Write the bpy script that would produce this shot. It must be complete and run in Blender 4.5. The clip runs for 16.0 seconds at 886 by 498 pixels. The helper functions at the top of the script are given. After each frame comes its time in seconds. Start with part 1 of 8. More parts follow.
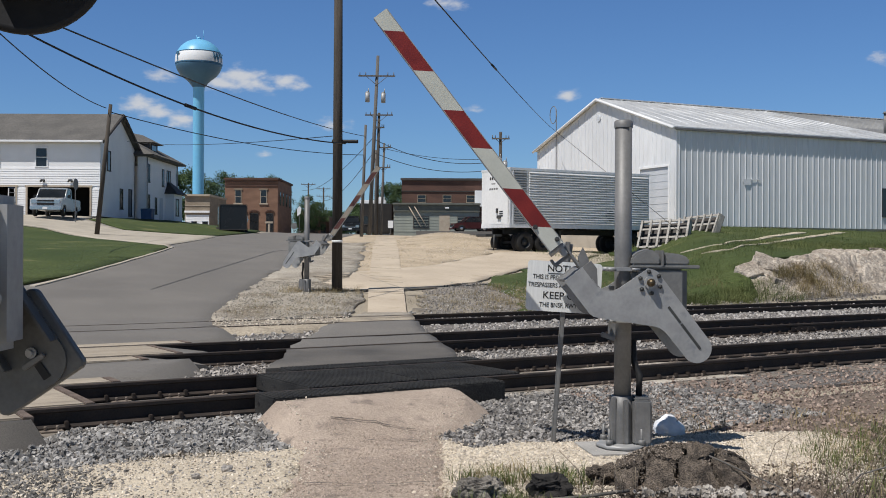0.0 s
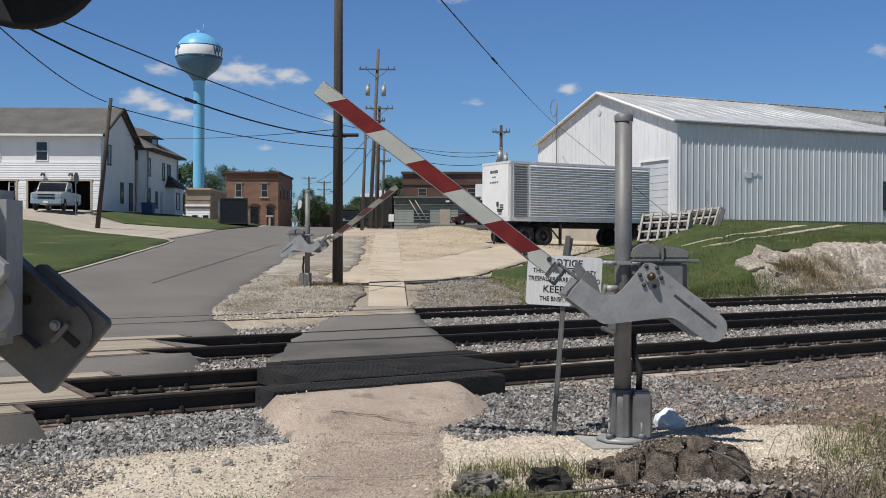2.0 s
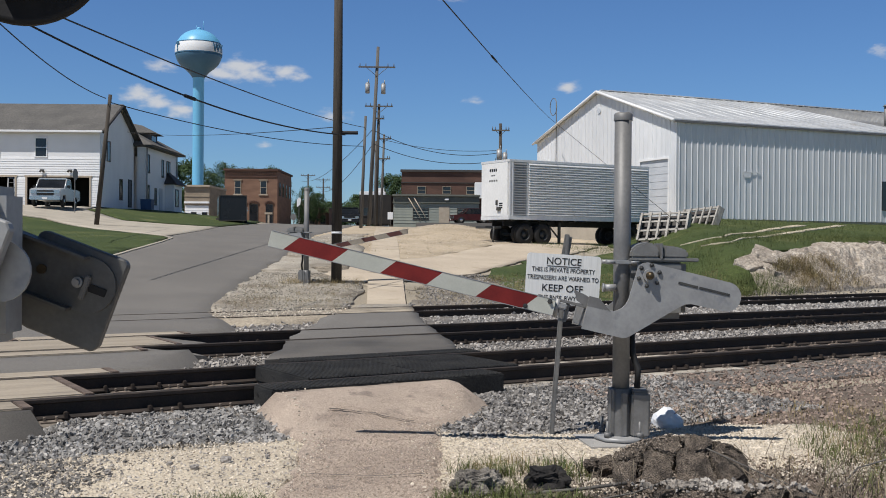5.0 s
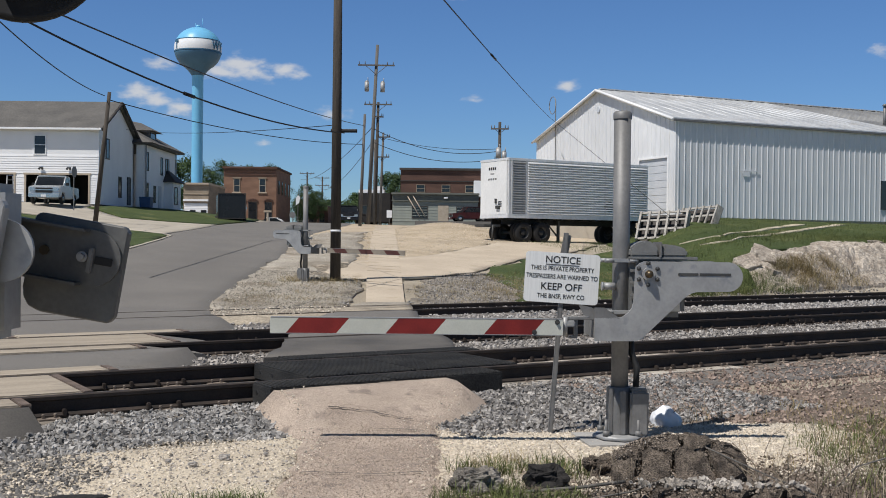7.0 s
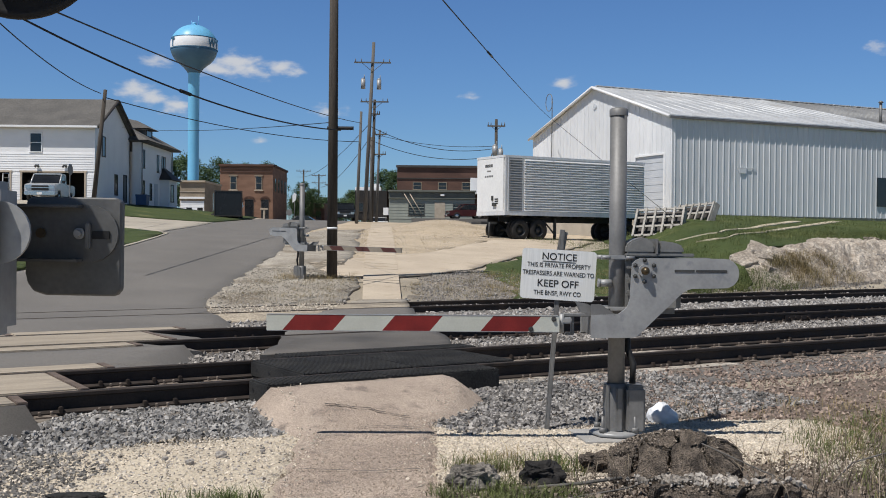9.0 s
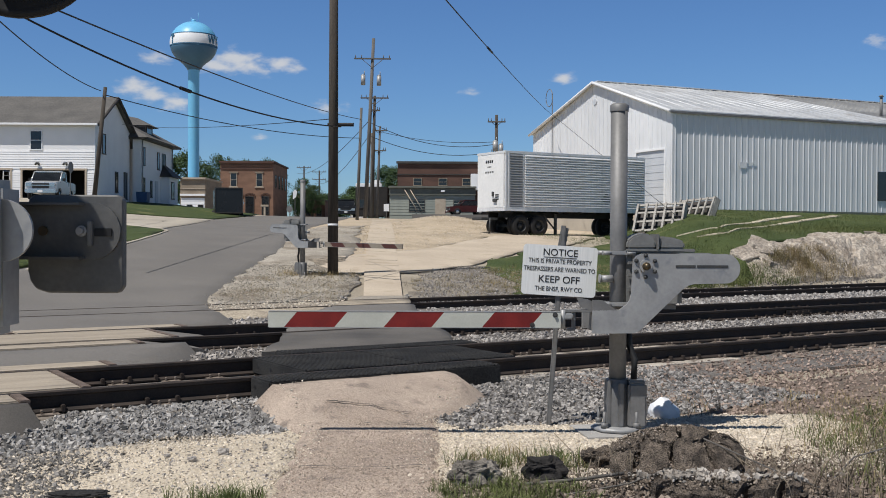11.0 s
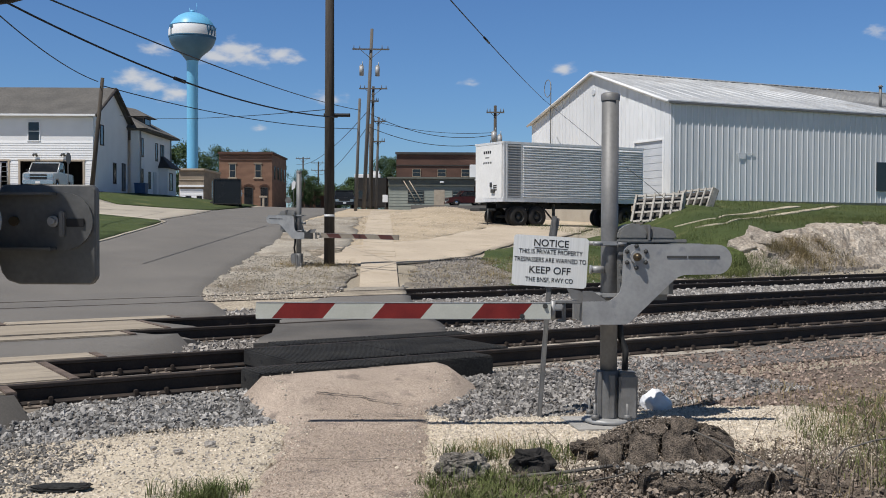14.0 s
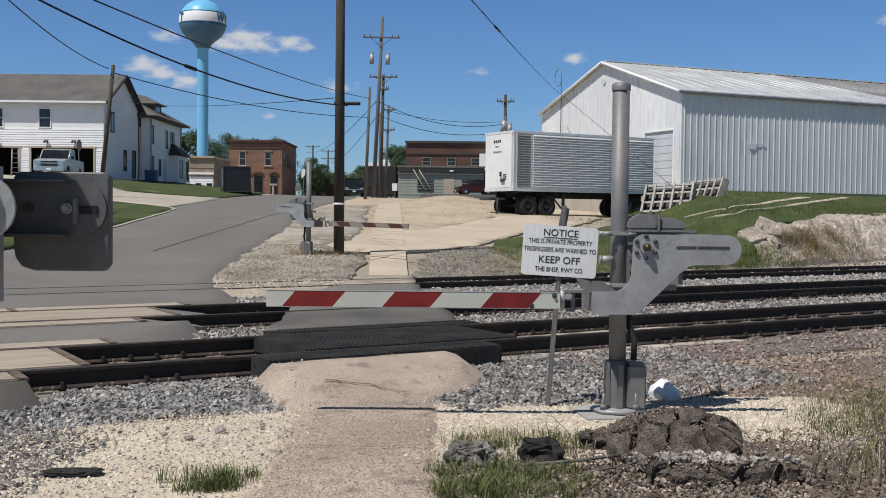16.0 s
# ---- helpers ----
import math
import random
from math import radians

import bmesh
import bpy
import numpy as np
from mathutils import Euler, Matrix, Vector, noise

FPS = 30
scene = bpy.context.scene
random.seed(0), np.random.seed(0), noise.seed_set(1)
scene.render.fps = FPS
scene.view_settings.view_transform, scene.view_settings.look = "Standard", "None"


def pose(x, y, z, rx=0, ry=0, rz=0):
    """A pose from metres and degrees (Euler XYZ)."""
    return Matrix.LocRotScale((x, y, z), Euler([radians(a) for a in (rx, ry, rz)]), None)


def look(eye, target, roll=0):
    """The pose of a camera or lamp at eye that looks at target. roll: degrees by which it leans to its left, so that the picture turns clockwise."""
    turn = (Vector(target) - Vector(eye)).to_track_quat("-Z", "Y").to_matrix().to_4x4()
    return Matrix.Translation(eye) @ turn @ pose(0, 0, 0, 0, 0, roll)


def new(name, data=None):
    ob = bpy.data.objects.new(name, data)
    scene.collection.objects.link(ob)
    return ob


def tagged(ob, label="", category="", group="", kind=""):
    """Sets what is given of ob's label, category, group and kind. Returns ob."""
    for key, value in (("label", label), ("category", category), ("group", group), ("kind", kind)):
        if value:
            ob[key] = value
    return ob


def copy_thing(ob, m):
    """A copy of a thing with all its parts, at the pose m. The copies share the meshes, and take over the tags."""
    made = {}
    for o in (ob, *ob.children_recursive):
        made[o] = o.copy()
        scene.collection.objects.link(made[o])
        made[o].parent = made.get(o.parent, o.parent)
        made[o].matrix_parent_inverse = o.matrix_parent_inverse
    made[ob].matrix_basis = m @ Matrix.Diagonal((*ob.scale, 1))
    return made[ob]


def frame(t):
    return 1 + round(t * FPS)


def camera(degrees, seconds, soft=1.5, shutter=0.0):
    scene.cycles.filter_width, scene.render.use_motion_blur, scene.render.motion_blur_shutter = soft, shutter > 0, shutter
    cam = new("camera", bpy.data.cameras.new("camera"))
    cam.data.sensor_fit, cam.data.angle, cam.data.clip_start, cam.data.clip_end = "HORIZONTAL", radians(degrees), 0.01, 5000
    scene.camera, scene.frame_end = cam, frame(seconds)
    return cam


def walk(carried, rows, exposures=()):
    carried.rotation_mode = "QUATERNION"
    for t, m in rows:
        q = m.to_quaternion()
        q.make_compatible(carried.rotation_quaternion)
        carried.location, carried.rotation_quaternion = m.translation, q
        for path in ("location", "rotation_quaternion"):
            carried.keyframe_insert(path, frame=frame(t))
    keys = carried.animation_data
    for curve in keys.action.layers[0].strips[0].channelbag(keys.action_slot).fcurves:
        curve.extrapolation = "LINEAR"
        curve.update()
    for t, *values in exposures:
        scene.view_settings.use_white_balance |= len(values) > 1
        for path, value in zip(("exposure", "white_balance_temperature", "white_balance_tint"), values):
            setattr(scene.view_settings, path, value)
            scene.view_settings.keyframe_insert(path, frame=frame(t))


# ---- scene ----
from functools import lru_cache

cam = camera(45.5, 16.0, soft=0.95)
PATH = [
    (0, (0.0019, 0.0338, 1.6079), (-0.0256, 20.0337, 1.6785), 0.27),
    (0.5, (0.0058, 0.0367, 1.6114), (-0.0315, 20.0366, 1.6084), 0.23),
    (1, (0.0077, 0.0261, 1.6139), (-0.0224, 20.026, 1.5738), 0.19),
    (1.5, (0.0104, 0.0378, 1.6105), (-0.0063, 20.0377, 1.5659), 0.19),
    (2, (0.0067, 0.0355, 1.6122), (-0.0334, 20.0354, 1.559), 0.21),
    (2.5, (0.0059, 0.032, 1.6101), (-0.0872, 20.0317, 1.547), 0.25),
    (3, (0.0058, 0.0424, 1.6082), (-0.0794, 20.042, 1.5337), 0.29),
    (3.5, (0.006, 0.0371, 1.6102), (-0.0567, 20.0369, 1.5309), 0.26),
    (4, (0.0062, 0.0364, 1.6132), (-0.0393, 20.0361, 1.5291), 0.30),
    (6.5, (0.0032, 0.0186, 1.6125), (-0.0074, 20.0183, 1.5048), 0.68),
    (7, (0.0043, 0.0312, 1.6113), (0.0057, 20.0309, 1.4913), 0.60),
    (7.5, (0.0035, 0.0263, 1.6116), (0.0204, 20.0259, 1.4855), 0.59),
    (8, (0.007, 0.0265, 1.6148), (0.0357, 20.026, 1.475), 0.53),
    (8.5, (0.0031, 0.0331, 1.6113), (0.06, 20.0325, 1.4585), 0.56),
    (9, (0.0062, 0.0319, 1.6087), (0.0712, 20.0311, 1.4392), 0.52),
    (11.5, (0.0022, 0.0249, 1.6126), (0.0536, 20.0231, 1.3489), 0.25),
    (12, (0.0059, 0.0296, 1.6126), (0.0626, 20.0275, 1.3343), 0.26),
    (12.5, (0.0085, 0.0346, 1.609), (0.0737, 20.0323, 1.3178), 0.29),
    (13, (0.0235, 0.044, 1.6096), (0.0926, 20.0414, 1.2964), 0.30),
    (13.5, (0.0499, 0.0674, 1.6073), (0.1123, 20.0644, 1.266), 0.32),
    (14, (0.0859, 0.0978, 1.6092), (0.1451, 20.0934, 1.1917), 0.23),
    (14.5, (0.1344, 0.1184, 1.6085), (0.1891, 20.112, 1.1078), 0.21),
    (15, (0.1482, 0.1365, 1.6082), (0.1152, 20.1283, 1.0355), 0.27),
    (15.5, (0.1147, 0.116, 1.6058), (0.026, 20.1067, 1.0024), 0.40),
    (16, (0.0804, 0.0767, 1.6107), (-0.0328, 20.0665, 0.982), 0.57),
]
walk(cam, [(t, look(e, g, r)) for t, e, g, r in PATH], exposures=[(0.0, -0.15)])

# ---- world and sun ----
SUN_FROM = Vector((-0.385, -0.36, 0.93)).normalized()
world = bpy.data.worlds.new("sky")
scene.world = world
world.use_nodes = True


def build_sky():
    nt = world.node_tree
    nt.nodes.clear()
    out = nt.nodes.new("ShaderNodeOutputWorld")
    bg = nt.nodes.new("ShaderNodeBackground")
    sky = nt.nodes.new("ShaderNodeTexSky")
    sky.sky_type = "NISHITA"
    sky.sun_disc = False
    sky.sun_elevation = math.asin(SUN_FROM.z)
    sky.sun_rotation = math.atan2(SUN_FROM.x, SUN_FROM.y)
    sky.air_density, sky.dust_density, sky.ozone_density = 1.0, 0.15, 3.0
    bg.inputs["Strength"].default_value = 0.078
    co = nt.nodes.new("ShaderNodeTexCoord")
    ns = nt.nodes.new("ShaderNodeTexNoise")
    ns.inputs["Scale"].default_value = 55
    ns.inputs["Detail"].default_value = 5
    stretch = nt.nodes.new("ShaderNodeMapping")
    stretch.inputs["Scale"].default_value = (1, 1, 2.2)
    nt.links.new(co.outputs["Generated"], stretch.inputs["Vector"])
    nt.links.new(stretch.outputs["Vector"], ns.inputs["Vector"])
    total = None
    # azimuth and height in degrees, half width, half height, strength
    clouds = ((-10.9, 9.15, 2.1, 1.0, 1.0), (-11.9, 8.85, 2.2, 0.75, 0.9), (-10.1, 8.9, 1.9, 0.85, 0.95), (-8.6, 9.05, 1.7, 0.7, 1.0), (-15.1, 9.2, 1.5, 0.55, 0.8),
              (-16.2, 7.6, 1.6, 0.9, 0.95), (-15.4, 7.25, 1.9, 0.75, 0.9), (-14.0, 6.9, 1.6, 0.75, 0.9), (-6.2, 6.8, 1.5, 0.65, 0.85), (-9.6, 5.15, 1.1, 0.38, 0.75), (1.6, 7.7, 1.2, 0.45, 0.7),
              (6.6, 8.45, 1.4, 0.5, 0.85), (22.4, 9.7, 1.6, 0.6, 0.75), (0.0, 13.3, 2.2, 0.7, 0.75), (-15.5, 13.8, 3.0, 0.8, 0.8), (40.0, 16.0, 7.0, 1.8, 0.9), (-45.0, 20.0, 8.0, 2.0, 0.9), (-90.0, 30.0, 10.0, 4.0, 0.8), (150.0, 24.0, 14.0, 5.0, 0.9))
    for az, el, hw, hh, k in clouds:
        mp = nt.nodes.new("ShaderNodeMapping")
        mp.vector_type = "TEXTURE"
        d = (math.sin(radians(az)) * math.cos(radians(el)), math.cos(radians(az)) * math.cos(radians(el)), math.sin(radians(el)))
        mp.inputs["Location"].default_value = d
        mp.inputs["Rotation"].default_value = (radians(el), 0, radians(-az))
        mp.inputs["Scale"].default_value = (radians(hw), 0.5, radians(hh))
        nt.links.new(co.outputs["Generated"], mp.inputs["Vector"])
        ln = nt.nodes.new("ShaderNodeVectorMath")
        ln.operation = "LENGTH"
        nt.links.new(mp.outputs["Vector"], ln.inputs[0])
        mr = nt.nodes.new("ShaderNodeMapRange")
        mr.inputs["From Min"].default_value, mr.inputs["From Max"].default_value = 1.25, 0.0
        mr.inputs["To Max"].default_value = k
        nt.links.new(ln.outputs["Value"], mr.inputs["Value"])
        if total is None:
            total = mr.outputs["Result"]
        else:
            mx = nt.nodes.new("ShaderNodeMath")
            mx.operation = "MAXIMUM"
            nt.links.new(total, mx.inputs[0])
            nt.links.new(mr.outputs["Result"], mx.inputs[1])
            total = mx.outputs[0]
    ad = nt.nodes.new("ShaderNodeMath")
    ad.operation = "MULTIPLY_ADD"
    nt.links.new(ns.outputs["Fac"], ad.inputs[0])
    ad.inputs[1].default_value = 1.2
    nt.links.new(total, ad.inputs[2])
    cut = nt.nodes.new("ShaderNodeMapRange")
    cut.interpolation_type = "SMOOTHSTEP"
    cut.inputs["From Min"].default_value, cut.inputs["From Max"].default_value = 1.0, 1.55
    cut.inputs["To Max"].default_value = 0.9
    nt.links.new(ad.outputs[0], cut.inputs["Value"])
    mask = nt.nodes.new("ShaderNodeMath")
    mask.operation = "MULTIPLY"
    soft = nt.nodes.new("ShaderNodeMath")
    soft.operation = "MULTIPLY"
    soft.use_clamp = True
    soft.inputs[1].default_value = 3.0
    nt.links.new(total, soft.inputs[0])
    nt.links.new(cut.outputs["Result"], mask.inputs[0])
    nt.links.new(soft.outputs[0], mask.inputs[1])
    mix = nt.nodes.new("ShaderNodeMix")
    mix.data_type = "RGBA"
    mix.inputs["B"].default_value = (8.6, 8.8, 9.2, 1)
    tint = nt.nodes.new("ShaderNodeMix")
    tint.data_type, tint.blend_type = "RGBA", "MULTIPLY"
    tint.inputs["Factor"].default_value = 1
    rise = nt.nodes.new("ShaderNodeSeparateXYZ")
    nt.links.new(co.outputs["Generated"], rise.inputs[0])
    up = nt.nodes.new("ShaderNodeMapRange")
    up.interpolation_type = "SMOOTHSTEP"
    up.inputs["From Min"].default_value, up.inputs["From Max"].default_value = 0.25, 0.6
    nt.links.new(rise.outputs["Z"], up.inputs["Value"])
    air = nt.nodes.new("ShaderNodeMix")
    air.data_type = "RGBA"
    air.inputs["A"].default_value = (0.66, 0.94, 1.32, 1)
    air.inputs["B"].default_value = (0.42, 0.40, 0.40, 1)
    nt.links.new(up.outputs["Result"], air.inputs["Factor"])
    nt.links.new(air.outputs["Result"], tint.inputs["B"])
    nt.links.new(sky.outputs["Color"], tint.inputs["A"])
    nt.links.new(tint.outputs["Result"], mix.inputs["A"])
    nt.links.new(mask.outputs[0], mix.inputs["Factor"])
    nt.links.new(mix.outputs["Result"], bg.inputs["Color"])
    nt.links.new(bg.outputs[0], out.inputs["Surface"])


build_sky()
sun_data = bpy.data.lights.new("sun", "SUN")
sun_data.energy, sun_data.angle, sun_data.color = 5.0, radians(0.53), (1.0, 0.965, 0.93)
sun = new("sun", sun_data)
sun.matrix_world = look(SUN_FROM * 60, (0, 0, 0))


# ---- materials ----
def surf(name, a, b, scale=3.0, rough=0.75, metal=0.0, bump=0.3, fine=40.0, grain=0.18, rand=0.0, stretch=(1, 1, 1), island=0.0, spot=None, spec=0.35, depth=0.01):
    """Two tones in large noise, fine grain over it, relief from the grain; spot: (colour, scale, from, to)."""
    m = bpy.data.materials.new(name)
    m.use_nodes = True
    nt = m.node_tree
    bs = nt.nodes["Principled BSDF"]
    co = nt.nodes.new("ShaderNodeTexCoord")
    mp = nt.nodes.new("ShaderNodeMapping")
    mp.inputs["Scale"].default_value = stretch
    nt.links.new(co.outputs["Object"], mp.inputs["Vector"])

    def noise_at(s, detail=4.0):
        n = nt.nodes.new("ShaderNodeTexNoise")
        n.inputs["Scale"].default_value = s
        n.inputs["Detail"].default_value = detail
        nt.links.new(mp.outputs["Vector"], n.inputs["Vector"])
        return n.outputs["Fac"]

    def span(v, f0, f1, t0, t1):
        r = nt.nodes.new("ShaderNodeMapRange")
        for k, val in zip(("From Min", "From Max", "To Min", "To Max"), (f0, f1, t0, t1)):
            r.inputs[k].default_value = val
        nt.links.new(v, r.inputs["Value"])
        return r.outputs["Result"]

    def mixed(fac, c1, c2, blend="MIX"):
        x = nt.nodes.new("ShaderNodeMix")
        x.data_type, x.blend_type = "RGBA", blend
        for key, v in (("Factor", fac), ("A", c1), ("B", c2)):
            if isinstance(v, (tuple, list)):
                x.inputs[key].default_value = (*v, 1)
            elif isinstance(v, (int, float)):
                x.inputs[key].default_value = v
            else:
                nt.links.new(v, x.inputs[key])
        return x.outputs["Result"]

    def grey(v):
        c = nt.nodes.new("ShaderNodeCombineColor")
        for i in range(3):
            nt.links.new(v, c.inputs[i])
        return c.outputs["Color"]

    big, small = noise_at(scale), noise_at(fine, 6.0)
    col = mixed(span(big, 0.35, 0.65, 0, 1), a, b)
    if spot:
        col = mixed(span(noise_at(spot[1], 5.0), spot[2], spot[3], 0, 1), col, spot[0])
    col = mixed(1.0, col, grey(span(small, 0.25, 0.75, 1 - grain, 1 + grain)), "MULTIPLY")
    if rand or island:
        src = nt.nodes.new("ShaderNodeObjectInfo" if rand else "ShaderNodeNewGeometry").outputs["Random" if rand else "Random Per Island"]
        k = rand or island
        col = mixed(1.0, col, grey(span(src, 0, 1, 1 - k, 1 + k)), "MULTIPLY")
    nt.links.new(col, bs.inputs["Base Color"])
    nt.links.new(span(big, 0.3, 0.7, max(0.05, rough - 0.08), min(1, rough + 0.08)), bs.inputs["Roughness"])
    bs.inputs["Metallic"].default_value = metal
    bs.inputs["Specular IOR Level"].default_value = spec
    if bump:
        bp = nt.nodes.new("ShaderNodeBump")
        bp.inputs["Strength"].default_value = bump
        bp.inputs["Distance"].default_value = depth
        nt.links.new(small, bp.inputs["Height"])
        nt.links.new(bp.outputs["Normal"], bs.inputs["Normal"])
    return m


BALLAST_BED = surf("ballast_bed", (0.13, 0.12, 0.11), (0.22, 0.20, 0.18), 1.2, 0.95, bump=1.0, fine=30, grain=0.5, depth=0.03)
GROUND = surf("dirt_ground", (0.30, 0.26, 0.20), (0.40, 0.35, 0.27), 0.3, 0.95, bump=0.7, fine=22, grain=0.35, depth=0.02)
PALE = surf("pale_gravel", (0.50, 0.43, 0.33), (0.61, 0.53, 0.41), 0.9, 0.95, bump=0.9, fine=55, grain=0.28, depth=0.015)
SIDING = surf("siding_fill", (0.25, 0.215, 0.165), (0.42, 0.36, 0.275), 1.0, 0.95, bump=0.9, fine=26, grain=0.45, depth=0.02, spot=((0.17, 0.145, 0.115), 1.6, 0.52, 0.7))
VERGE = surf("verge_gravel", (0.28, 0.25, 0.205), (0.40, 0.36, 0.295), 0.6, 0.95, bump=0.9, fine=22, grain=0.45, depth=0.02, spot=((0.20, 0.165, 0.12), 0.8, 0.5, 0.68))
LOT = surf("gravel_lot", (0.50, 0.41, 0.295), (0.38, 0.31, 0.22), 0.5, 0.95, bump=0.9, fine=14, grain=0.25, depth=0.03)
STONE_MIX = surf("ballast_stone", (0.20, 0.186, 0.172), (0.38, 0.35, 0.315), 6, 0.9, bump=0.4, fine=60, grain=0.2, island=0.55)
STONE_BROWN = surf("brown_stone", (0.24, 0.18, 0.145), (0.34, 0.265, 0.215), 6, 0.9, bump=0.4, fine=60, grain=0.2, island=0.5)
STONE_PALE = surf("pale_stone", (0.50, 0.44, 0.36), (0.62, 0.55, 0.45), 6, 0.9, bump=0.4, fine=60, grain=0.15, island=0.32)
ASPHALT = surf("asphalt", (0.150, 0.140, 0.126), (0.180, 0.168, 0.151), 0.5, 0.9, bump=0.6, fine=70, grain=0.35, depth=0.008)
ASPHALT_DARK = surf("dark_asphalt", (0.075, 0.07, 0.064), (0.135, 0.124, 0.11), 0.8, 0.9, bump=0.5, fine=90, grain=0.25, depth=0.006)
WALK_OLD = surf("worn_path", (0.345, 0.278, 0.222), (0.46, 0.375, 0.302), 1.1, 0.92, bump=1.0, fine=85, grain=0.6, depth=0.012, spot=((0.22, 0.18, 0.15), 5.0, 0.54, 0.72))
SANDY = surf("sandy_concrete", (0.45, 0.375, 0.285), (0.53, 0.45, 0.345), 0.7, 0.92, bump=0.4, fine=40, grain=0.2, spot=((0.37, 0.30, 0.215), 1.4, 0.56, 0.75))
CONCRETE = surf("concrete", (0.36, 0.322, 0.262), (0.44, 0.395, 0.322), 0.8, 0.9, bump=0.3, fine=70, grain=0.14)
FRAME_BROWN = surf("rusty_panel_frame", (0.10, 0.075, 0.06), (0.17, 0.13, 0.105), 5, 0.9, bump=0.4, grain=0.3)
PANEL = surf("crossing_panel", (0.31, 0.265, 0.205), (0.41, 0.35, 0.272), 1.4, 0.88, bump=0.4, fine=60, grain=0.22, rand=0.12, stretch=(0.5, 2.5, 1), spot=((0.17, 0.148, 0.125), 2.2, 0.55, 0.78))
DIRT = surf("brown_dirt", (0.12, 0.095, 0.074), (0.20, 0.16, 0.124), 1.3, 0.95, bump=1.0, fine=45, grain=0.5, depth=0.02)
GRIT = surf("path_grit", (0.35, 0.285, 0.228), (0.49, 0.40, 0.325), 5, 0.92, bump=0.3, island=0.42)
RUBBER = surf("rubber_panel", (0.02, 0.02, 0.02), (0.042, 0.041, 0.039), 2.0, 0.85, bump=0.6, fine=60, grain=0.5, spec=0.2)
STEEL_DARK = surf("rail_steel", (0.026, 0.021, 0.018), (0.048, 0.036, 0.029), 4, 0.75, bump=0.3, fine=60, grain=0.25)
DUST = surf("limestone_dust", (0.36, 0.325, 0.275), (0.52, 0.475, 0.405), 1.5, 0.95, bump=0.6, fine=45, grain=0.35, spot=((0.15, 0.128, 0.105), 2.6, 0.5, 0.62))
DUST_DULL = surf("dusty_rail_foot", (0.12, 0.10, 0.085), (0.26, 0.23, 0.19), 1.1, 0.95, bump=0.4, fine=45, grain=0.35)
STEEL_TOP = surf("rail_head", (0.30, 0.28, 0.26), (0.20, 0.17, 0.15), 3, 0.42, 0.85, bump=0.1, fine=60, grain=0.15, stretch=(0.3, 6, 6))
RUST = surf("rusty_plate", (0.13, 0.105, 0.085), (0.24, 0.20, 0.165), 7, 0.88, bump=0.4, fine=60, grain=0.3)
TIE = surf("wood_tie", (0.13, 0.11, 0.09), (0.27, 0.235, 0.195), 3, 0.9, bump=0.7, fine=18, grain=0.35, stretch=(1, 8, 8))
GALV = surf("galvanised_steel", (0.30, 0.30, 0.295), (0.38, 0.38, 0.37), 5, 0.5, 0.25, bump=0.08, fine=35, grain=0.08, spot=((0.25, 0.26, 0.27), 9, 0.6, 0.75))
GALV_DULL = surf("dull_aluminium", (0.165, 0.163, 0.157), (0.22, 0.217, 0.21), 4, 0.55, 0.25, bump=0.1, fine=40, grain=0.1)
MECH = surf("mechanism_grey", (0.18, 0.18, 0.172), (0.235, 0.235, 0.225), 6, 0.6, 0.15, bump=0.1, fine=40, grain=0.1)
DARK_METAL = surf("dark_cast_iron", (0.055, 0.055, 0.055), (0.085, 0.085, 0.08), 5, 0.6, 0.3, bump=0.15, fine=50, grain=0.15)
# galvanised steel darkened in colour to match its deep shade
SHADED_GALV = surf("shaded_galv", (0.095, 0.096, 0.094), (0.135, 0.135, 0.13), 5, 0.5, 0.25, bump=0.12, fine=45, grain=0.12)
BRASS = surf("brass_bolt", (0.16, 0.12, 0.07), (0.11, 0.085, 0.055), 8, 0.4, 0.8, bump=0.1)
BLACK = surf("black_paint", (0.012, 0.012, 0.013), (0.02, 0.02, 0.02), 4, 0.6, bump=0.1)
WHITE_REFL = surf("white_reflective", (0.48, 0.49, 0.43), (0.55, 0.56, 0.50), 3, 0.5, bump=0.1, fine=90, grain=0.06)
RED_REFL = surf("red_reflective", (0.15, 0.014, 0.013), (0.21, 0.02, 0.017), 5, 0.5, bump=0.1, fine=90, grain=0.12)
SIGN_WHITE = surf("sign_white", (0.78, 0.79, 0.77), (0.70, 0.71, 0.69), 2, 0.5, bump=0.05, fine=30, grain=0.05, stretch=(40, 1, 1))
WHITE_PAINT = surf("white_siding_paint", (0.80, 0.80, 0.79), (0.85, 0.85, 0.84), 0.8, 0.6, bump=0.05, fine=20, grain=0.05)
SHED_WALL = surf("shed_metal", (0.67, 0.68, 0.68), (0.76, 0.77, 0.77), 0.35, 0.5, bump=0.05, fine=3, grain=0.06, stretch=(1, 1, 0.3), spot=((0.42, 0.42, 0.41), 0.8, 0.66, 0.85))
SHED_ROOF = surf("shed_roof_metal", (0.58, 0.59, 0.585), (0.68, 0.69, 0.685), 0.5, 0.45, 0.3, bump=0.05, fine=4, grain=0.1, spot=((0.34, 0.31, 0.27), 0.45, 0.6, 0.85))
ROOF_OLD = surf("weathered_roof_metal", (0.26, 0.26, 0.255), (0.33, 0.33, 0.32), 0.5, 0.5, 0.3, bump=0.05, fine=4, grain=0.1)
TRAILER_SKIN = surf("trailer_aluminium", (0.72, 0.72, 0.71), (0.80, 0.80, 0.79), 0.7, 0.5, 0.25, bump=0.05, fine=8, grain=0.1, spot=((0.36, 0.35, 0.33), 1.5, 0.62, 0.85))
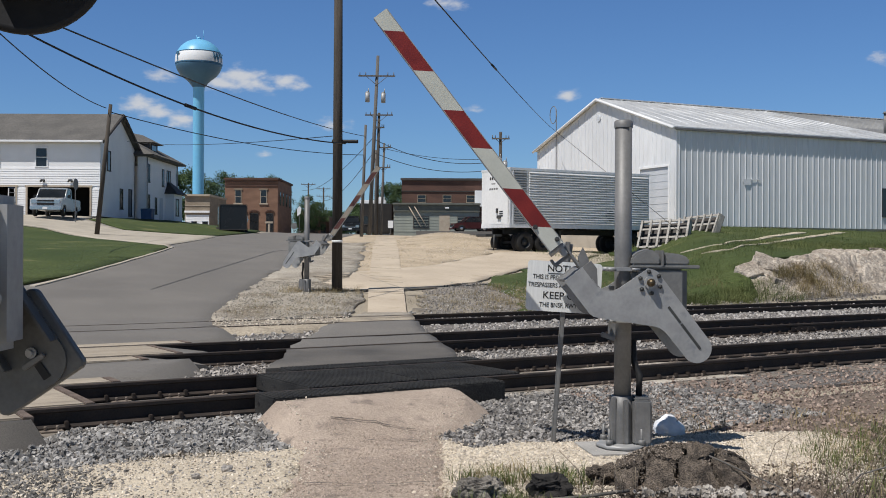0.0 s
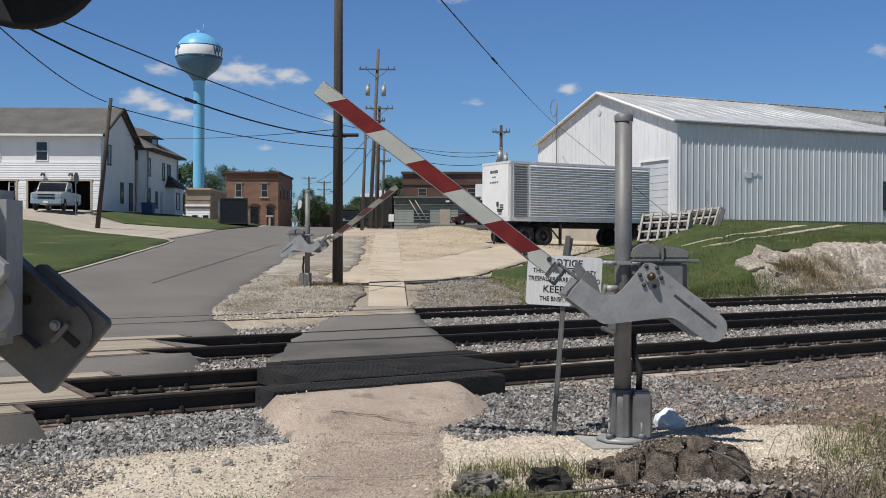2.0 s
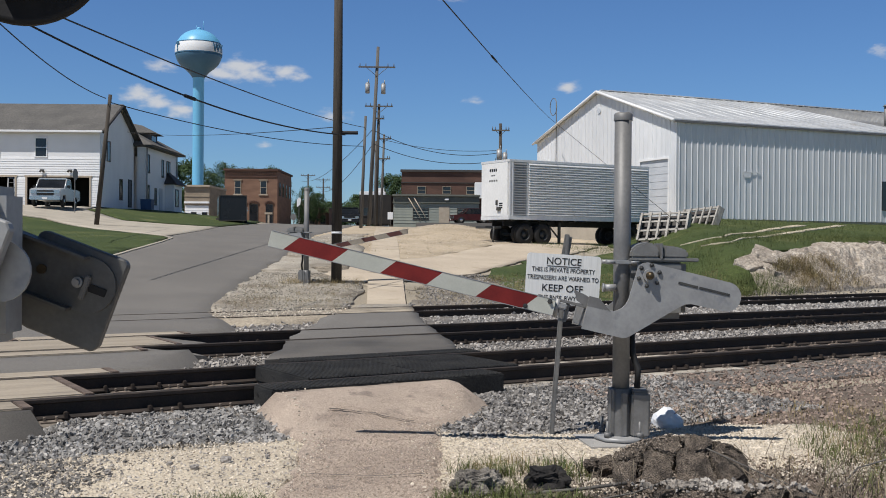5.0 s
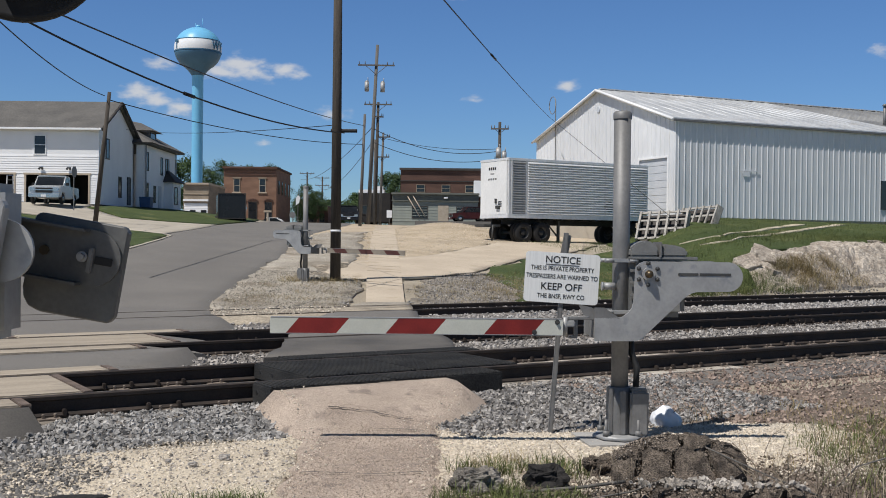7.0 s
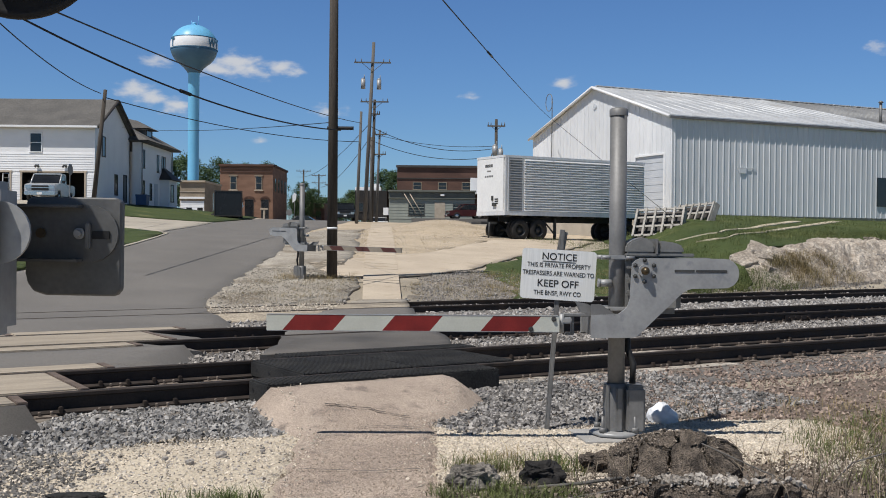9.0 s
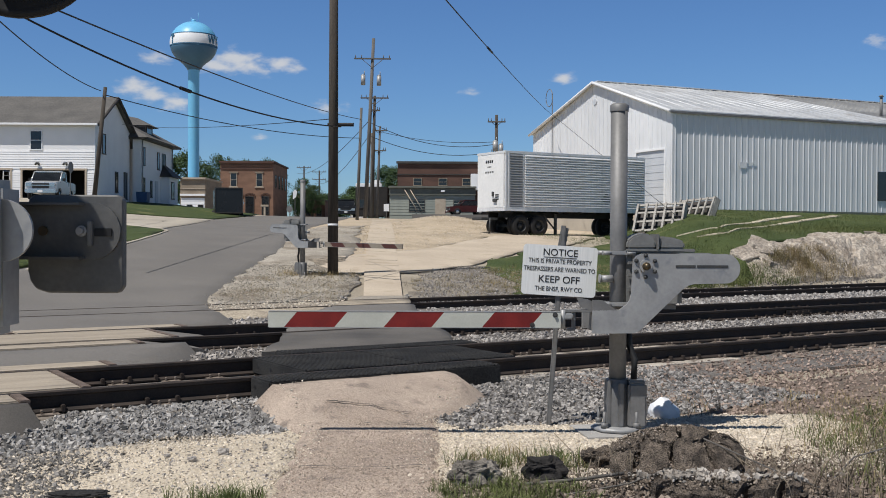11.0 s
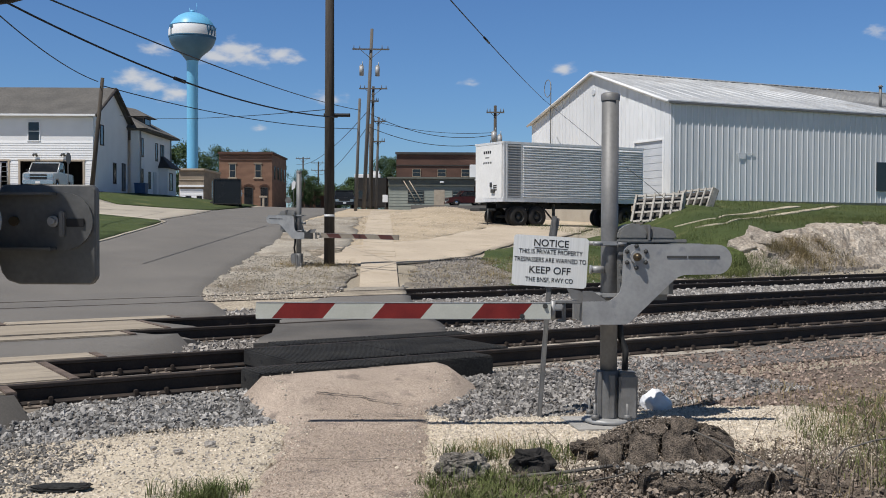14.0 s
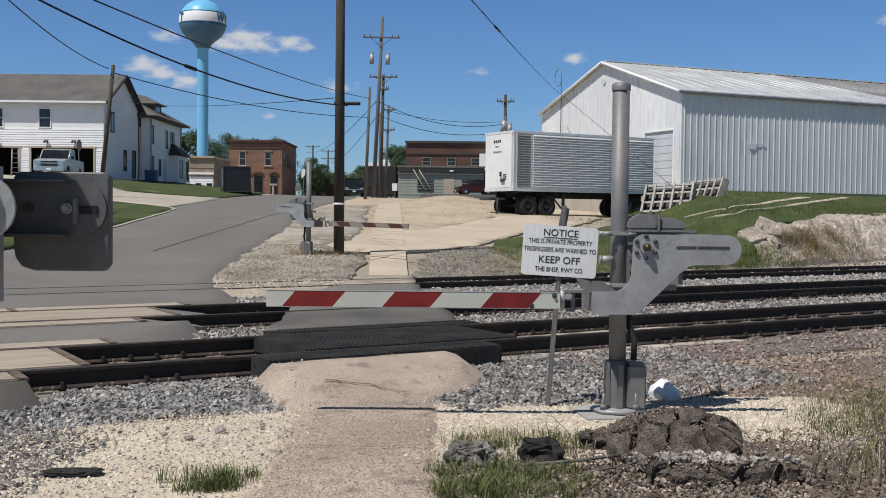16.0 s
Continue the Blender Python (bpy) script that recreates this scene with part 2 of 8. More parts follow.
TRAILER_WHITE = surf("trailer_white", (0.74, 0.74, 0.72), (0.80, 0.80, 0.78), 1.0, 0.5, bump=0.05, fine=10, grain=0.06, spot=((0.5, 0.46, 0.4), 1.2, 0.66, 0.8))
SHINGLE = surf("grey_shingle", (0.098, 0.094, 0.088), (0.135, 0.128, 0.118), 0.7, 0.95, bump=0.6, fine=9, grain=0.25, depth=0.03)
BRICK_TAN = surf("tan_brick", (0.23, 0.185, 0.135), (0.31, 0.255, 0.19), 0.5, 0.9, bump=0.5, fine=6, grain=0.2, stretch=(1, 1, 3))
BRICK_RED = surf("red_brick", (0.185, 0.105, 0.07), (0.25, 0.148, 0.10), 0.5, 0.9, bump=0.5, fine=6, grain=0.18, stretch=(1, 1, 3))
BRICK_DARK = surf("dark_brick", (0.085, 0.047, 0.036), (0.125, 0.07, 0.053), 0.5, 0.9, bump=0.5, fine=6, grain=0.2, stretch=(1, 1, 3))
GREEN_PAINT = surf("grey_green_paint", (0.25, 0.27, 0.235), (0.31, 0.33, 0.285), 0.8, 0.75, bump=0.2, fine=6, grain=0.1, stretch=(1, 1, 6))
GREEN_DARK = surf("dark_green_trim", (0.12, 0.125, 0.105), (0.16, 0.165, 0.14), 1.0, 0.7, bump=0.1)
TRIM_DARK = surf("dark_trim", (0.05, 0.045, 0.04), (0.075, 0.065, 0.06), 2, 0.7, bump=0.1)
TAN_STONE = surf("tan_stone", (0.40, 0.33, 0.25), (0.47, 0.40, 0.31), 2, 0.85, bump=0.3)
TOWER_BLUE = surf("tower_blue", (0.16, 0.47, 0.72), (0.19, 0.51, 0.76), 0.2, 0.4, bump=0.02, fine=2, grain=0.04)
TOWER_WHITE = surf("tower_white", (0.76, 0.78, 0.78), (0.80, 0.81, 0.81), 0.2, 0.4, bump=0.02, fine=2, grain=0.03)
TOWER_DEEP = surf("tower_deep_blue", (0.05, 0.13, 0.21), (0.065, 0.155, 0.24), 0.2, 0.45, bump=0.02, fine=2, grain=0.04)
POLE_WOOD = surf("pole_wood", (0.048, 0.040, 0.032), (0.085, 0.071, 0.057), 2.5, 0.92, bump=0.6, fine=30, grain=0.35, stretch=(6, 6, 0.5))
POLE_GREY = surf("pole_grey_wood", (0.10, 0.093, 0.084), (0.15, 0.14, 0.126), 2.5, 0.92, bump=0.6, fine=30, grain=0.3, stretch=(6, 6, 0.5))
WIRE = surf("wire", (0.012, 0.012, 0.014), (0.02, 0.02, 0.022), 4, 0.6, bump=0)
GRASS_BED = surf("lawn_bed", (0.042, 0.064, 0.016), (0.07, 0.09, 0.026), 0.25, 0.95, bump=1.0, fine=9, grain=0.35, depth=0.06, spot=((0.20, 0.19, 0.08), 0.5, 0.6, 0.8))
GRASS = surf("grass_blade", (0.066, 0.092, 0.024), (0.135, 0.148, 0.05), 0.5, 0.7, bump=0, island=0.4)
GRASS_DRY = surf("dry_grass", (0.31, 0.235, 0.12), (0.21, 0.175, 0.085), 0.8, 0.8, bump=0, island=0.4)
LEAF = surf("leaf", (0.028, 0.058, 0.017), (0.06, 0.10, 0.03), 0.4, 0.7, bump=0, island=0.45)
BARK = surf("bark", (0.09, 0.07, 0.05), (0.14, 0.11, 0.085), 3, 0.95, bump=0.6)
BROKEN = surf("broken_asphalt", (0.075, 0.061, 0.049), (0.21, 0.17, 0.133), 12, 0.95, bump=1.0, fine=110, grain=0.9, depth=0.03)
ROCK = surf("limestone_rock", (0.31, 0.265, 0.215), (0.50, 0.44, 0.365), 1.3, 0.92, bump=1.0, fine=11, grain=0.5, depth=0.08, spot=((0.21, 0.17, 0.13), 3.0, 0.48, 0.8))
PALLET = surf("grey_pallet", (0.30, 0.28, 0.25), (0.44, 0.415, 0.37), 2, 0.9, bump=0.3, fine=20, grain=0.2)
TYRE = surf("tyre_rubber", (0.018, 0.018, 0.018), (0.032, 0.03, 0.028), 5, 0.85, bump=0.3)
GLASS_DARK = surf("window_glass", (0.012, 0.014, 0.016), (0.02, 0.022, 0.025), 1, 0.08, bump=0, spec=0.6)
CAR_SILVER = surf("silver_car_paint", (0.56, 0.56, 0.55), (0.61, 0.61, 0.60), 1, 0.3, 0.35, bump=0, grain=0.03)
CAR_RED = surf("dark_red_paint", (0.05, 0.01, 0.01), (0.07, 0.014, 0.013), 1, 0.35, bump=0, grain=0.03)
CAR_BLACK = surf("black_car_paint", (0.015, 0.016, 0.018), (0.02, 0.021, 0.023), 1, 0.25, bump=0, grain=0.03)
CHROME = surf("chrome", (0.5, 0.5, 0.5), (0.6, 0.6, 0.6), 3, 0.2, 0.9, bump=0, grain=0.03)
BAG = surf("white_plastic_bag", (0.74, 0.75, 0.76), (0.80, 0.80, 0.80), 5, 0.45, bump=0.5, fine=14, grain=0.05, depth=0.03, spot=((0.50, 0.58, 0.68), 6, 0.74, 0.78))
BLUE_BIN = surf("blue_plastic", (0.03, 0.07, 0.16), (0.04, 0.09, 0.19), 3, 0.5, bump=0)
DOOR_GREY = surf("grey_roller_door", (0.50, 0.53, 0.55), (0.58, 0.60, 0.62), 0.8, 0.5, bump=0.05)
NEAR_BLACK = surf("near_black", (0.02, 0.02, 0.02), (0.035, 0.032, 0.03), 1, 0.9, bump=0)


# ---- shape tools ----
def finish(name, bm, material, smooth_faces=False):
    me = bpy.data.meshes.new(name)
    bm.normal_update()
    bm.to_mesh(me)
    bm.free()
    for m in material if isinstance(material, (list, tuple)) else (material,):
        me.materials.append(m)
    if smooth_faces:
        me.polygons.foreach_set("use_smooth", [True] * len(me.polygons))
    return me


def thing(name, label, category, m=None, group="", kind="", bm=None, material=None, smooth_faces=False):
    ob = new(name, finish(name, bm, material, smooth_faces) if bm else None)
    if m is not None:
        ob.matrix_world = m
    return tagged(ob, label, category, group, kind)


def part(name, bm, material, parent, label="", smooth_faces=False, m=None):
    ob = new(name, finish(name, bm, material, smooth_faces))
    ob.parent = parent
    if m is not None:
        ob.matrix_basis = m
    return tagged(ob, label)


def share(name, me, parent, m):
    ob = new(name, me)
    ob.parent = parent
    ob.matrix_basis = m
    return ob


def box(bm, c, s, bevel=0.0, rot=None, mat=0):
    m = Matrix.Translation(c)
    if rot:
        m = m @ Euler([radians(a) for a in rot]).to_matrix().to_4x4()
    vs = bmesh.ops.create_cube(bm, size=1, matrix=m @ Matrix.Diagonal((*s, 1)))["verts"]
    fs = {f for v in vs for f in v.link_faces}
    for f in fs:
        f.material_index = mat
    if bevel:
        es = list({e for v in vs for e in v.link_edges})
        r = bmesh.ops.bevel(bm, geom=es, offset=bevel, segments=2, affect="EDGES")
        for f in r["faces"]:
            f.material_index = mat
    return vs


def cyl(bm, p, q, r0, r1=None, seg=16, mat=0, caps=True):
    p, q = Vector(p), Vector(q)
    d = q - p
    m = Matrix.Translation((p + q) / 2) @ d.to_track_quat("Z", "Y").to_matrix().to_4x4()
    vs = bmesh.ops.create_cone(bm, cap_ends=caps, segments=seg, radius1=r0, radius2=r0 if r1 is None else r1, depth=d.length, matrix=m)["verts"]
    for f in {f for v in vs for f in v.link_faces}:
        f.material_index = mat
        f.smooth = len(f.verts) == 4
    return vs


def ball(bm, c, s, u=16, v=10, mat=0):
    vs = bmesh.ops.create_uvsphere(bm, u_segments=u, v_segments=v, radius=1, matrix=Matrix.Translation(c) @ Matrix.Diagonal((*(s if isinstance(s, (tuple, list)) else (s, s, s)), 1)))["verts"]
    for f in {f for w in vs for f in w.link_faces}:
        f.smooth = True
        f.material_index = mat
    return vs


def slab(bm, pts, origin, ax, ay, thick, mat=0):
    """A flat outline pushed to a thickness along ax x ay."""
    o, ax, ay = Vector(origin), Vector(ax), Vector(ay)
    n = ax.cross(ay).normalized() * thick
    lo = [bm.verts.new(o + ax * a + ay * b) for a, b in pts]
    hi = [bm.verts.new(o + ax * a + ay * b + n) for a, b in pts]
    k = len(pts)
    made = [bm.faces.new(lo[::-1]), bm.faces.new(hi)]
    for i in range(k):
        made.append(bm.faces.new((lo[i], lo[(i + 1) % k], hi[(i + 1) % k], hi[i])))
    for f in made:
        f.material_index = mat
    return made


def tube(bm, pts, r, seg=8, mat=0):
    pts = [Vector(p) for p in pts]
    rings = []
    for i, p in enumerate(pts):
        d = (pts[min(i + 1, len(pts) - 1)] - pts[max(i - 1, 0)]).normalized()
        q = d.to_track_quat("Z", "Y")
        rings.append([bm.verts.new(p + q @ Vector((math.cos(k * math.tau / seg) * r, math.sin(k * math.tau / seg) * r, 0))) for k in range(seg)])
    for a, b in zip(rings, rings[1:]):
        for k in range(seg):
            f = bm.faces.new((a[k], a[(k + 1) % seg], b[(k + 1) % seg], b[k]))
            f.smooth = True
            f.material_index = mat
    for ring in (rings[0][::-1], rings[-1]):
        bm.faces.new(ring).material_index = mat


def lathe(bm, profile, seg=32, mat=0, mats=None):
    rings = [[bm.verts.new((r * math.cos(k * math.tau / seg), r * math.sin(k * math.tau / seg), z)) for k in range(seg)] for r, z in profile]
    for i, (a, b) in enumerate(zip(rings, rings[1:])):
        for k in range(seg):
            f = bm.faces.new((a[k], a[(k + 1) % seg], b[(k + 1) % seg], b[k]))
            f.smooth = True
            f.material_index = mats[i] if mats else mat


def text_mesh(name, words, size, material, parent, m, align="CENTER", thick=0.001, width=1.0, bold=0.006):
    cu = bpy.data.curves.new(name, "FONT")
    cu.body, cu.size, cu.align_x, cu.align_y, cu.extrude, cu.offset = words, size, align, "CENTER", thick, size * bold
    tmp = bpy.data.objects.new(name, cu)
    scene.collection.objects.link(tmp)
    me = bpy.data.meshes.new_from_object(tmp.evaluated_get(bpy.context.evaluated_depsgraph_get()))
    bpy.data.objects.remove(tmp)
    me.name = name
    me.materials.clear()
    me.materials.append(material)
    me.transform(Matrix.Diagonal((width, 1, 1, 1)))
    return share(name, me, parent, m)


# ---- ground ----
def ease(a):
    a = min(1.0, max(0.0, a))
    return a * a * (3 - 2 * a)


def profile(pts, v):
    if v <= pts[0][0]:
        return pts[0][1]
    for (a, b), (c, d) in zip(pts, pts[1:]):
        if v <= c:
            return b + (d - b) * (v - a) / (c - a)
    return pts[-1][1]


RU, RN = Vector((0.842, 0.539, 0)), Vector((-0.539, 0.842, 0))  # along and across the tracks
LEFT = ((8.2, 0), (9, 0.05), (21.4, 0.07), (22.8, 0.2), (26.5, 0.5), (39.4, 1.6), (60, 2.3), (86, 3.25), (94, 3.4), (101, 3.35), (109, 2.55), (122, 2.55), (142, 3.6), (300, 5.5))
RIGHT = ((8.2, 0), (9, 0.05), (21.4, 0.07), (22.2, 0.25), (23.6, 1.35), (26, 1.75), (40.5, 3.1), (60, 3.3), (300, 6))


def height(x, y):
    n, s = -0.539 * x + 0.842 * y, 0.842 * x + 0.539 * y
    w = ease((s - 22 - 0.75 * max(0, n - 22)) / 5)
    z = profile(LEFT, n) * (1 - w) + profile(RIGHT, n) * w
    z += 1.1 * ease((-14 - x) / 14) * ease((n - 50) / 25) * (1 - ease((n - 100) / 40))
    return z + 0.75 * math.exp(-((x - 0.3) / 3.2) ** 2 - ((y - 62) / 9) ** 2)


def sn(s, n, z=0.0):
    return Vector((0.842 * s - 0.539 * n, 0.539 * s + 0.842 * n, z))


def build_ground():
    bm = bmesh.new()
    xs = [-3000, -1200, -600, -300, -180, -120, -90, -75]
    xs += list(np.arange(-64, -12, 2.0)) + list(np.arange(-12, 14, 0.5)) + list(np.arange(14, 64, 2.0)) + [75, 90, 120, 180, 300, 600, 1200, 3000]
    ys = [-3000, -600, -120, -40, -15, -6] + list(np.arange(-2, 48, 0.5)) + list(np.arange(48, 120, 2.0)) + [130, 145, 165, 190, 230, 280, 340, 600, 1200, 3000]
    grid = [[bm.verts.new((x, y, height(x, y) - 0.03 + 0.02 * noise.noise((x * 0.7, y * 0.7, 0)))) for x in xs] for y in ys]
    for a, b in zip(grid, grid[1:]):
        for i in range(len(xs) - 1):
            bm.faces.new((a[i], a[i + 1], b[i + 1], b[i])).smooth = True
    ob = new("ground", finish("ground", bm, GROUND))
    tagged(ob, "dry tan earth ground rising gently towards a town", "ground", kind="structure")


def drape(name, outline, material, label, category, lift=0.02, cuts=3, jitter=0.0, edge=0.8, top=None, thick=0.06, kind="structure", flare=0.0):
    """A surface laid over the ground inside an outline; its edge is roughened by jitter metres."""
    rnd = random.Random(name + label)
    pts = []
    for i, p in enumerate(outline):
        q = outline[(i + 1) % len(outline)]
        L = math.hypot(q[0] - p[0], q[1] - p[1])
        k = max(1, int(L / edge))
        for j in range(k):
            pts.append((p[0] + (q[0] - p[0]) * j / k + rnd.uniform(-jitter, jitter), p[1] + (q[1] - p[1]) * j / k + rnd.uniform(-jitter, jitter)))
    bm = bmesh.new()
    vs = [bm.verts.new((x, y, 0)) for x, y in pts]
    es = [bm.edges.new((vs[i], vs[(i + 1) % len(vs)])) for i in range(len(vs))]
    bmesh.ops.triangle_fill(bm, use_beauty=True, edges=es)
    for _ in range(cuts):
        long = [e for e in bm.edges if e.calc_length() > edge and not e.is_boundary]
        if not long:
            break
        bmesh.ops.subdivide_edges(bm, edges=long, cuts=1)
        bmesh.ops.triangulate(bm, faces=bm.faces[:])
    for v in bm.verts:
        v.co.z = (top or height)(v.co.x, v.co.y) + lift
    bmesh.ops.recalc_face_normals(bm, faces=bm.faces[:])
    if sum(f.normal.z for f in bm.faces) < 0:
        bmesh.ops.reverse_faces(bm, faces=bm.faces[:])
    if thick:
        rim = [e for e in bm.edges if e.is_boundary]
        turn_way = 1 if sum(p[0] * q[1] - q[0] * p[1] for p, q in zip(pts, pts[1:] + pts[:1])) > 0 else -1
        down = bmesh.ops.extrude_edge_only(bm, edges=rim)["geom"]
        for v in down:
            if isinstance(v, bmesh.types.BMVert):
                v.co.z -= thick
                near = min(range(len(pts)), key=lambda i: (pts[i][0] - v.co.x) ** 2 + (pts[i][1] - v.co.y) ** 2)
                a, b = pts[near - 1], pts[(near + 1) % len(pts)]
                dx, dy = b[0] - a[0], b[1] - a[1]
                L = math.hypot(dx, dy) or 1
                k = flare * turn_way * rnd.uniform(0.75, 1.25) / L
                v.co.x += dy * k
                v.co.y -= dx * k
    bm.normal_update()
    for f in bm.faces:
        f.smooth = abs(f.normal.z) > 0.5
    ob = new(name, finish(name, bm, material))
    return tagged(ob, label, category, kind=kind)


build_ground()
# ---- tracks ----
RAIL_TOP = 0.25
TRACKS = (10.33, 14.51, 19.85)


def rail_mesh():
    """Head, web and foot of one rail, 240 m long, its top at zero."""
    bm = bmesh.new()
    half = [(0.0, 0.0), (0.026, -0.001), (0.036, -0.008), (0.036, -0.036), (0.012, -0.05), (0.009, -0.14), (0.04, -0.158), (0.072, -0.168), (0.072, -0.18), (0.0, -0.18)]
    pts = half + [(-a, b) for a, b in half[-2:0:-1]]
    slab(bm, pts, (-110, 0, 0), (0, 1, 0), (0, 0, 1), 240)
    for f in bm.faces:
        f.material_index = 1 if f.normal.z > 0.9 and f.calc_center_median().z > -0.012 else 0
    bm.normal_update()
    for f in bm.faces:
        if f.normal.z > 0.5 and f.calc_center_median().z > -0.012:
            f.material_index = 1
    for f in bm.faces:
        if f.normal.z > 0.3 and f.calc_center_median().z < -0.145:
            f.material_index = 2
    return finish("rail", bm, [STEEL_DARK, STEEL_TOP, DUST_DULL])


TURN = Matrix.Rotation(math.atan2(0.539, 0.842), 4, "Z")


def at_sn(s, n, z, extra=0):
    return Matrix.Translation(sn(s, n, z)) @ TURN @ Matrix.Rotation(radians(extra), 4, "Z")


def build_tracks():
    rail = rail_mesh()
    tie_bm = bmesh.new()
    box(tie_bm, (0, 0, -0.09), (0.23, 2.6, 0.18), 0.008)
    tie = finish("tie", tie_bm, TIE)
    pbm = bmesh.new()
    box(pbm, (0, 0, 0.006), (0.19, 0.34, 0.014), 0.003)
    for dx, dy in ((0.05, 0.1), (-0.05, 0.1), (0.05, -0.1), (-0.05, -0.1)):
        box(pbm, (dx, dy, 0.024), (0.02, 0.03, 0.03), 0.004)
        cyl(pbm, (dx, dy, 0.03), (dx, dy, 0.05), 0.014, 0.012, 6)
    plate = finish("tie_plate", pbm, RUST)
    abm = bmesh.new()
    for k in (-1, 1):
        box(abm, (k * 0.14, 0, -0.155), (0.035, 0.15, 0.07), 0.006)
    anchor = finish("rail_anchor", abm, STEEL_DARK)
    jbm = bmesh.new()
    box(jbm, (0, -0.028, -0.1), (0.75, 0.03, 0.09), 0.006)
    for k in range(4):
        cyl(jbm, (-0.27 + k * 0.18, -0.045, -0.1), (-0.27 + k * 0.18, -0.07, -0.1), 0.017, None, 6)
    joint = finish("joint_bar", jbm, STEEL_DARK)
    for i, n in enumerate(TRACKS):
        top = RAIL_TOP - 0.05 * (i == 2)
        tr = tagged(new(f"track_{i + 1}"), "railway track with dark rusty rails on timber ties", "railway track", kind="structure")
        for k in (-0.7525, 0.7525):
            share("rail", rail, tr, at_sn(0, n + k, top))
        if i < 2:
            share("joint_bar", joint, tr, at_sn(17.2, n - 0.7525, top))
        rnd = random.Random(i)
        for k in range(-24, 92):
            s = k * 0.52 + rnd.uniform(-0.03, 0.03)
            share("tie", tie, tr, at_sn(s, n + rnd.uniform(-0.06, 0.06), top - 0.195, rnd.uniform(-1.5, 1.5)))
            if -8 < s < 26 and i < 2:
                for d in (-0.7525, 0.7525):
                    share("tie_plate", plate, tr, at_sn(s, n + d, top - 0.195))
                    if rnd.random() < 0.5:
                        share("rail_anchor", anchor, tr, at_sn(s, n + d, top))


def build_crossing():
    """Concrete panels on the road, rubber panels on the foot crossing."""
    road = tagged(new("road_crossing"), "worn concrete crossing panels laid between and beside the rails", "level crossing", kind="structure")
    foot = tagged(new("foot_crossing"), "black ribbed rubber panels of the foot crossing over the rails", "level crossing", kind="structure")

    def panel(name, parent, material, s0, s1, n0, n1, top, thick=0.16, ribs=False):
        bm = bmesh.new()
        L, W = s1 - s0, n1 - n0
        box(bm, (0, 0, -thick / 2), (L, W, thick), 0.012)
        if ribs:
            k = int(L / 0.045)
            for j in range(k):
                box(bm, (-L / 2 + (j + 0.5) * L / k, 0, 0.003), (0.02, W - 0.05, 0.008))
        ob = part(name, bm, material, parent, m=at_sn((s0 + s1) / 2, (n0 + n1) / 2, top))
        if ribs and s0 < 5.3:
            for j in range(max(2, int(W / 0.3))):
                bm = bmesh.new()
                v = -W / 2 + (j + 0.5) * W / max(2, int(W / 0.3))
                cyl(bm, (-L / 2 - 0.003, v, -0.08), (-L / 2 + 0.02, v, -0.08), 0.022, None, 10)
                part("end_hole", bm, BLACK, ob)
        return ob

    for i, n in enumerate(TRACKS[:2]):
        end = 2.5 if i == 0 else 4.72
        for a, b in ((-0.66, 0.66), (-1.24, -0.82), (0.82, 1.24)):
            e = end + 0.62 * (a + b) / 2
            s = e
            while s > -26:
                panel("concrete_panel", road, PANEL, s - 2.42, s - 0.1, n + a, n + b, RAIL_TOP + 0.004)
                bm = bmesh.new()
                box(bm, (0, 0, -0.08), (0.085, b - a, 0.16), 0.006)
                part("end_frame", bm, FRAME_BROWN, road, m=at_sn(s - 0.05, n + (a + b) / 2, RAIL_TOP + 0.006))
                s -= 2.44
            if i == 0 and a < 0.7:
                continue
            bm = bmesh.new()
            slab(bm, [(0, 0), (0.75, -0.11), (0.8, -0.16), (0, -0.16)], (0, (a - b) / 2, 0), (1, 0, 0), (0, 0, 1), -(b - a))
            part("end_ramp", bm, ASPHALT, road, m=at_sn(e, n + (a + b) / 2, RAIL_TOP - 0.01))
    n = TRACKS[0]
    for s0, s1 in ((3.98, 5.28), (5.3, 6.62)):
        panel("rubber_panel", foot, RUBBER, s0 + 0.6, s1 + 0.6, n - 0.68, n + 0.68, RAIL_TOP + 0.002, 0.17, True)
        panel("rubber_panel", foot, RUBBER, s0 - 0.03, s1 - 0.03, n - 1.25, n - 0.8, RAIL_TOP + 0.002, 0.2, True)
        panel("rubber_panel", foot, RUBBER, s0 + 1.1, s1 + 1.1, n + 0.8, n + 1.2, RAIL_TOP + 0.002, 0.2, True)


# ---- gates ----
def arm_stripes(boom, a0, a1, b, width, depth, y):
    """The striped sleeves of the boom: slanting bands along -x, from the tip at a1 to the root at a0."""
    L = a1 - a0
    edges = [0.0] + [L * k for k in (0.098, 0.269, 0.437, 0.60, 0.773, 0.937)] + [L]
    slant = width * 0.85
    for i, (p, q) in enumerate(zip(edges, edges[1:])):
        p0 = p - (slant if i else 0)
        q0 = q - (slant if i < len(edges) - 2 else 0)
        bm = bmesh.new()
        pts = [(-(a1 - q), width / 2), (-(a1 - p), width / 2), (-(a1 - p0), -width / 2), (-(a1 - q0), -width / 2)]
        slab(bm, [(u, v + b) for u, v in pts], (0, y, 0), (1, 0, 0), (0, 0, 1), -depth)
        bmesh.ops.recalc_face_normals(bm, faces=bm.faces[:])
        part("stripe", bm, RED_REFL if i % 2 else WHITE_REFL, boom, "dark red band" if i % 2 else "white band")


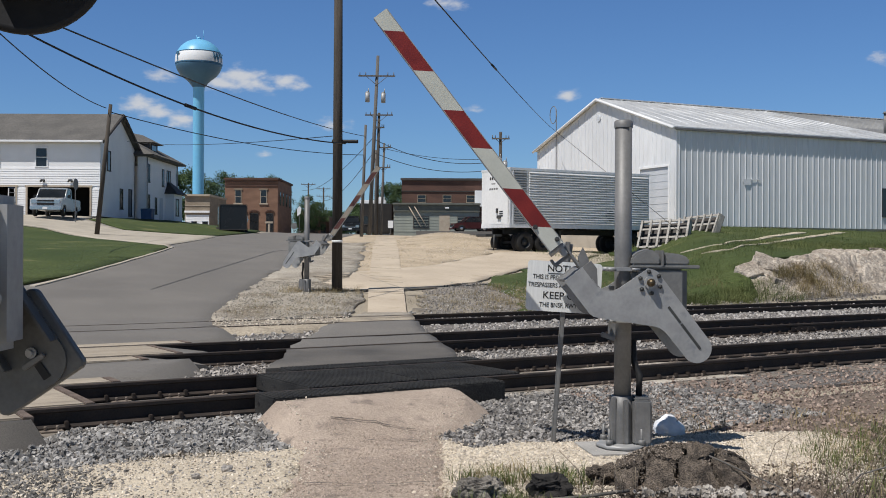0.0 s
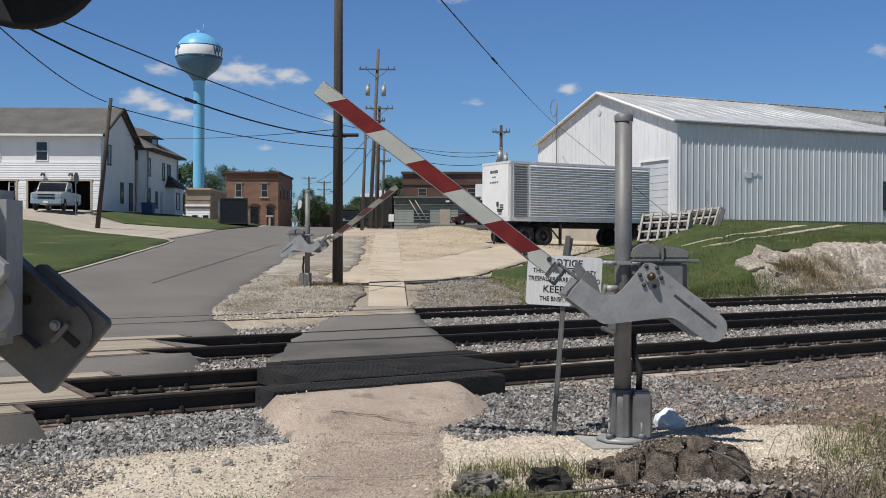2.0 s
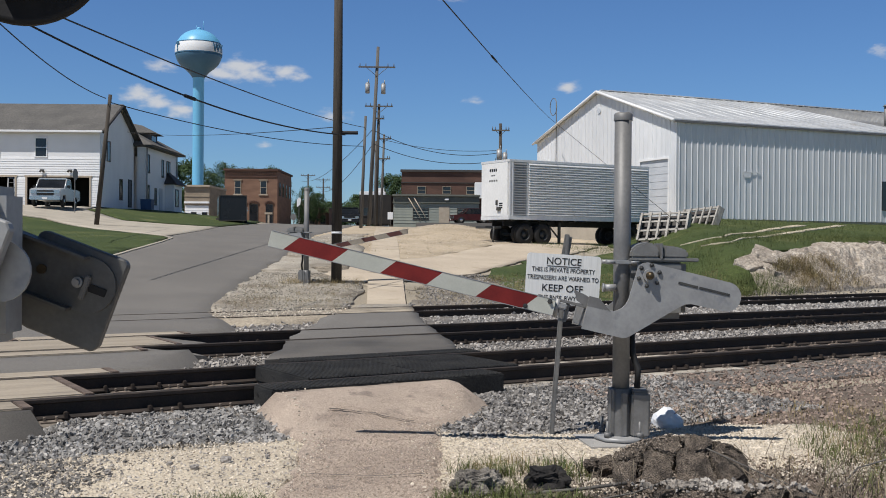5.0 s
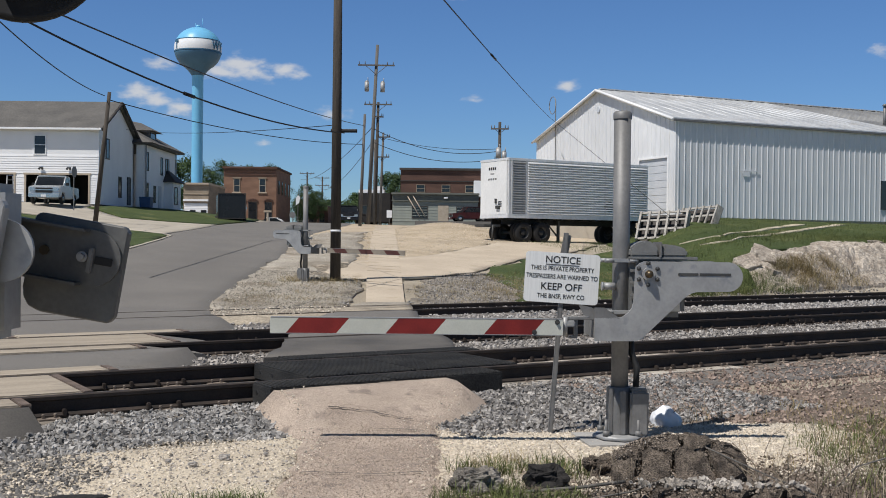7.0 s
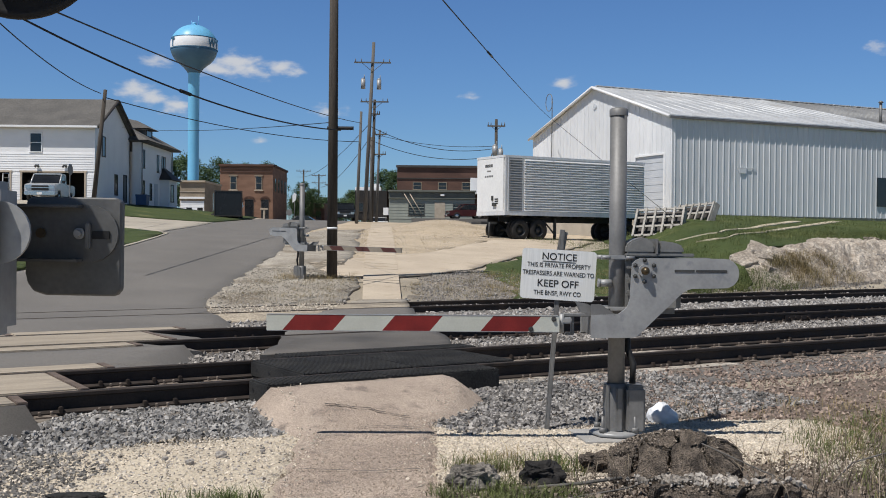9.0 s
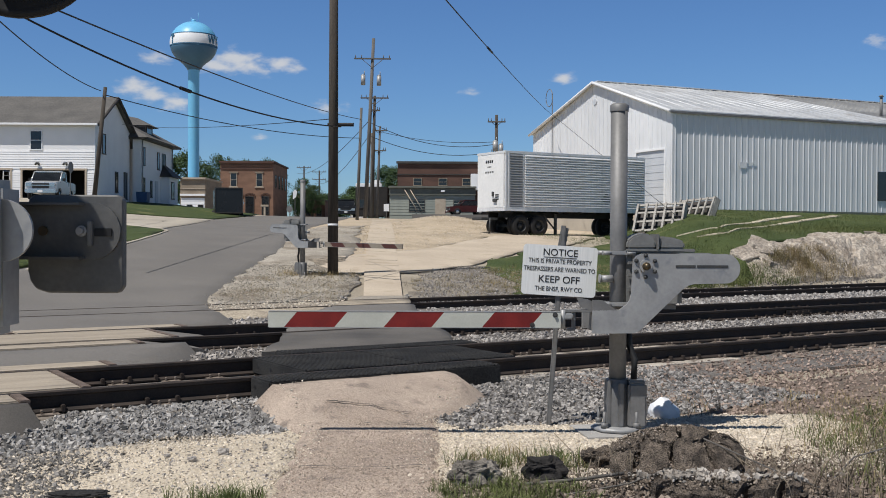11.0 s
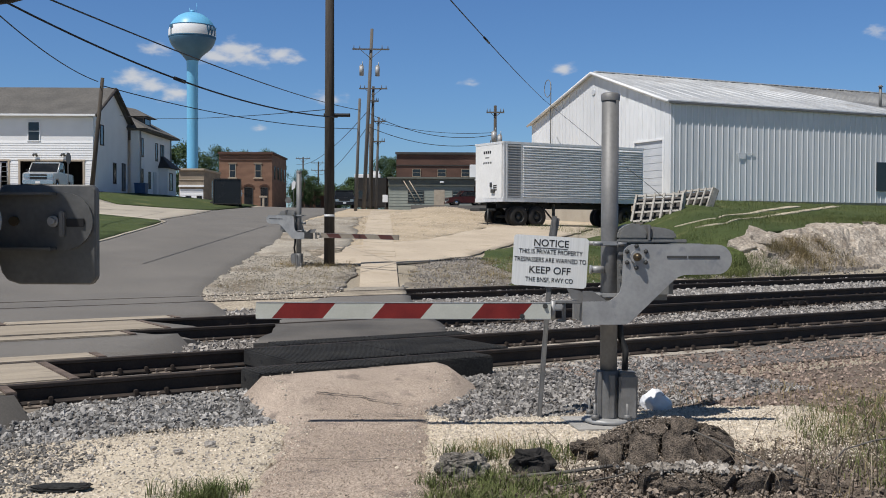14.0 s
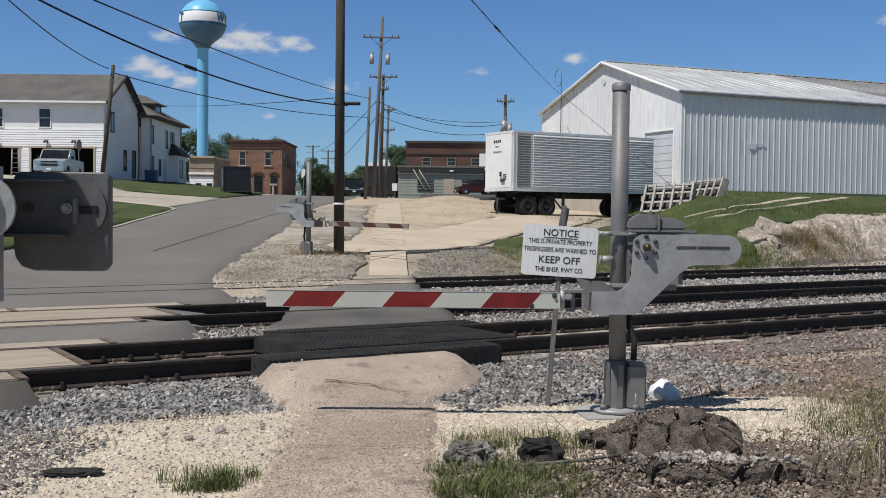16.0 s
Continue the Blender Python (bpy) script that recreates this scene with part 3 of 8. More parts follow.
def build_gate():
    """A pedestrian crossing gate: the boom to -x, the counterweight to +x, level; the swinging part turns about y."""
    g = thing("crossing_gate", "galvanised crossing gate with red and white striped boom", "crossing gate", group="pedestrian crossing gates")
    bm = bmesh.new()
    cyl(bm, (0, 0, 0.35), (0, 0, 2.68), 0.07, None, 24)
    part("mast", bm, GALV_DULL, g)
    bm = bmesh.new()
    lathe(bm, [(0.076, 2.64), (0.077, 2.69), (0.06, 2.705), (0.0, 2.71)], 24)
    part("mast_cap", bm, GALV_DULL, g)
    bm = bmesh.new()
    lathe(bm, [(0.1, 0.06), (0.098, 0.3), (0.09, 0.44), (0.075, 0.445)], 24)
    box(bm, (-0.08, 0, 0.25), (0.03, 0.16, 0.38), 0.006)
    for k in range(2):
        box(bm, (0.01, -0.1 + k * 0.2, 0.24), (0.05, 0.03, 0.36), 0.008)
    part("base_casting", bm, GALV_DULL, g)
    bm = bmesh.new()
    box(bm, (0.14, -0.03, 0.24), (0.15, 0.22, 0.36), 0.015)
    box(bm, (0.14, -0.03, 0.43), (0.13, 0.18, 0.03), 0.01)
    part("junction_box", bm, GALV_DULL, g, "grey cast junction box")
    bm = bmesh.new()
    lathe(bm, [(0.0, 0.06), (0.2, 0.06), (0.22, 0.05), (0.22, 0.03), (0.2, 0.02), (0.0, 0.02)], 8)
    part("base_plate", bm, GALV, g)
    for k in range(4):
        bm = bmesh.new()
        a = radians(45 + 90 * k)
        x, y = 0.185 * math.cos(a), 0.185 * math.sin(a)
        cyl(bm, (x, y, 0.02), (x, y, 0.19), 0.014, None, 8)
        cyl(bm, (x, y, 0.06), (x, y, 0.1), 0.03, None, 6)
        part("anchor_bolt", bm, GALV_DULL, g)
    bm = bmesh.new()
    tube(bm, [(0.13, -0.02, 0.44), (0.14, 0.0, 0.6), (0.1, 0.03, 0.72), (0.09, 0.04, 0.9)], 0.028, 10)
    part("cable_conduit", bm, BLACK, g)
    # mechanism
    bm = bmesh.new()
    box(bm, (0.285, 0.02, 1.27), (0.46, 0.25, 0.5), 0.05)
    box(bm, (0.285, 0.02, 1.5), (0.49, 0.28, 0.03), 0.012)
    for k in range(3):
        box(bm, (0.09, -0.09, 1.2 + 0.1 * k), (0.06, 0.04, 0.025), 0.004)
    box(bm, (0.56, 0.02, 1.5), (0.16, 0.03, 0.03), 0.006)
    case = part("mechanism_case", bm, MECH, g, "grey mechanism case with rounded lid")
    for pts in ([(0.05, 1.515), (0.29, 1.515), (0.285, 1.59), (0.24, 1.635), (0.17, 1.645), (0.09, 1.615), (0.055, 1.58)], [(0.315, 1.515), (0.525, 1.515), (0.52, 1.575), (0.45, 1.605), (0.325, 1.62)]):
        bm = bmesh.new()
        slab(bm, pts, (0, -0.11, 0), (1, 0, 0), (0, 0, 1), -0.26)
        bmesh.ops.recalc_face_normals(bm, faces=bm.faces[:])
        bmesh.ops.bevel(bm, geom=bm.edges[:], offset=0.014, segments=2, affect="EDGES")
        part("lid", bm, MECH, case)
    bm = bmesh.new()
    box(bm, (0.302, 0.02, 1.57), (0.02, 0.29, 0.13), 0.006)
    part("lid_hinge", bm, GALV_DULL, case)
    bm = bmesh.new()
    cyl(bm, (-0.16, -0.06, 1.27), (-0.06, -0.06, 1.27), 0.03, None, 12)
    cyl(bm, (-0.17, -0.06, 1.27), (-0.155, -0.06, 1.27), 0.036, None, 12)
    part("cable_gland", bm, GALV, g, "pale pipe stub on the mast")
    for z in (1.48, 1.06):
        for y in (-0.085, 0.085):
            bm = bmesh.new()
            box(bm, (0.0, y, z), (0.24, 0.03, 0.035), 0.006)
            for k in (-0.1, 0.1):
                cyl(bm, (k - 0.05, y * 1.2, z), (k + 0.02, y * 1.2, z), 0.018, None, 6)
            part("clamp", bm, GALV, g)
    bm = bmesh.new()
    box(bm, (-0.13, -0.05, 0.93), (0.12, 0.05, 0.04), 0.008, (0, 20, 0))
    box(bm, (-0.07, 0, 0.98), (0.1, 0.05, 0.16), 0.01)
    part("bracket", bm, GALV_DULL, g)
    # swinging part: its origin is the pivot
    pivot = new("swing_arm")
    pivot.parent = g
    pivot.matrix_basis = pose(0.15, -0.34, 1.38)
    outline = [(-0.03, 0.10), (-0.065, 0.085), (-0.098, 0.055), (-0.104, -0.06), (-0.112, -0.22), (-0.125, -0.27), (-0.15, -0.305), (-0.205, -0.345), (-0.42, -0.352), (-0.42, -0.535), (-0.095, -0.532), (-0.06, -0.522), (-0.03, -0.5), (0.29, -0.19), (0.335, -0.155), (0.385, -0.14), (0.62, -0.135)]
    outline += [(0.64 + 0.117 * math.cos(radians(a)), -0.018 + 0.117 * math.sin(radians(a))) for a in range(-80, 90, 14)]
    for name, y in (("support_plate", 0.0), ("support_plate", 0.515)):
        bm = bmesh.new()
        slab(bm, outline, (0, y, 0), (1, 0, 0), (0, 0, 1), -0.018)
        part(name, bm, GALV, pivot, "galvanised steel arm plate with long slot")
        bm = bmesh.new()
        for a0, a1 in ((0.24, 0.40), (0.41, 0.66)):
            box(bm, ((a0 + a1) / 2, y - 0.002 if y == 0 else y + 0.02, -0.0), (a1 - a0, 0.006, 0.02), 0.002)
        part("slot", bm, DARK_METAL, pivot)
    bm = bmesh.new()
    cyl(bm, (0, -0.05, 0), (0, 0.48, 0), 0.032, None, 12)
    ball(bm, (0, -0.05, 0), 0.028)
    part("pivot_shaft", bm, BRASS, pivot, "worn brass coloured pivot bolt")
    bm = bmesh.new()
    cyl(bm, (0, -0.024, 0), (0, 0.0, 0), 0.05, None, 20)
    part("washer", bm, GALV, pivot, "pale round washer")
    for k in range(6):
        a = radians(30 + 60 * k)
        bm = bmesh.new()
        x, z = 0.085 * math.cos(a), 0.085 * math.sin(a)
        cyl(bm, (x, -0.014, z), (x, 0.0, z), 0.018, None, 6)
        ball(bm, (x, -0.013, z), (0.013, 0.008, 0.013), 8, 6)
        part("bolt", bm, DARK_METAL, pivot)
    bm = bmesh.new()
    slab(bm, [(-0.54, -0.25), (-0.44, -0.27), (-0.25, -0.36), (-0.42, -0.36), (-0.5, -0.33)], (0, 0.05, 0), (1, 0, 0), (0, 0, 1), -0.02)
    slab(bm, [(-0.42, -0.27), (-0.34, -0.27), (-0.22, -0.355), (-0.42, -0.355)], (0, 0.0, 0), (1, 0, 0), (0, 0, 1), -0.02)
    box(bm, (-0.40, 0.25, -0.44), (0.03, 0.48, 0.16), 0.004)
    box(bm, (-0.52, 0.1, -0.36), (0.24, 0.1, 0.022), 0.004)
    part("arm_adapter", bm, GALV_DULL, pivot)
    bm = bmesh.new()
    box(bm, (-0.555, 0.1, -0.44), (0.025, 0.06, 0.16), 0.004)
    box(bm, (-0.58, 0.1, -0.51), (0.06, 0.06, 0.02), 0.004)
    part("stop_hook", bm, GALV_DULL, pivot)
    bm = bmesh.new()
    cyl(bm, (-0.65, 0.03, -0.35), (-0.65, 0.03, -0.5), 0.02, None, 8)
    box(bm, (-0.62, 0.04, -0.4), (0.1, 0.05, 0.05), 0.01)
    part("hinge", bm, GALV, pivot)
    for x, z in ((-0.72, -0.385), (-0.9, -0.465)):
        bm = bmesh.new()
        cyl(bm, (x, -0.048, z), (x, -0.028, z), 0.013, None, 6)
        cyl(bm, (x, -0.034, z), (x, -0.028, z), 0.02, None, 10)
        part("boom_bolt", bm, DARK_METAL, pivot)
    bm = bmesh.new()
    box(bm, (-1.82, -0.005, -0.425), (2.26, 0.03, 0.1), 0.004)
    boom = part("boom", bm, GALV, pivot, "red and white striped reflective boom")
    arm_stripes(boom, 0.675, 2.97, -0.425, 0.12, 0.045, -0.03)
    bm = bmesh.new()
    box(bm, (-1.822, -0.0075, -0.362), (2.29, 0.05, 0.006), 0.002)
    box(bm, (-1.822, -0.0075, -0.488), (2.29, 0.05, 0.006), 0.002)
    part("boom_edge", bm, GALV, boom)
    return g, pivot


near_gate, near_swing = build_gate()
near_gate.matrix_basis = pose(1.47, 8.72, 0.0, 0, 0, 1.5)
far_gate = copy_thing(near_gate, pose(-3.77, 29.0, 0.425, 0, 0, 160))
far_swing = next(o for o in far_gate.children if o.name.startswith("swing_arm"))
# darker stripe colours stand in for the shade on the far boom's back
SHADED_RED = surf("shaded_red_band", (0.075, 0.028, 0.024), (0.10, 0.04, 0.032), 4, 0.6, bump=0.1, grain=0.12)
SHADED_WHITE = surf("shaded_white_band", (0.22, 0.19, 0.15), (0.28, 0.245, 0.195), 4, 0.6, bump=0.1, grain=0.1)
for o in far_swing.children_recursive:
    if o.name.startswith("stripe"):
        o.data = o.data.copy()
        o.data.materials[0] = SHADED_RED if o.data.materials[0] == RED_REFL else SHADED_WHITE


def gate_footing(x, y, z):
    bm = bmesh.new()
    box(bm, (0, 0, -0.06), (0.62, 0.62, 0.16), 0.02, (0, 0, 8))
    thing("gate_footing", "rough concrete footing under a crossing gate", "footing", pose(x, y, z), "gate footings", bm=bm, material=surf("grey_footing", (0.31, 0.30, 0.28), (0.38, 0.365, 0.34), 3, 0.9, bump=0.3, fine=50, grain=0.15))


gate_footing(1.43, 8.7, 0.0)
gate_footing(-3.77, 29.0, 0.42)


def build_notice():
    g = thing("notice_sign", "white notice sign with black lettering on a leaning steel post", "sign", pose(0.93, 8.98, 0.0, 0, 4.0, 0) )
    bm = bmesh.new()
    for dx in (-0.016, 0.016):
        box(bm, (dx, 0.012, 0.85), (0.008, 0.03, 1.72), 0.002)
    box(bm, (0, 0.0, 0.85), (0.028, 0.006, 1.72), 0.002)
    part("post", bm, GALV_DULL, g)
    W, H = 0.63, 0.425
    bm = bmesh.new()
    r = 0.03
    pts = []
    for cx, cy, a0 in ((W / 2 - r, H / 2 - r, 0), (-W / 2 + r, H / 2 - r, 90), (-W / 2 + r, -H / 2 + r, 180), (W / 2 - r, -H / 2 + r, 270)):
        pts += [(cx + r * math.cos(radians(a0 + a)), cy + r * math.sin(radians(a0 + a))) for a in (0, 30, 60, 90)]
    slab(bm, pts, (0, 0, 0), (1, 0, 0), (0, 0, 1), 0.006)
    board = part("board", bm, SIGN_WHITE, g, "white ribbed plate with black lettering", m=pose(-0.01, -0.014, 1.325, 0, -0.8, 0))
    for words, z, size, wd in (("NOTICE", 0.150, 0.083, 0.98), ("THIS IS PRIVATE PROPERTY", 0.076, 0.054, 0.82), ("TRESPASSERS ARE WARNED TO", 0.008, 0.054, 0.79), ("KEEP OFF", -0.078, 0.084, 1.0), ("THE BNSF, RWY CO", -0.158, 0.054, 0.83)):
        text_mesh("lettering", words, size, BLACK, board, pose(0.0, -0.0075, z, 90, 0, 0), width=wd)
    bm = bmesh.new()
    box(bm, (0, -0.008, 0.11), (0.28, 0.002, 0.006))
    part("underline", bm, BLACK, board)
    bm = bmesh.new()
    box(bm, (0.005, 0.02, 1.6), (0.07, 0.012, 0.19), 0.004, (0, 6, 14))
    part("back_marker", bm, GALV_DULL, g)


build_notice()


# ---- buildings ----
SHED = Matrix.Translation((12.27, 56.0, 3.1)) @ Matrix.Rotation(math.atan2(0.408, 0.913), 4, "Z")  # x along the eave wall, y along the gable


def build_shed():
    g = thing("metal_shed", "long white ribbed metal shed with gable roof and roller door", "shed", SHED)
    L, Wd, E, R = 46.0, 15.1, 5.2, 7.62
    bm = bmesh.new()
    slab(bm, [(0, 0), (L, 0), (L, E), (0, E)], (0, 0, 0), (1, 0, 0), (0, 0, 1), -0.12)
    part("eave_wall", bm, SHED_WALL, g)
    bm = bmesh.new()
    slab(bm, [(-0.05, 0.0), (-0.022, 0.026), (0.022, 0.026), (0.05, 0.0)], (0, 0, 0.02), (1, 0, 0), (0, -1, 0), -(E - 0.1))
    bmesh.ops.recalc_face_normals(bm, faces=bm.faces[:])
    rib = finish("rib", bm, SHED_WALL)
    k = int(L / 0.4)
    for j in range(k):
        share("rib", rib, g, pose(0.2 + j * L / k, 0, 0))
    bm = bmesh.new()
    d0, d1 = 3.3, 0.7
    slab(bm, [(0.12, 0), (d1, 0), (d1, 3.2), (d0, 3.2), (d0, 0), (Wd, 0), (Wd, E), (Wd / 2, R), (0.12, E)], (0, 0, 0), (0, 1, 0), (0, 0, 1), 0.12)
    part("gable_wall", bm, SHED_WALL, g)
    k = int(Wd / 0.4)
    for j in range(k):
        bm = bmesh.new()
        y = 0.15 + j * Wd / k
        top = E + (R - E) * (1 - abs(y - Wd / 2) / (Wd / 2)) - 0.1
        lo = 3.25 if d1 - 0.05 < y < d0 + 0.05 else 0.0
        box(bm, (-0.01, y, (lo + top) / 2), (0.02, 0.05, top - lo))
        part("rib", bm, SHED_WALL, g)
    bm = bmesh.new()
    slab(bm, [(0.12, 0), (L - 0.12, 0), (L - 0.12, E), (0.12, E)], (0, Wd, 0), (1, 0, 0), (0, 0, 1), 0.12)
    slab(bm, [(0.12, 0), (Wd, 0), (Wd, E), (Wd / 2, R), (0.12, E)], (L, 0, 0), (0, 1, 0), (0, 0, 1), -0.12)
    part("back_wall", bm, SHED_WALL, g)
    bm = bmesh.new()
    box(bm, (0.1, (d0 + d1) / 2, 1.6), (0.03, d0 - d1, 3.2))
    door = part("roller_door", bm, DOOR_GREY, g, "pale grey sectional roller door")
    bm = bmesh.new()
    box(bm, (0, 0, 0), (0.04, d0 - d1, 0.385), 0.01)
    slat = finish("slat", bm, DOOR_GREY)
    for j in range(8):
        share("slat", slat, door, pose(0.07, (d0 + d1) / 2, 0.2 + j * 0.4))
    bm = bmesh.new()
    for y in (d1 - 0.06, d0 + 0.06):
        box(bm, (-0.015, y, 1.6), (0.05, 0.12, 3.2))
    box(bm, (-0.015, (d0 + d1) / 2, 3.26), (0.05, d0 - d1 + 0.24, 0.12))
    part("door_frame", bm, WHITE_PAINT, g)
    bm = bmesh.new()
    box(bm, (L / 2, Wd / 2, -0.95), (L - 0.06, Wd - 0.06, 1.88))
    part("foundation", bm, CONCRETE, g, "concrete foundation")
    ov = 0.14
    pitch = (R - E) / (Wd / 2)
    for side, nm in ((0, "roof_slope"), (1, "roof_slope")):
        for x0, x1, mt in ((-0.25, 12.6, SHED_ROOF), (12.6, L + 0.25, ROOF_OLD)):
            bm = bmesh.new()
            ys = (-ov, Wd / 2) if side == 0 else (Wd + ov, Wd / 2)
            z0 = E - ov * pitch + 0.03
            cut = 5.5 if (x1 < 20) else 0.0
            cut0 = 5.5 if (x0 > 1) else 0.0
            v = [Vector((x0 + cut0, ys[0], z0)), Vector((x1 + cut, ys[0], z0)), Vector((x1, ys[1], R + 0.03)), Vector((x0, ys[1], R + 0.03))]
            a = [bm.verts.new(p) for p in v]
            b = [bm.verts.new(p + Vector((0, 0, 0.07))) for p in v]
            bm.faces.new(a[::-1])
            bm.faces.new(b)
            for i in range(4):
                bm.faces.new((a[i], a[(i + 1) % 4], b[(i + 1) % 4], b[i]))
            span = int((x1 - x0) / 0.8)
            seams = []
            for j in range(span):
                t = (j + 0.5) / span
                p, q = b[0].co.lerp(b[1].co, t), b[3].co.lerp(b[2].co, t)
                seams.append((p.copy(), q.copy()))
            bmesh.ops.recalc_face_normals(bm, faces=bm.faces[:])
            slope = part(nm, bm, mt, g)
            for p, q in seams if side == 0 else ():
                bm = bmesh.new()
                cyl(bm, p, q, 0.025, None, 4)
                part("seam", bm, mt, slope)
    bm = bmesh.new()
    for j in range(int(L / 0.5)):
        box(bm, (0.25 + j * 0.5, Wd / 2, R + 0.13), (0.44, 0.3, 0.06), 0.01)
    part("ridge_cap", bm, SHED_ROOF, g)
    bm = bmesh.new()
    for s in (-1, 1):
        p = Vector((-0.27, Wd / 2, R + 0.02))
        q = Vector((-0.27, Wd / 2 + s * (Wd / 2 + ov), E - ov * pitch))
        tube(bm, [p, q], 0.09, 4)
    part("barge_board", bm, WHITE_PAINT, g)
    # gutter in a darker grey, painting in the thin shadow line at the eave
    bm = bmesh.new()
    box(bm, (L / 2, -ov - 0.03, E - 0.07), (L + 0.5, 0.06, 0.12), 0.01)
    part("gutter", bm, GALV_DULL, g)
    bm = bmesh.new()
    cyl(bm, (-0.06, Wd / 2, R - 1.1), (0.0, Wd / 2, R - 1.1), 0.17, None, 16)
    part("gable_vent", bm, DOOR_GREY, g)
    bm = bmesh.new()
    cyl(bm, (17.2, 2.2, 5.8), (17.2, 2.2, 7.2), 0.09, None, 10)
    cyl(bm, (17.2, 2.2, 7.2), (17.2, 2.2, 7.32), 0.17, 0.06, 10)
    part("flue", bm, GALV_DULL, g)
    bm = bmesh.new()
    box(bm, (15.2, -0.05, 1.55), (1.2, 0.06, 1.7), 0.01)
    part("side_window", bm, GLASS_DARK, g)
    # wall-coloured strips, added where the wall has only a faint shadow
    bm = bmesh.new()
    box(bm, (4.95, -0.045, 2.6), (1.25, 0.02, 0.07), 0.004)
    box(bm, (4.7, -0.045, 2.45), (0.5, 0.02, 0.3), 0.004)
    part("sign_bracket", bm, SHED_WALL, g)
    # old mast with a ring aerial on the gable
    bm = bmesh.new()
    y = 12.4
    tube(bm, [(-0.14, y, 1.0), (-0.14, y, 6.9), (-0.16, y, 7.7)], 0.03, 6)
    pts = [(-0.16 + 0.0, y + 0.35 + 0.42 * math.cos(a * math.tau / 20), 7.35 + 0.55 * math.sin(a * math.tau / 20)) for a in range(21)]
    tube(bm, pts, 0.025, 5)
    part("wire_mast", bm, GALV_DULL, g)


TRAILER = Matrix.Translation((3.02, 49.5, 0)) @ Matrix.Rotation(math.atan2(0.494, 0.868), 4, "Z")


def build_trailer():
    z0 = 1.62
    g = thing("semi_trailer", "old white box trailer with ribbed aluminium sides parked on gravel", "trailer", TRAILER @ pose(0, 0, z0))
    L, Wd, F, T = 8.45, 2.42, 1.22, 4.0
    bm = bmesh.new()
    box(bm, (L / 2, Wd / 2, (F + T) / 2), (L, Wd, T - F), 0.03)
    part("box_body", bm, TRAILER_SKIN, g)
    bm = bmesh.new()
    slab(bm, [(0, 0.055), (-0.012, 0.052), (-0.066, -0.02), (-0.06, -0.034), (0, -0.042)], (-(L - 1.2) / 2, 0, 0), (0, 1, 0), (0, 0, 1), L - 1.2)
    bmesh.ops.recalc_face_normals(bm, faces=bm.faces[:])
    rib = finish("side_rib", bm, TRAILER_SKIN)
    for j in range(21):
        share("side_rib", rib, g, pose(L / 2 + 0.5, -0.015, F + 0.22 + j * 0.118))
    bm = bmesh.new()
    box(bm, (0.62, -0.004, (F + T) / 2), (0.72, 0.012, T - F - 0.2), 0.004)
    part("front_side_panel", bm, GALV, g)
    bm = bmesh.new()
    slab(bm, [(0, 0.055), (-0.012, 0.052), (-0.04, -0.02), (-0.036, -0.034), (0, -0.042)], (-0.36, 0, 0), (0, 1, 0), (0, 0, 1), 0.72)
    bmesh.ops.recalc_face_normals(bm, faces=bm.faces[:])
    rib = finish("side_rib", bm, GALV)
    for j in range(21):
        share("side_rib", rib, g, pose(0.62, -0.015, F + 0.22 + j * 0.118))
    bm = bmesh.new()
    for z, h in ((F + 0.06, 0.2), (T - 0.05, 0.12)):
        box(bm, (L / 2, -0.012, z), (L + 0.02, 0.05, h), 0.008)
        box(bm, (-0.012, Wd / 2, z), (0.05, Wd + 0.02, h), 0.008)
    for x in (0.05, 0.2, L - 0.06):
        box(bm, (x, -0.015, (F + T) / 2), (0.08, 0.05, T - F), 0.008)
    part("body_rail", bm, TRAILER_SKIN, g)
    bm = bmesh.new()
    box(bm, (-0.02, Wd / 2, (F + T) / 2), (0.05, Wd - 0.1, T - F - 0.25), 0.01)
    nose = part("front_panel", bm, TRAILER_WHITE, g, "white front panel with faded lettering")
    rnd = random.Random(5)
    for row, (z, h, ln) in enumerate(((3.55, 0.16, 0.7), (3.3, 0.08, 0.35), (3.05, 0.1, 0.8))):
        for k in range(4):
            bm = bmesh.new()
            box(bm, (-0.05, 1.3 - ln / 2 + (k + 0.5) * ln / 4, z), (0.006, ln / 4 * 0.7, h * 0.85), 0.002, (rnd.uniform(-8, 8), 0, 0))
            part("marking", bm, BLACK if row == 0 else GALV_DULL, nose)
    for k in range(3):
        bm = bmesh.new()
        box(bm, (-0.05, 0.62, 1.95 - k * 0.1), (0.006, 0.3, 0.06))
        part("marking", bm, BLACK, nose)
    bm = bmesh.new()
    box(bm, (-0.08, 0.75, 1.7), (0.1, 0.3, 0.16), 0.01)
    box(bm, (-0.07, 0.95, 2.0), (0.06, 0.14, 0.22), 0.01)
    part("air_connector", bm, DARK_METAL, g)
    bm = bmesh.new()
    slab(bm, [(-0.36, 0), (0, 0.34), (0.36, 0), (0, -0.34)], (6.0, -0.045, F + 0.62), (1, 0, 0), (0, 0, 1), -0.01)
    slab(bm, [(-0.25, 0.2), (0.25, 0.2), (0.36, 0), (0.25, -0.2), (-0.25, -0.2)], (6.55, -0.04, F + 0.62), (1, 0, 0), (0, 0, 1), -0.008)
    part("placard", bm, GALV_DULL, g)
    bm = bmesh.new()
    for y in (0.75, 1.67):
        box(bm, (L / 2, y, F - 0.18), (L - 0.3, 0.1, 0.28), 0.01)
    chassis = part("chassis", bm, BLACK, g)
    bm = bmesh.new()
    box(bm, (0, 0, 0), (0.08, Wd - 0.1, 0.1))
    bar = finish("crossbar", bm, BLACK)
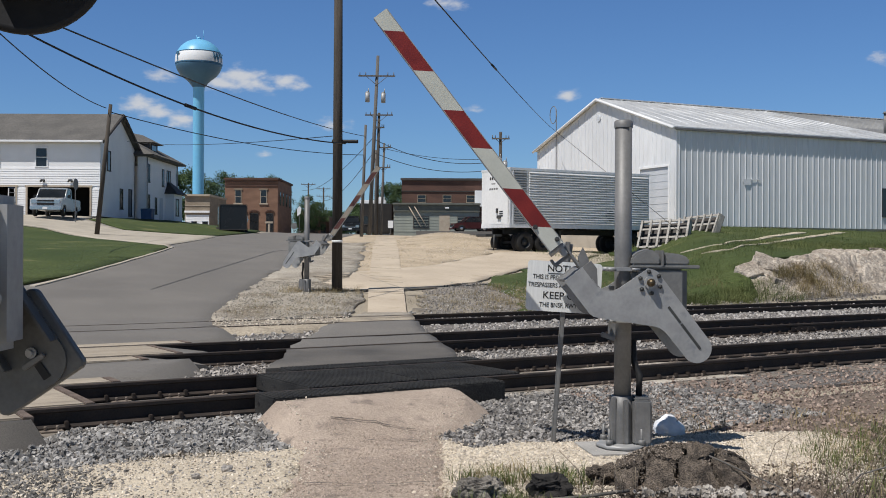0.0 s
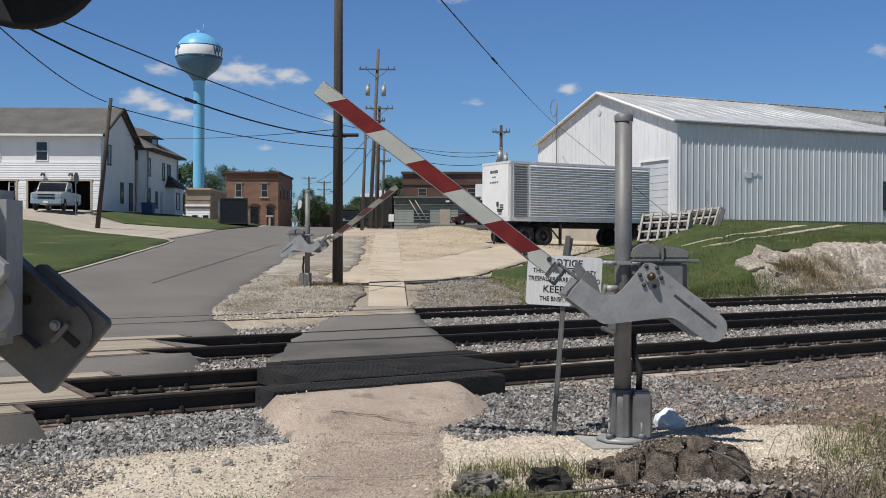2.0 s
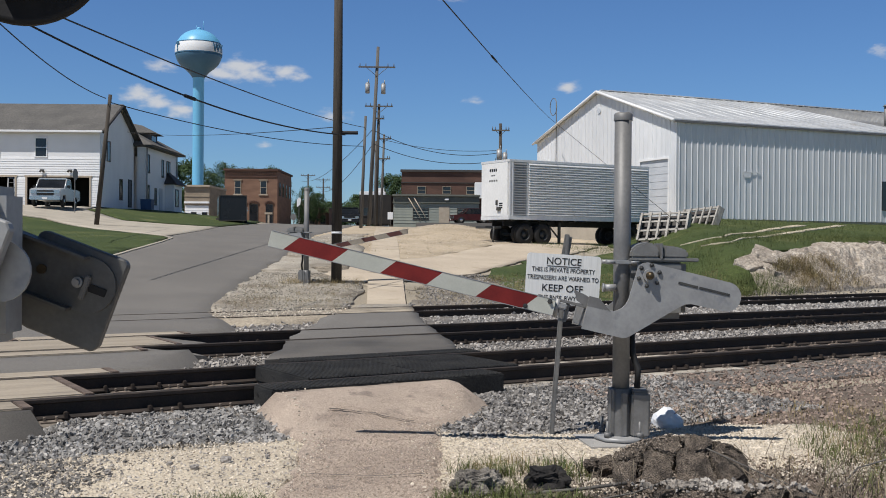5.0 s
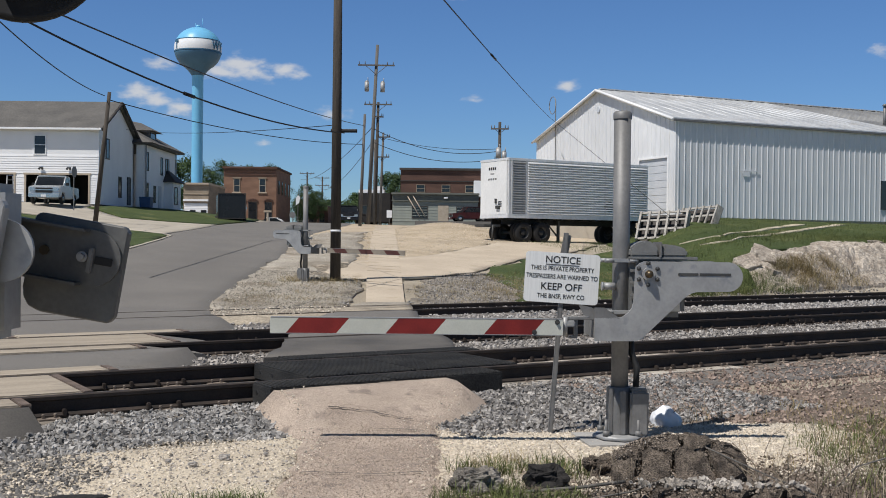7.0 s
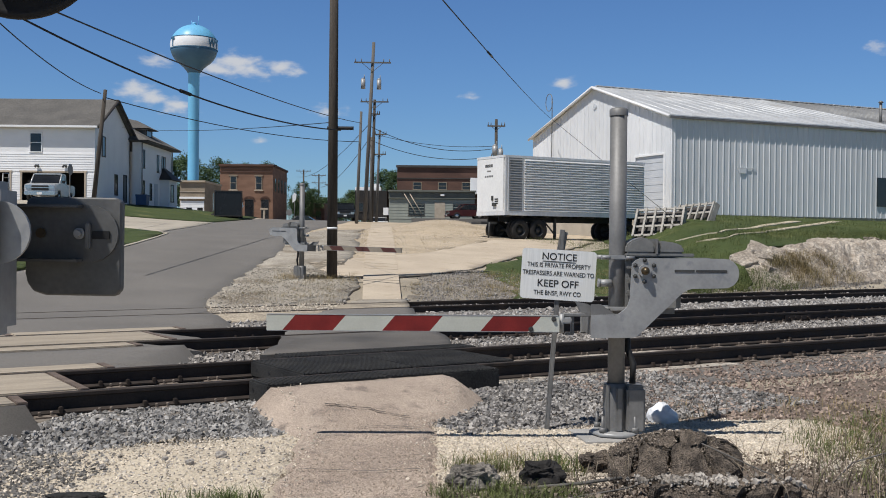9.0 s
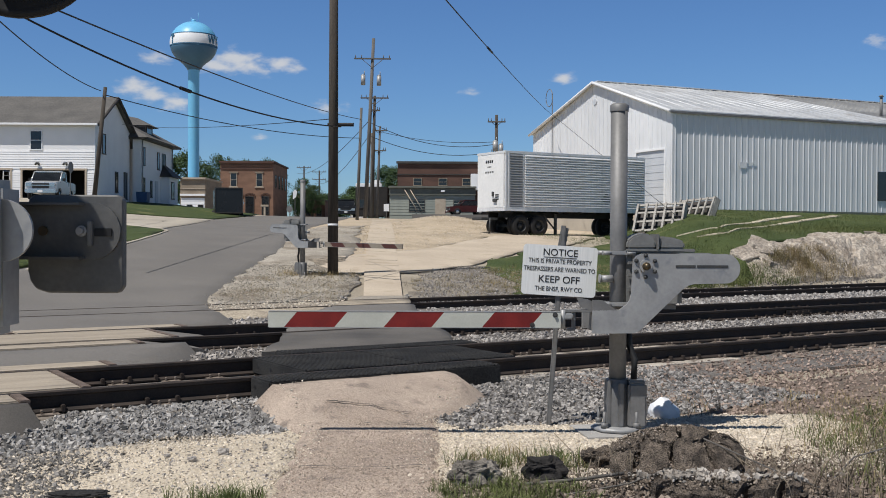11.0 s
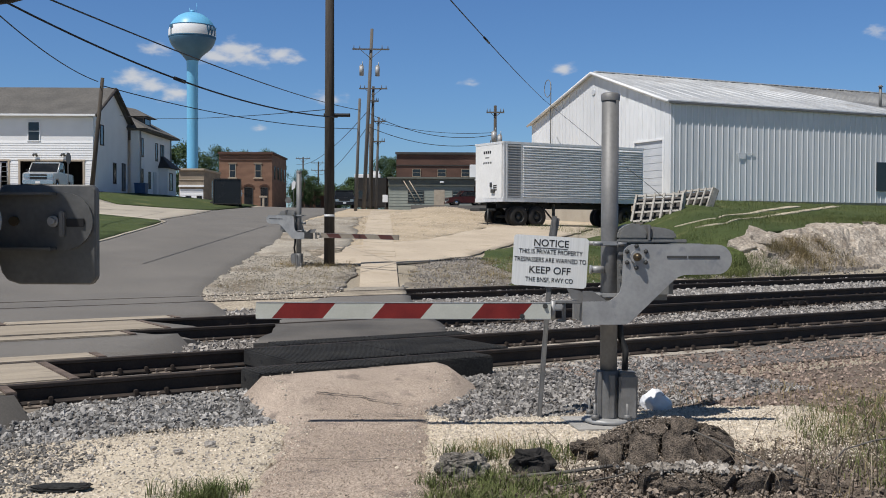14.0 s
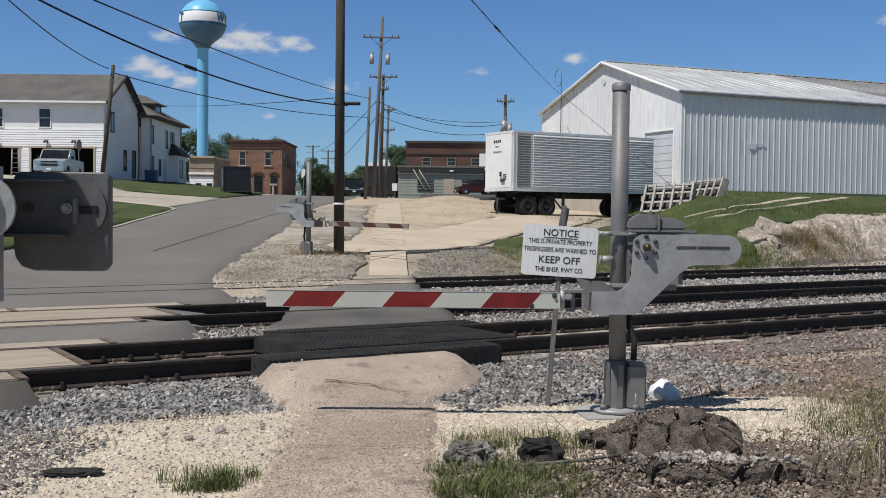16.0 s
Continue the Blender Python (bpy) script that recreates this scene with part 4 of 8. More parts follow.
    for j in range(12):
        share("crossbar", bar, chassis, pose(0.4 + j * 0.7, Wd / 2, F - 0.07))
    for x in (0.95, 2.0, 7.4):
        ax = new("axle")
        ax.parent = g
        ax.matrix_basis = pose(x, Wd / 2, 0.5)
        bm = bmesh.new()
        cyl(bm, (0, -Wd / 2 + 0.1, 0), (0, Wd / 2 - 0.1, 0), 0.07, None, 10)
        part("axle_beam", bm, DARK_METAL, ax)
        for s in (-1, 1):
            for d in (0.0, 0.3):
                bm = bmesh.new()
                y = s * (Wd / 2 - 0.14 - d)
                lathe(bm, [(0.27, -0.12), (0.42, -0.13), (0.49, -0.09), (0.5, 0), (0.49, 0.09), (0.42, 0.13), (0.27, 0.12)], 28)
                part("tyre", bm, TYRE, ax, m=pose(0, y, 0, 90, 0, 0))
                bm = bmesh.new()
                lathe(bm, [(0.28, 0.1), (0.24, 0.03 * s), (0.12, 0.0), (0.1, 0.07), (0.0, 0.08)], 20)
                lathe(bm, [(0.28, -0.1), (0.24, -0.03), (0.12, 0.0), (0.1, -0.07), (0.0, -0.08)], 20)
                part("rim", bm, DARK_METAL, ax, m=pose(0, y, 0, 90, 0, 0))
    for y in (0.55, 1.85):
        bm = bmesh.new()
        box(bm, (3.3, y, 0.55), (0.12, 0.12, 1.1), 0.01)
        box(bm, (3.3, y, 0.03), (0.3, 0.3, 0.05), 0.01)
        tube(bm, [(3.3, y, 0.3), (2.6, y, 1.0)], 0.04, 6)
        part("landing_leg", bm, DARK_METAL, g)
    bm = bmesh.new()
    box(bm, (-0.35, Wd / 2, 0.82), (0.9, 0.9, 0.12), 0.02)
    tube(bm, [(-0.5, 0.5, 0.85), (-0.55, 0.5, 0.04)], 0.04, 6)
    box(bm, (-0.55, 0.5, 0.03), (0.25, 0.25, 0.05), 0.01)
    part("dolly_tongue", bm, DARK_METAL, g)


def window(parent, m, w, h, frame_mat=None, glass=None, bars=True, depth=0.06):
    """A framed window in the x-z plane, its face to -y."""
    fr = frame_mat or WHITE_PAINT
    bm = bmesh.new()
    t = 0.07
    box(bm, (0, 0, h / 2 - t / 2), (w, depth, t))
    box(bm, (0, 0, -h / 2 + t / 2), (w + 0.06, depth + 0.04, t))
    for s in (-1, 1):
        box(bm, (s * (w / 2 - t / 2), 0, 0), (t, depth, h - 2 * t))
    if bars:
        box(bm, (0, 0, 0), (w - 2 * t, depth * 0.8, 0.05))
    win = part("window", bm, fr, parent, m=m)
    bm = bmesh.new()
    box(bm, (0, 0.01, 0), (w - 2 * t + 0.01, 0.02, h - 2 * t + 0.01))
    part("pane", bm, glass or GLASS_DARK, win)
    return win


def clapboard(parent, material, x0, x1, z0, z1, y, pitch=0.2):
    """Overlapping boards along x, each its own piece."""
    bm = bmesh.new()
    slab(bm, [(0, 0), (0.035, 0), (0.008, pitch), (0, pitch)], (0, 0, 0), (0, -1, 0), (0, 0, 1), -(x1 - x0))
    c = sum((v.co.x for v in bm.verts)) / len(bm.verts)
    bmesh.ops.translate(bm, verts=bm.verts[:], vec=(-c, 0, 0))
    bmesh.ops.recalc_face_normals(bm, faces=bm.faces[:])
    board = finish("clapboard", bm, material)
    for j in range(int((z1 - z0) / pitch)):
        share("clapboard", board, parent, pose((x0 + x1) / 2, y, z0 + j * pitch))


build_tracks()
build_crossing()
build_shed()
build_trailer()
def build_house():
    """The white house: a garage wing along x, a taller dwelling behind it."""
    g = thing("white_house", "two-storey white clapboard house with garage bays and grey shingle roof", "house", pose(-26.1, 80.0, 4.25))
    # local: x to the right, corner of the garage wing at 0; the front faces -y
    X0, D, E = -17.0, 9.0, 5.75
    bm = bmesh.new()
    bays = ((-11.3, -6.35), (-5.55, -0.7))
    xs = [X0] + [v for b in bays for v in b] + [0.0]
    top = 2.2
    for a, b in zip(xs[0::2], xs[1::2]):
        slab(bm, [(a, 0), (b, 0), (b, top), (a, top)], (0, 0, 0), (1, 0, 0), (0, 0, 1), -0.2)
    slab(bm, [(X0, top), (0, top), (0, E), (X0, E)], (0, 0, 0), (1, 0, 0), (0, 0, 1), -0.2)
    slab(bm, [(X0, 0), (0, 0), (0, E), (X0, E)], (0, D, 0), (1, 0, 0), (0, 0, 1), 0.2)
    slab(bm, [(0.2, 0), (D, 0), (D, E), (D / 2, E + 2.35), (0.2, E)], (0, 0, 0), (0, 1, 0), (0, 0, 1), -0.2)
    slab(bm, [(0.2, 0), (D, 0), (D, E), (D / 2, E + 2.35), (0.2, E)], (X0, 0, 0), (0, 1, 0), (0, 0, 1), 0.2)
    part("wall", bm, WHITE_PAINT, g)
    clapboard(g, WHITE_PAINT, X0, 0.0, top + 0.1, 3.9, -0.005, 0.18)
    for a, b in zip(xs[0::2], xs[1::2]):
        clapboard(g, WHITE_PAINT, a, b, 0.0, top + 0.1, -0.005, 0.18)
    bm = bmesh.new()
    for a, b in bays:
        box(bm, ((a + b) / 2, -0.03, top + 0.06), (b - a + 0.24, 0.08, 0.14))
        for x in (a, b):
            box(bm, (x, -0.03, top / 2), (0.14, 0.08, top))
    part("garage_frame", bm, TAN_STONE, g)
    # near-black back wall and ceiling stand in for the shade inside the garage
    bm = bmesh.new()
    box(bm, (X0 / 2, 6.5, 1.3), (-X0 - 0.6, 0.1, 2.6))
    box(bm, (X0 / 2, 3.3, 2.6), (-X0 - 0.6, 6.3, 0.08))
    part("garage_interior", bm, NEAR_BLACK, g)
    for x in (-11.5, -7.9, -4.3):
        window(g, pose(x - 0.15, -0.03, 4.45), 0.95, 1.5)
    for x in (-8.0, -4.3, -2.2):
        bm = bmesh.new()
        box(bm, (x, -0.12, 2.72), (0.12, 0.22, 0.1), 0.02)
        cyl(bm, (x - 0.12, -0.25, 2.6), (x - 0.1, -0.14, 2.75), 0.09, 0.05, 8)
        cyl(bm, (x + 0.12, -0.25, 2.6), (x + 0.1, -0.14, 2.75), 0.09, 0.05, 8)
        part("flood_light", bm, DARK_METAL, g)
    bm = bmesh.new()
    for ya, za, yb, zb in ((-0.5, E - 0.2, D / 2, E + 2.42), (D + 0.5, E - 0.2, D / 2, E + 2.42)):
        v = [Vector((X0 - 0.3, ya, za)), Vector((0.35, ya, za)), Vector((0.35, yb, zb)), Vector((X0 - 0.3, yb, zb))]
        a = [bm.verts.new(p) for p in v]
        b = [bm.verts.new(p + Vector((0, 0, 0.16))) for p in v]
        bm.faces.new(a[::-1]), bm.faces.new(b)
        for i in range(4):
            bm.faces.new((a[i], a[(i + 1) % 4], b[(i + 1) % 4], b[i]))
    bmesh.ops.recalc_face_normals(bm, faces=bm.faces[:])
    part("roof", bm, SHINGLE, g)
    bm = bmesh.new()
    box(bm, (X0 / 2, -0.53, E - 0.12), (-X0 + 0.7, 0.1, 0.16), 0.02)
    part("gutter", bm, WHITE_PAINT, g)
    bm = bmesh.new()
    for s in (-1, 1):
        tube(bm, [(0.4, D / 2, E + 2.45), (0.4, D / 2 + s * (D / 2 + 0.5), E - 0.15)], 0.14, 4)
    part("barge_board", bm, TRIM_DARK, g)
    # end wall openings; the end wall faces +x
    for y, z, w, h in ((2.0, 4.35, 0.8, 1.6), (5.2, 1.55, 0.75, 1.7), (7.6, 1.35, 0.9, 2.3)):
        window(g, pose(0.03, y, z, 0, 0, 90), w, h, TRIM_DARK, bars=False)
    # the dwelling behind: a wing that goes back
    Y = lambda v: D + (v - D) * 0.6
    bm = bmesh.new()
    x1, y0, y1, e2 = 0.9, D + 0.02, 19.2, 5.6
    slab(bm, [(y0, 0), (y1, 0), (y1, e2), (y0, e2)], (x1, 0, 0), (0, 1, 0), (0, 0, 1), -0.2)
    slab(bm, [(-9, 0), (x1 - 0.2, 0), (x1 - 0.2, e2), (-9, e2)], (0, y1, 0), (1, 0, 0), (0, 0, 1), 0.2)
    slab(bm, [(0.2, 0), (x1 - 0.2, 0), (x1 - 0.2, e2), (0.2, e2)], (0, y0, 0), (1, 0, 0), (0, 0, 1), -0.2)
    part("dwelling_wall", bm, WHITE_PAINT, g)
    bm = bmesh.new()
    c = [(x1 + 0.8, y0 - 0.6, e2 - 0.1), (x1 + 0.8, y1 + 0.8, e2 - 0.1), (-8.5, y1 + 0.8, e2 - 0.1), (-8.5, y0 - 0.6, e2 - 0.1)]
    r0, r1 = (-3.2, 12.0, e2 + 2.6), (-3.2, 16.5, e2 + 2.6)
    V = [bm.verts.new(p) for p in (*c, r0, r1)]
    for f in ((0, 1, 5, 4), (1, 2, 5), (2, 3, 4, 5), (3, 0, 4), (3, 2, 1, 0)):
        bm.faces.new([V[i] for i in f])
    box(bm, (-3.0, 14.2, e2 - 0.15), (9.2, 11.2, 0.18))
    bmesh.ops.recalc_face_normals(bm, faces=bm.faces[:])
    part("dwelling_roof", bm, SHINGLE, g)
    # dormer
    bm = bmesh.new()
    box(bm, (-0.9, 14.0, e2 + 0.75), (2.2, 2.4, 1.1))
    part("dormer", bm, SHINGLE, g)
    window(g, pose(0.23, 14.0, e2 + 0.85, 0, 0, 90), 1.8, 0.75, TRIM_DARK, bars=False)
    bm = bmesh.new()
    apex = bm.verts.new((-2.6, 14.0, e2 + 2.45))
    e = [bm.verts.new(p) for p in ((0.7, 12.3, e2 + 1.3), (0.7, 15.7, e2 + 1.3), (-3.0, 15.7, e2 + 1.3), (-3.0, 12.3, e2 + 1.3))]
    top2 = bm.verts.new((-0.8, 14.0, e2 + 2.1))
    for f in ((e[0], e[1], top2), (e[1], e[2], apex, top2), (e[0], top2, apex, e[3]), (e[3], e[2], e[1], e[0])):
        bm.faces.new(f)
    bmesh.ops.recalc_face_normals(bm, faces=bm.faces[:])
    part("dormer_roof", bm, SHINGLE, g)
    for y, z, w, h in ((10.5, 4.0, 0.7, 1.6), (18.0, 3.9, 0.8, 1.6), (20.6, 3.9, 0.7, 1.6), (21.7, 3.9, 0.7, 1.6), (10.4, 1.4, 0.8, 1.6), (14.2, 1.3, 0.7, 1.5), (20.9, 1.35, 1.2, 1.7), (24.2, 1.35, 0.8, 1.6)):
        window(g, pose(x1 + 0.03, Y(y), z, 0, 0, 90), w * 0.8, h, TRIM_DARK, bars=False)
    bm = bmesh.new()
    box(bm, (x1 + 0.03, Y(17.0), 1.05), (0.08, 0.9, 2.1), 0.01)
    part("side_door", bm, DOOR_GREY, g)
    bm = bmesh.new()
    box(bm, (x1 + 0.4, Y(21.9), 1.3), (0.8, 2.9, 2.5), 0.01)
    part("bay", bm, WHITE_PAINT, g)
    window(g, pose(x1 + 0.83, Y(21.2), 1.35, 0, 0, 90), 1.0, 1.6, TRIM_DARK, bars=False)
    bm = bmesh.new()
    v = [bm.verts.new(p) for p in ((x1, Y(18.8), 2.55), (x1 + 1.2, Y(18.8), 2.55), (x1 + 1.2, Y(25), 2.55), (x1, Y(25), 2.55), (x1, Y(21), 3.7), (x1, Y(22.6), 3.7))]
    for f in ((0, 1, 4), (1, 2, 5, 4), (2, 3, 5), (3, 2, 1, 0), (0, 4, 5, 3)):
        bm.faces.new([v[i] for i in f])
    bmesh.ops.recalc_face_normals(bm, faces=bm.faces[:])
    part("bay_roof", bm, TRIM_DARK, g)
    for y in (D + 0.15, y1 - 0.1):
        bm = bmesh.new()
        tube(bm, [(x1 + 0.1, y, e2 - 0.2), (x1 + 0.1, y, 0.1)], 0.06, 6)
        part("downpipe", bm, GALV, g)


def build_tower():
    g = thing("water_tower", "blue and white spheroid water tower on a tall blue stem", "water tower", pose(-50.2, 215, 5.8))
    H = 32.8
    c, r = H + 1.75, 4.75
    prof = [(2.6, 0), (1.9, 1.0), (1.25, 3.0), (1.13, 6.0), (1.13, 28.6), (1.22, 29.2)]
    bm = bmesh.new()
    lathe(bm, prof, 32)
    part("stem", bm, TOWER_BLUE, g)
    bm = bmesh.new()
    low = [(1.22, 29.2), (1.45, 29.55), (1.95, 30.2)] + [(r * math.cos(radians(a)), c + r * 0.94 * math.sin(radians(a))) for a in range(-56, -7, 6)]
    lathe(bm, low + [(r * math.cos(radians(-8)), c + r * 0.94 * math.sin(radians(-8)))], 40)
    part("bowl", bm, TOWER_DEEP, g, "dark blue lower bowl")
    bm = bmesh.new()
    lathe(bm, [(r * math.cos(radians(a)), c + r * 0.94 * math.sin(radians(a))) for a in (-8, -2, 4, 10, 16, 20)], 40)
    band = part("band", bm, TOWER_WHITE, g, "white band with dark blue letters")
    bm = bmesh.new()
    lathe(bm, [(r * math.cos(radians(a)), c + r * 0.94 * math.sin(radians(a))) for a in (20, 26, 32, 40, 50, 60, 70, 80)] + [(0.0, c + r * 0.94)], 40)
    part("dome", bm, TOWER_BLUE, g, "sky-blue dome")
    bm = bmesh.new()
    cyl(bm, (0, 0, c + r * 0.93), (0, 0, c + r * 0.93 + 0.5), 0.5, 0.4, 10)
    cyl(bm, (0.9, 0, c + 4.2), (0.9, 0, c + 6.3), 0.05, None, 5)
    cyl(bm, (-0.6, 0.3, c + 4.2), (-0.6, 0.3, c + 5.4), 0.05, None, 5)
    part("vent", bm, TOWER_BLUE, g)
    for a in (-8, 20):
        bm = bmesh.new()
        rr, zz = r * 1.004 * math.cos(radians(a)), c + r * 0.94 * math.sin(radians(a))
        lathe(bm, [(rr, zz - 0.13), (rr + 0.02, zz), (rr, zz + 0.13)], 40)
        part("stripe", bm, TOWER_DEEP, g, "dark blue line")
    # the visible letters wrap round the band
    for word, az in (("T", -137), ("W", -30), ("Y", -9)):
        a = radians(az)
        m = Matrix.Translation((r * 1.005 * math.cos(a), r * 1.005 * math.sin(a), c + 0.35)) @ Matrix.Rotation(a + math.pi / 2, 4, "Z") @ Matrix.Rotation(math.pi / 2, 4, "X")
        text_mesh("letter", word, 2.35, TOWER_DEEP, band, m, thick=0.05, width=0.8, bold=0.035)


def build_brick_hall():
    g = thing("brick_building", "two-storey red brick corner building with tan window sills", "building", pose(-32.25, 155, 4.35, 0, 0, 0))
    W, D, H = 7.75, 14, 8.0
    bm = bmesh.new()
    box(bm, (W / 2, D / 2, H / 2 - 0.6), (W, D, H + 1.2))
    part("wall", bm, BRICK_RED, g)
    bm = bmesh.new()
    box(bm, (W / 2, -0.12, H - 0.05), (W + 0.3, 0.4, 0.3), 0.03)
    for j in range(22):
        box(bm, (0.2 + j * (W - 0.4) / 21, -0.1, H - 0.55), (0.14, 0.2, 0.25))
    box(bm, (W / 2, -0.06, H - 1.0), (W, 0.14, 0.14))
    box(bm, (W + 0.08, D / 2, H - 0.05), (0.3, D, 0.3), 0.03)
    part("cornice", bm, BRICK_DARK, g)
    for x in (1.95, 5.7):
        window(g, pose(x, -0.04, 5.35), 0.95, 2.0, TAN_STONE)
        bm = bmesh.new()
        box(bm, (x, -0.06, 4.28), (1.35, 0.18, 0.16), 0.02)
        part("sill", bm, TAN_STONE, g)
        bm = bmesh.new()
        box(bm, (x, -0.06, 6.45), (1.3, 0.14, 0.2), 0.02)
        part("lintel", bm, BRICK_TAN, g)
    for x, w in ((0.8, 1.0), (2.6, 1.2), (4.3, 1.3), (6.6, 1.1)):
        window(g, pose(x, -0.04, 1.55), w, 2.8, TRIM_DARK, bars=False)
        bm = bmesh.new()
        for k in range(7):
            a = math.pi * (k + 0.5) / 7
            box(bm, (x + w * 0.55 * math.cos(a), -0.05, 2.9 + 0.45 * math.sin(a)), (0.22, 0.16, 0.2))
        part("arch", bm, BRICK_DARK, g)
    for y in (2.2, 5.4, 8.6, 11.8):
        window(g, pose(W + 0.04, y, 5.2, 0, 0, 90), 0.95, 2.0, TRIM_DARK)
    return g


def build_annex():
    g = thing("low_annex", "low tan brick annex with white garage front", "building", pose(-33.2, 135, 4.1))
    bm = bmesh.new()
    box(bm, (1.6, 5, 1.8), (3.2, 10, 5.6))
    part("wall", bm, BRICK_TAN, g)
    bm = bmesh.new()
    box(bm, (1.6, 4.9, 4.7), (3.4, 10.4, 0.25), 0.03)
    part("roof_edge", bm, TAN_STONE, g)
    bm = bmesh.new()
    box(bm, (1.6, -0.04, 3.4), (3.2, 0.08, 0.1), 0.01)
    part("string_course", bm, TAN_STONE, g)
    bm = bmesh.new()
    clapboard(g, WHITE_PAINT, 0.1, 3.1, 0.0, 2.4, -0.02, 0.2)
    box(bm, (1.6, -0.12, 2.6), (3.2, 0.3, 0.25))
    part("white_front", bm, WHITE_PAINT, g)
    window(g, pose(1.2, -0.06, 0.9), 0.7, 0.9, TRIM_DARK, bars=False)
    window(g, pose(2.6, -0.06, 0.9), 0.7, 0.9, TRIM_DARK, bars=False)


def build_storefront():
    g = thing("brick_storefront", "long dark brick building with grey-green wooden storefront", "building", pose(-6.2, 131, 4.2))
    bm = bmesh.new()
    box(bm, (9.5, 10, 2.85), (17.5, 14, 7.7))
    part("brick_wall", bm, BRICK_DARK, g)
    bm = bmesh.new()
    box(bm, (9.5, 2.95, 6.7), (17.8, 0.4, 0.3), 0.02)
    box(bm, (9.5, 2.95, 5.2), (17.6, 0.15, 0.12), 0.02)
    part("cornice", bm, TRIM_DARK, g)
    for x in (3.2, 6.4, 9.4):
        window(g, pose(x + 0.1, 2.95, 4.25), 1.1, 1.0, BRICK_TAN)
    bm = bmesh.new()
    box(bm, (5.2, 1.5, 1.25), (10.6, 3.0, 4.5))
    clapboard(g, GREEN_PAINT, -0.1, 10.5, 0, 2.5, -0.01, 0.35)
    part("front", bm, GREEN_PAINT, g)
    bm = bmesh.new()
    box(bm, (5.2, -0.15, 3.45), (10.9, 0.5, 0.22), 0.02)
    box(bm, (5.2, -0.1, 2.55), (10.8, 0.35, 0.14), 0.02)
    box(bm, (5.2, -0.02, 3.0), (10.7, 0.1, 0.7))
    part("fascia", bm, GREEN_DARK, g)
    for x, w, h, z in ((3.3, 2.0, 1.5, 1.15), (8.8, 2.0, 1.5, 1.15)):
        window(g, pose(x, -0.04, z), w, h, TRIM_DARK, bars=False)
    bm = bmesh.new()
    box(bm, (6.2, -0.03, 1.05), (1.3, 0.08, 2.1), 0.01)
    part("door", bm, TAN_STONE, g)
    bm = bmesh.new()
    box(bm, (6.5, -0.25, 2.95), (0.5, 0.3, 0.2), 0.03)
    part("wall_lamp", bm, WHITE_PAINT, g)
    bm = bmesh.new()
    for x in (1.7, 2.4):
        tube(bm, [(x, -0.2, 3.2), (x + 1.6, -1.2, 0.6)], 0.06, 5)
    part("stair_rail", bm, TAN_STONE, g)
    bm = bmesh.new()
    box(bm, (11.3, 1.9, 4.2), (2.6, 1.8, 2.0), 0.03)
    part("side_room", bm, WHITE_PAINT, g)


def utility_pole(p, top, r=0.16, material=None, arms=(), lean=(0, 0), cans=(), label="weathered wooden utility pole", band=None):
    g = thing("utility_pole", label, "utility pole", pose(*p), "utility poles along the road")
    h = top - p[2]
    bm = bmesh.new()
    cyl(bm, (0, 0, -0.3), (lean[0], lean[1], h), r, r * 0.72, 14)
    part("pole", bm, material or POLE_GREY, g)
    for frac, w, yaw in arms:
        bm = bmesh.new()
        z = h * frac
        box(bm, (lean[0] * frac, -r, z), (w, 0.1, 0.13), 0.01, (0, 0, yaw))
        for k in (-0.46, -0.3, 0.3, 0.46):
            cyl(bm, (lean[0] * frac + k * w * math.cos(radians(yaw)), -r + k * w * math.sin(radians(yaw)), z + 0.05), (lean[0] * frac + k * w * math.cos(radians(yaw)), -r + k * w * math.sin(radians(yaw)), z + 0.33), 0.05, 0.03, 6)
        for s in (-1, 1):
            tube(bm, [(lean[0] * frac + s * w * 0.3, -r, z), (lean[0] * frac, -r, z - w * 0.25)], 0.025, 4)
        part("crossarm", bm, POLE_GREY, g)
    for dx, z, rr in cans:
        bm = bmesh.new()
        cyl(bm, (dx, -0.2, z - 0.45), (dx, -0.2, z + 0.4), rr, None, 12)
        cyl(bm, (dx, -0.2, z + 0.4), (dx, -0.2, z + 0.52), rr, rr * 0.5, 12)
        cyl(bm, (dx + 0.1, -0.25, z + 0.45), (dx + 0.1, -0.25, z + 0.8), 0.05, 0.03, 6)
        part("transformer", bm, GALV, g)
    if band:
        bm = bmesh.new()
        cyl(bm, (0, 0, band), (0, 0, band + 0.06), r * 1.0, None, 14)
        part("band", bm, WHITE_PAINT, g)
    return g


def cable(a, b, sag, r=0.02, label="black overhead cable strung between poles", knob=None):
    a, b = Vector(a), Vector(b)
    pts = [a.lerp(b, k / 24) - Vector((0, 0, 4 * sag * (k / 24) * (1 - k / 24))) for k in range(25)]
    bm = bmesh.new()
    tube(bm, pts, r, 6)
    g = thing("overhead_cable", label, "cable", group="overhead cables", bm=bm, material=WIRE)
    if knob:
        i = int(knob * 24)
        bm = bmesh.new()
        cyl(bm, pts[i].lerp(pts[i + 1], 0.1), pts[i].lerp(pts[i + 1], 0.75), r * 2.2, None, 8)
        part("splice", bm, WIRE, g)
    return g


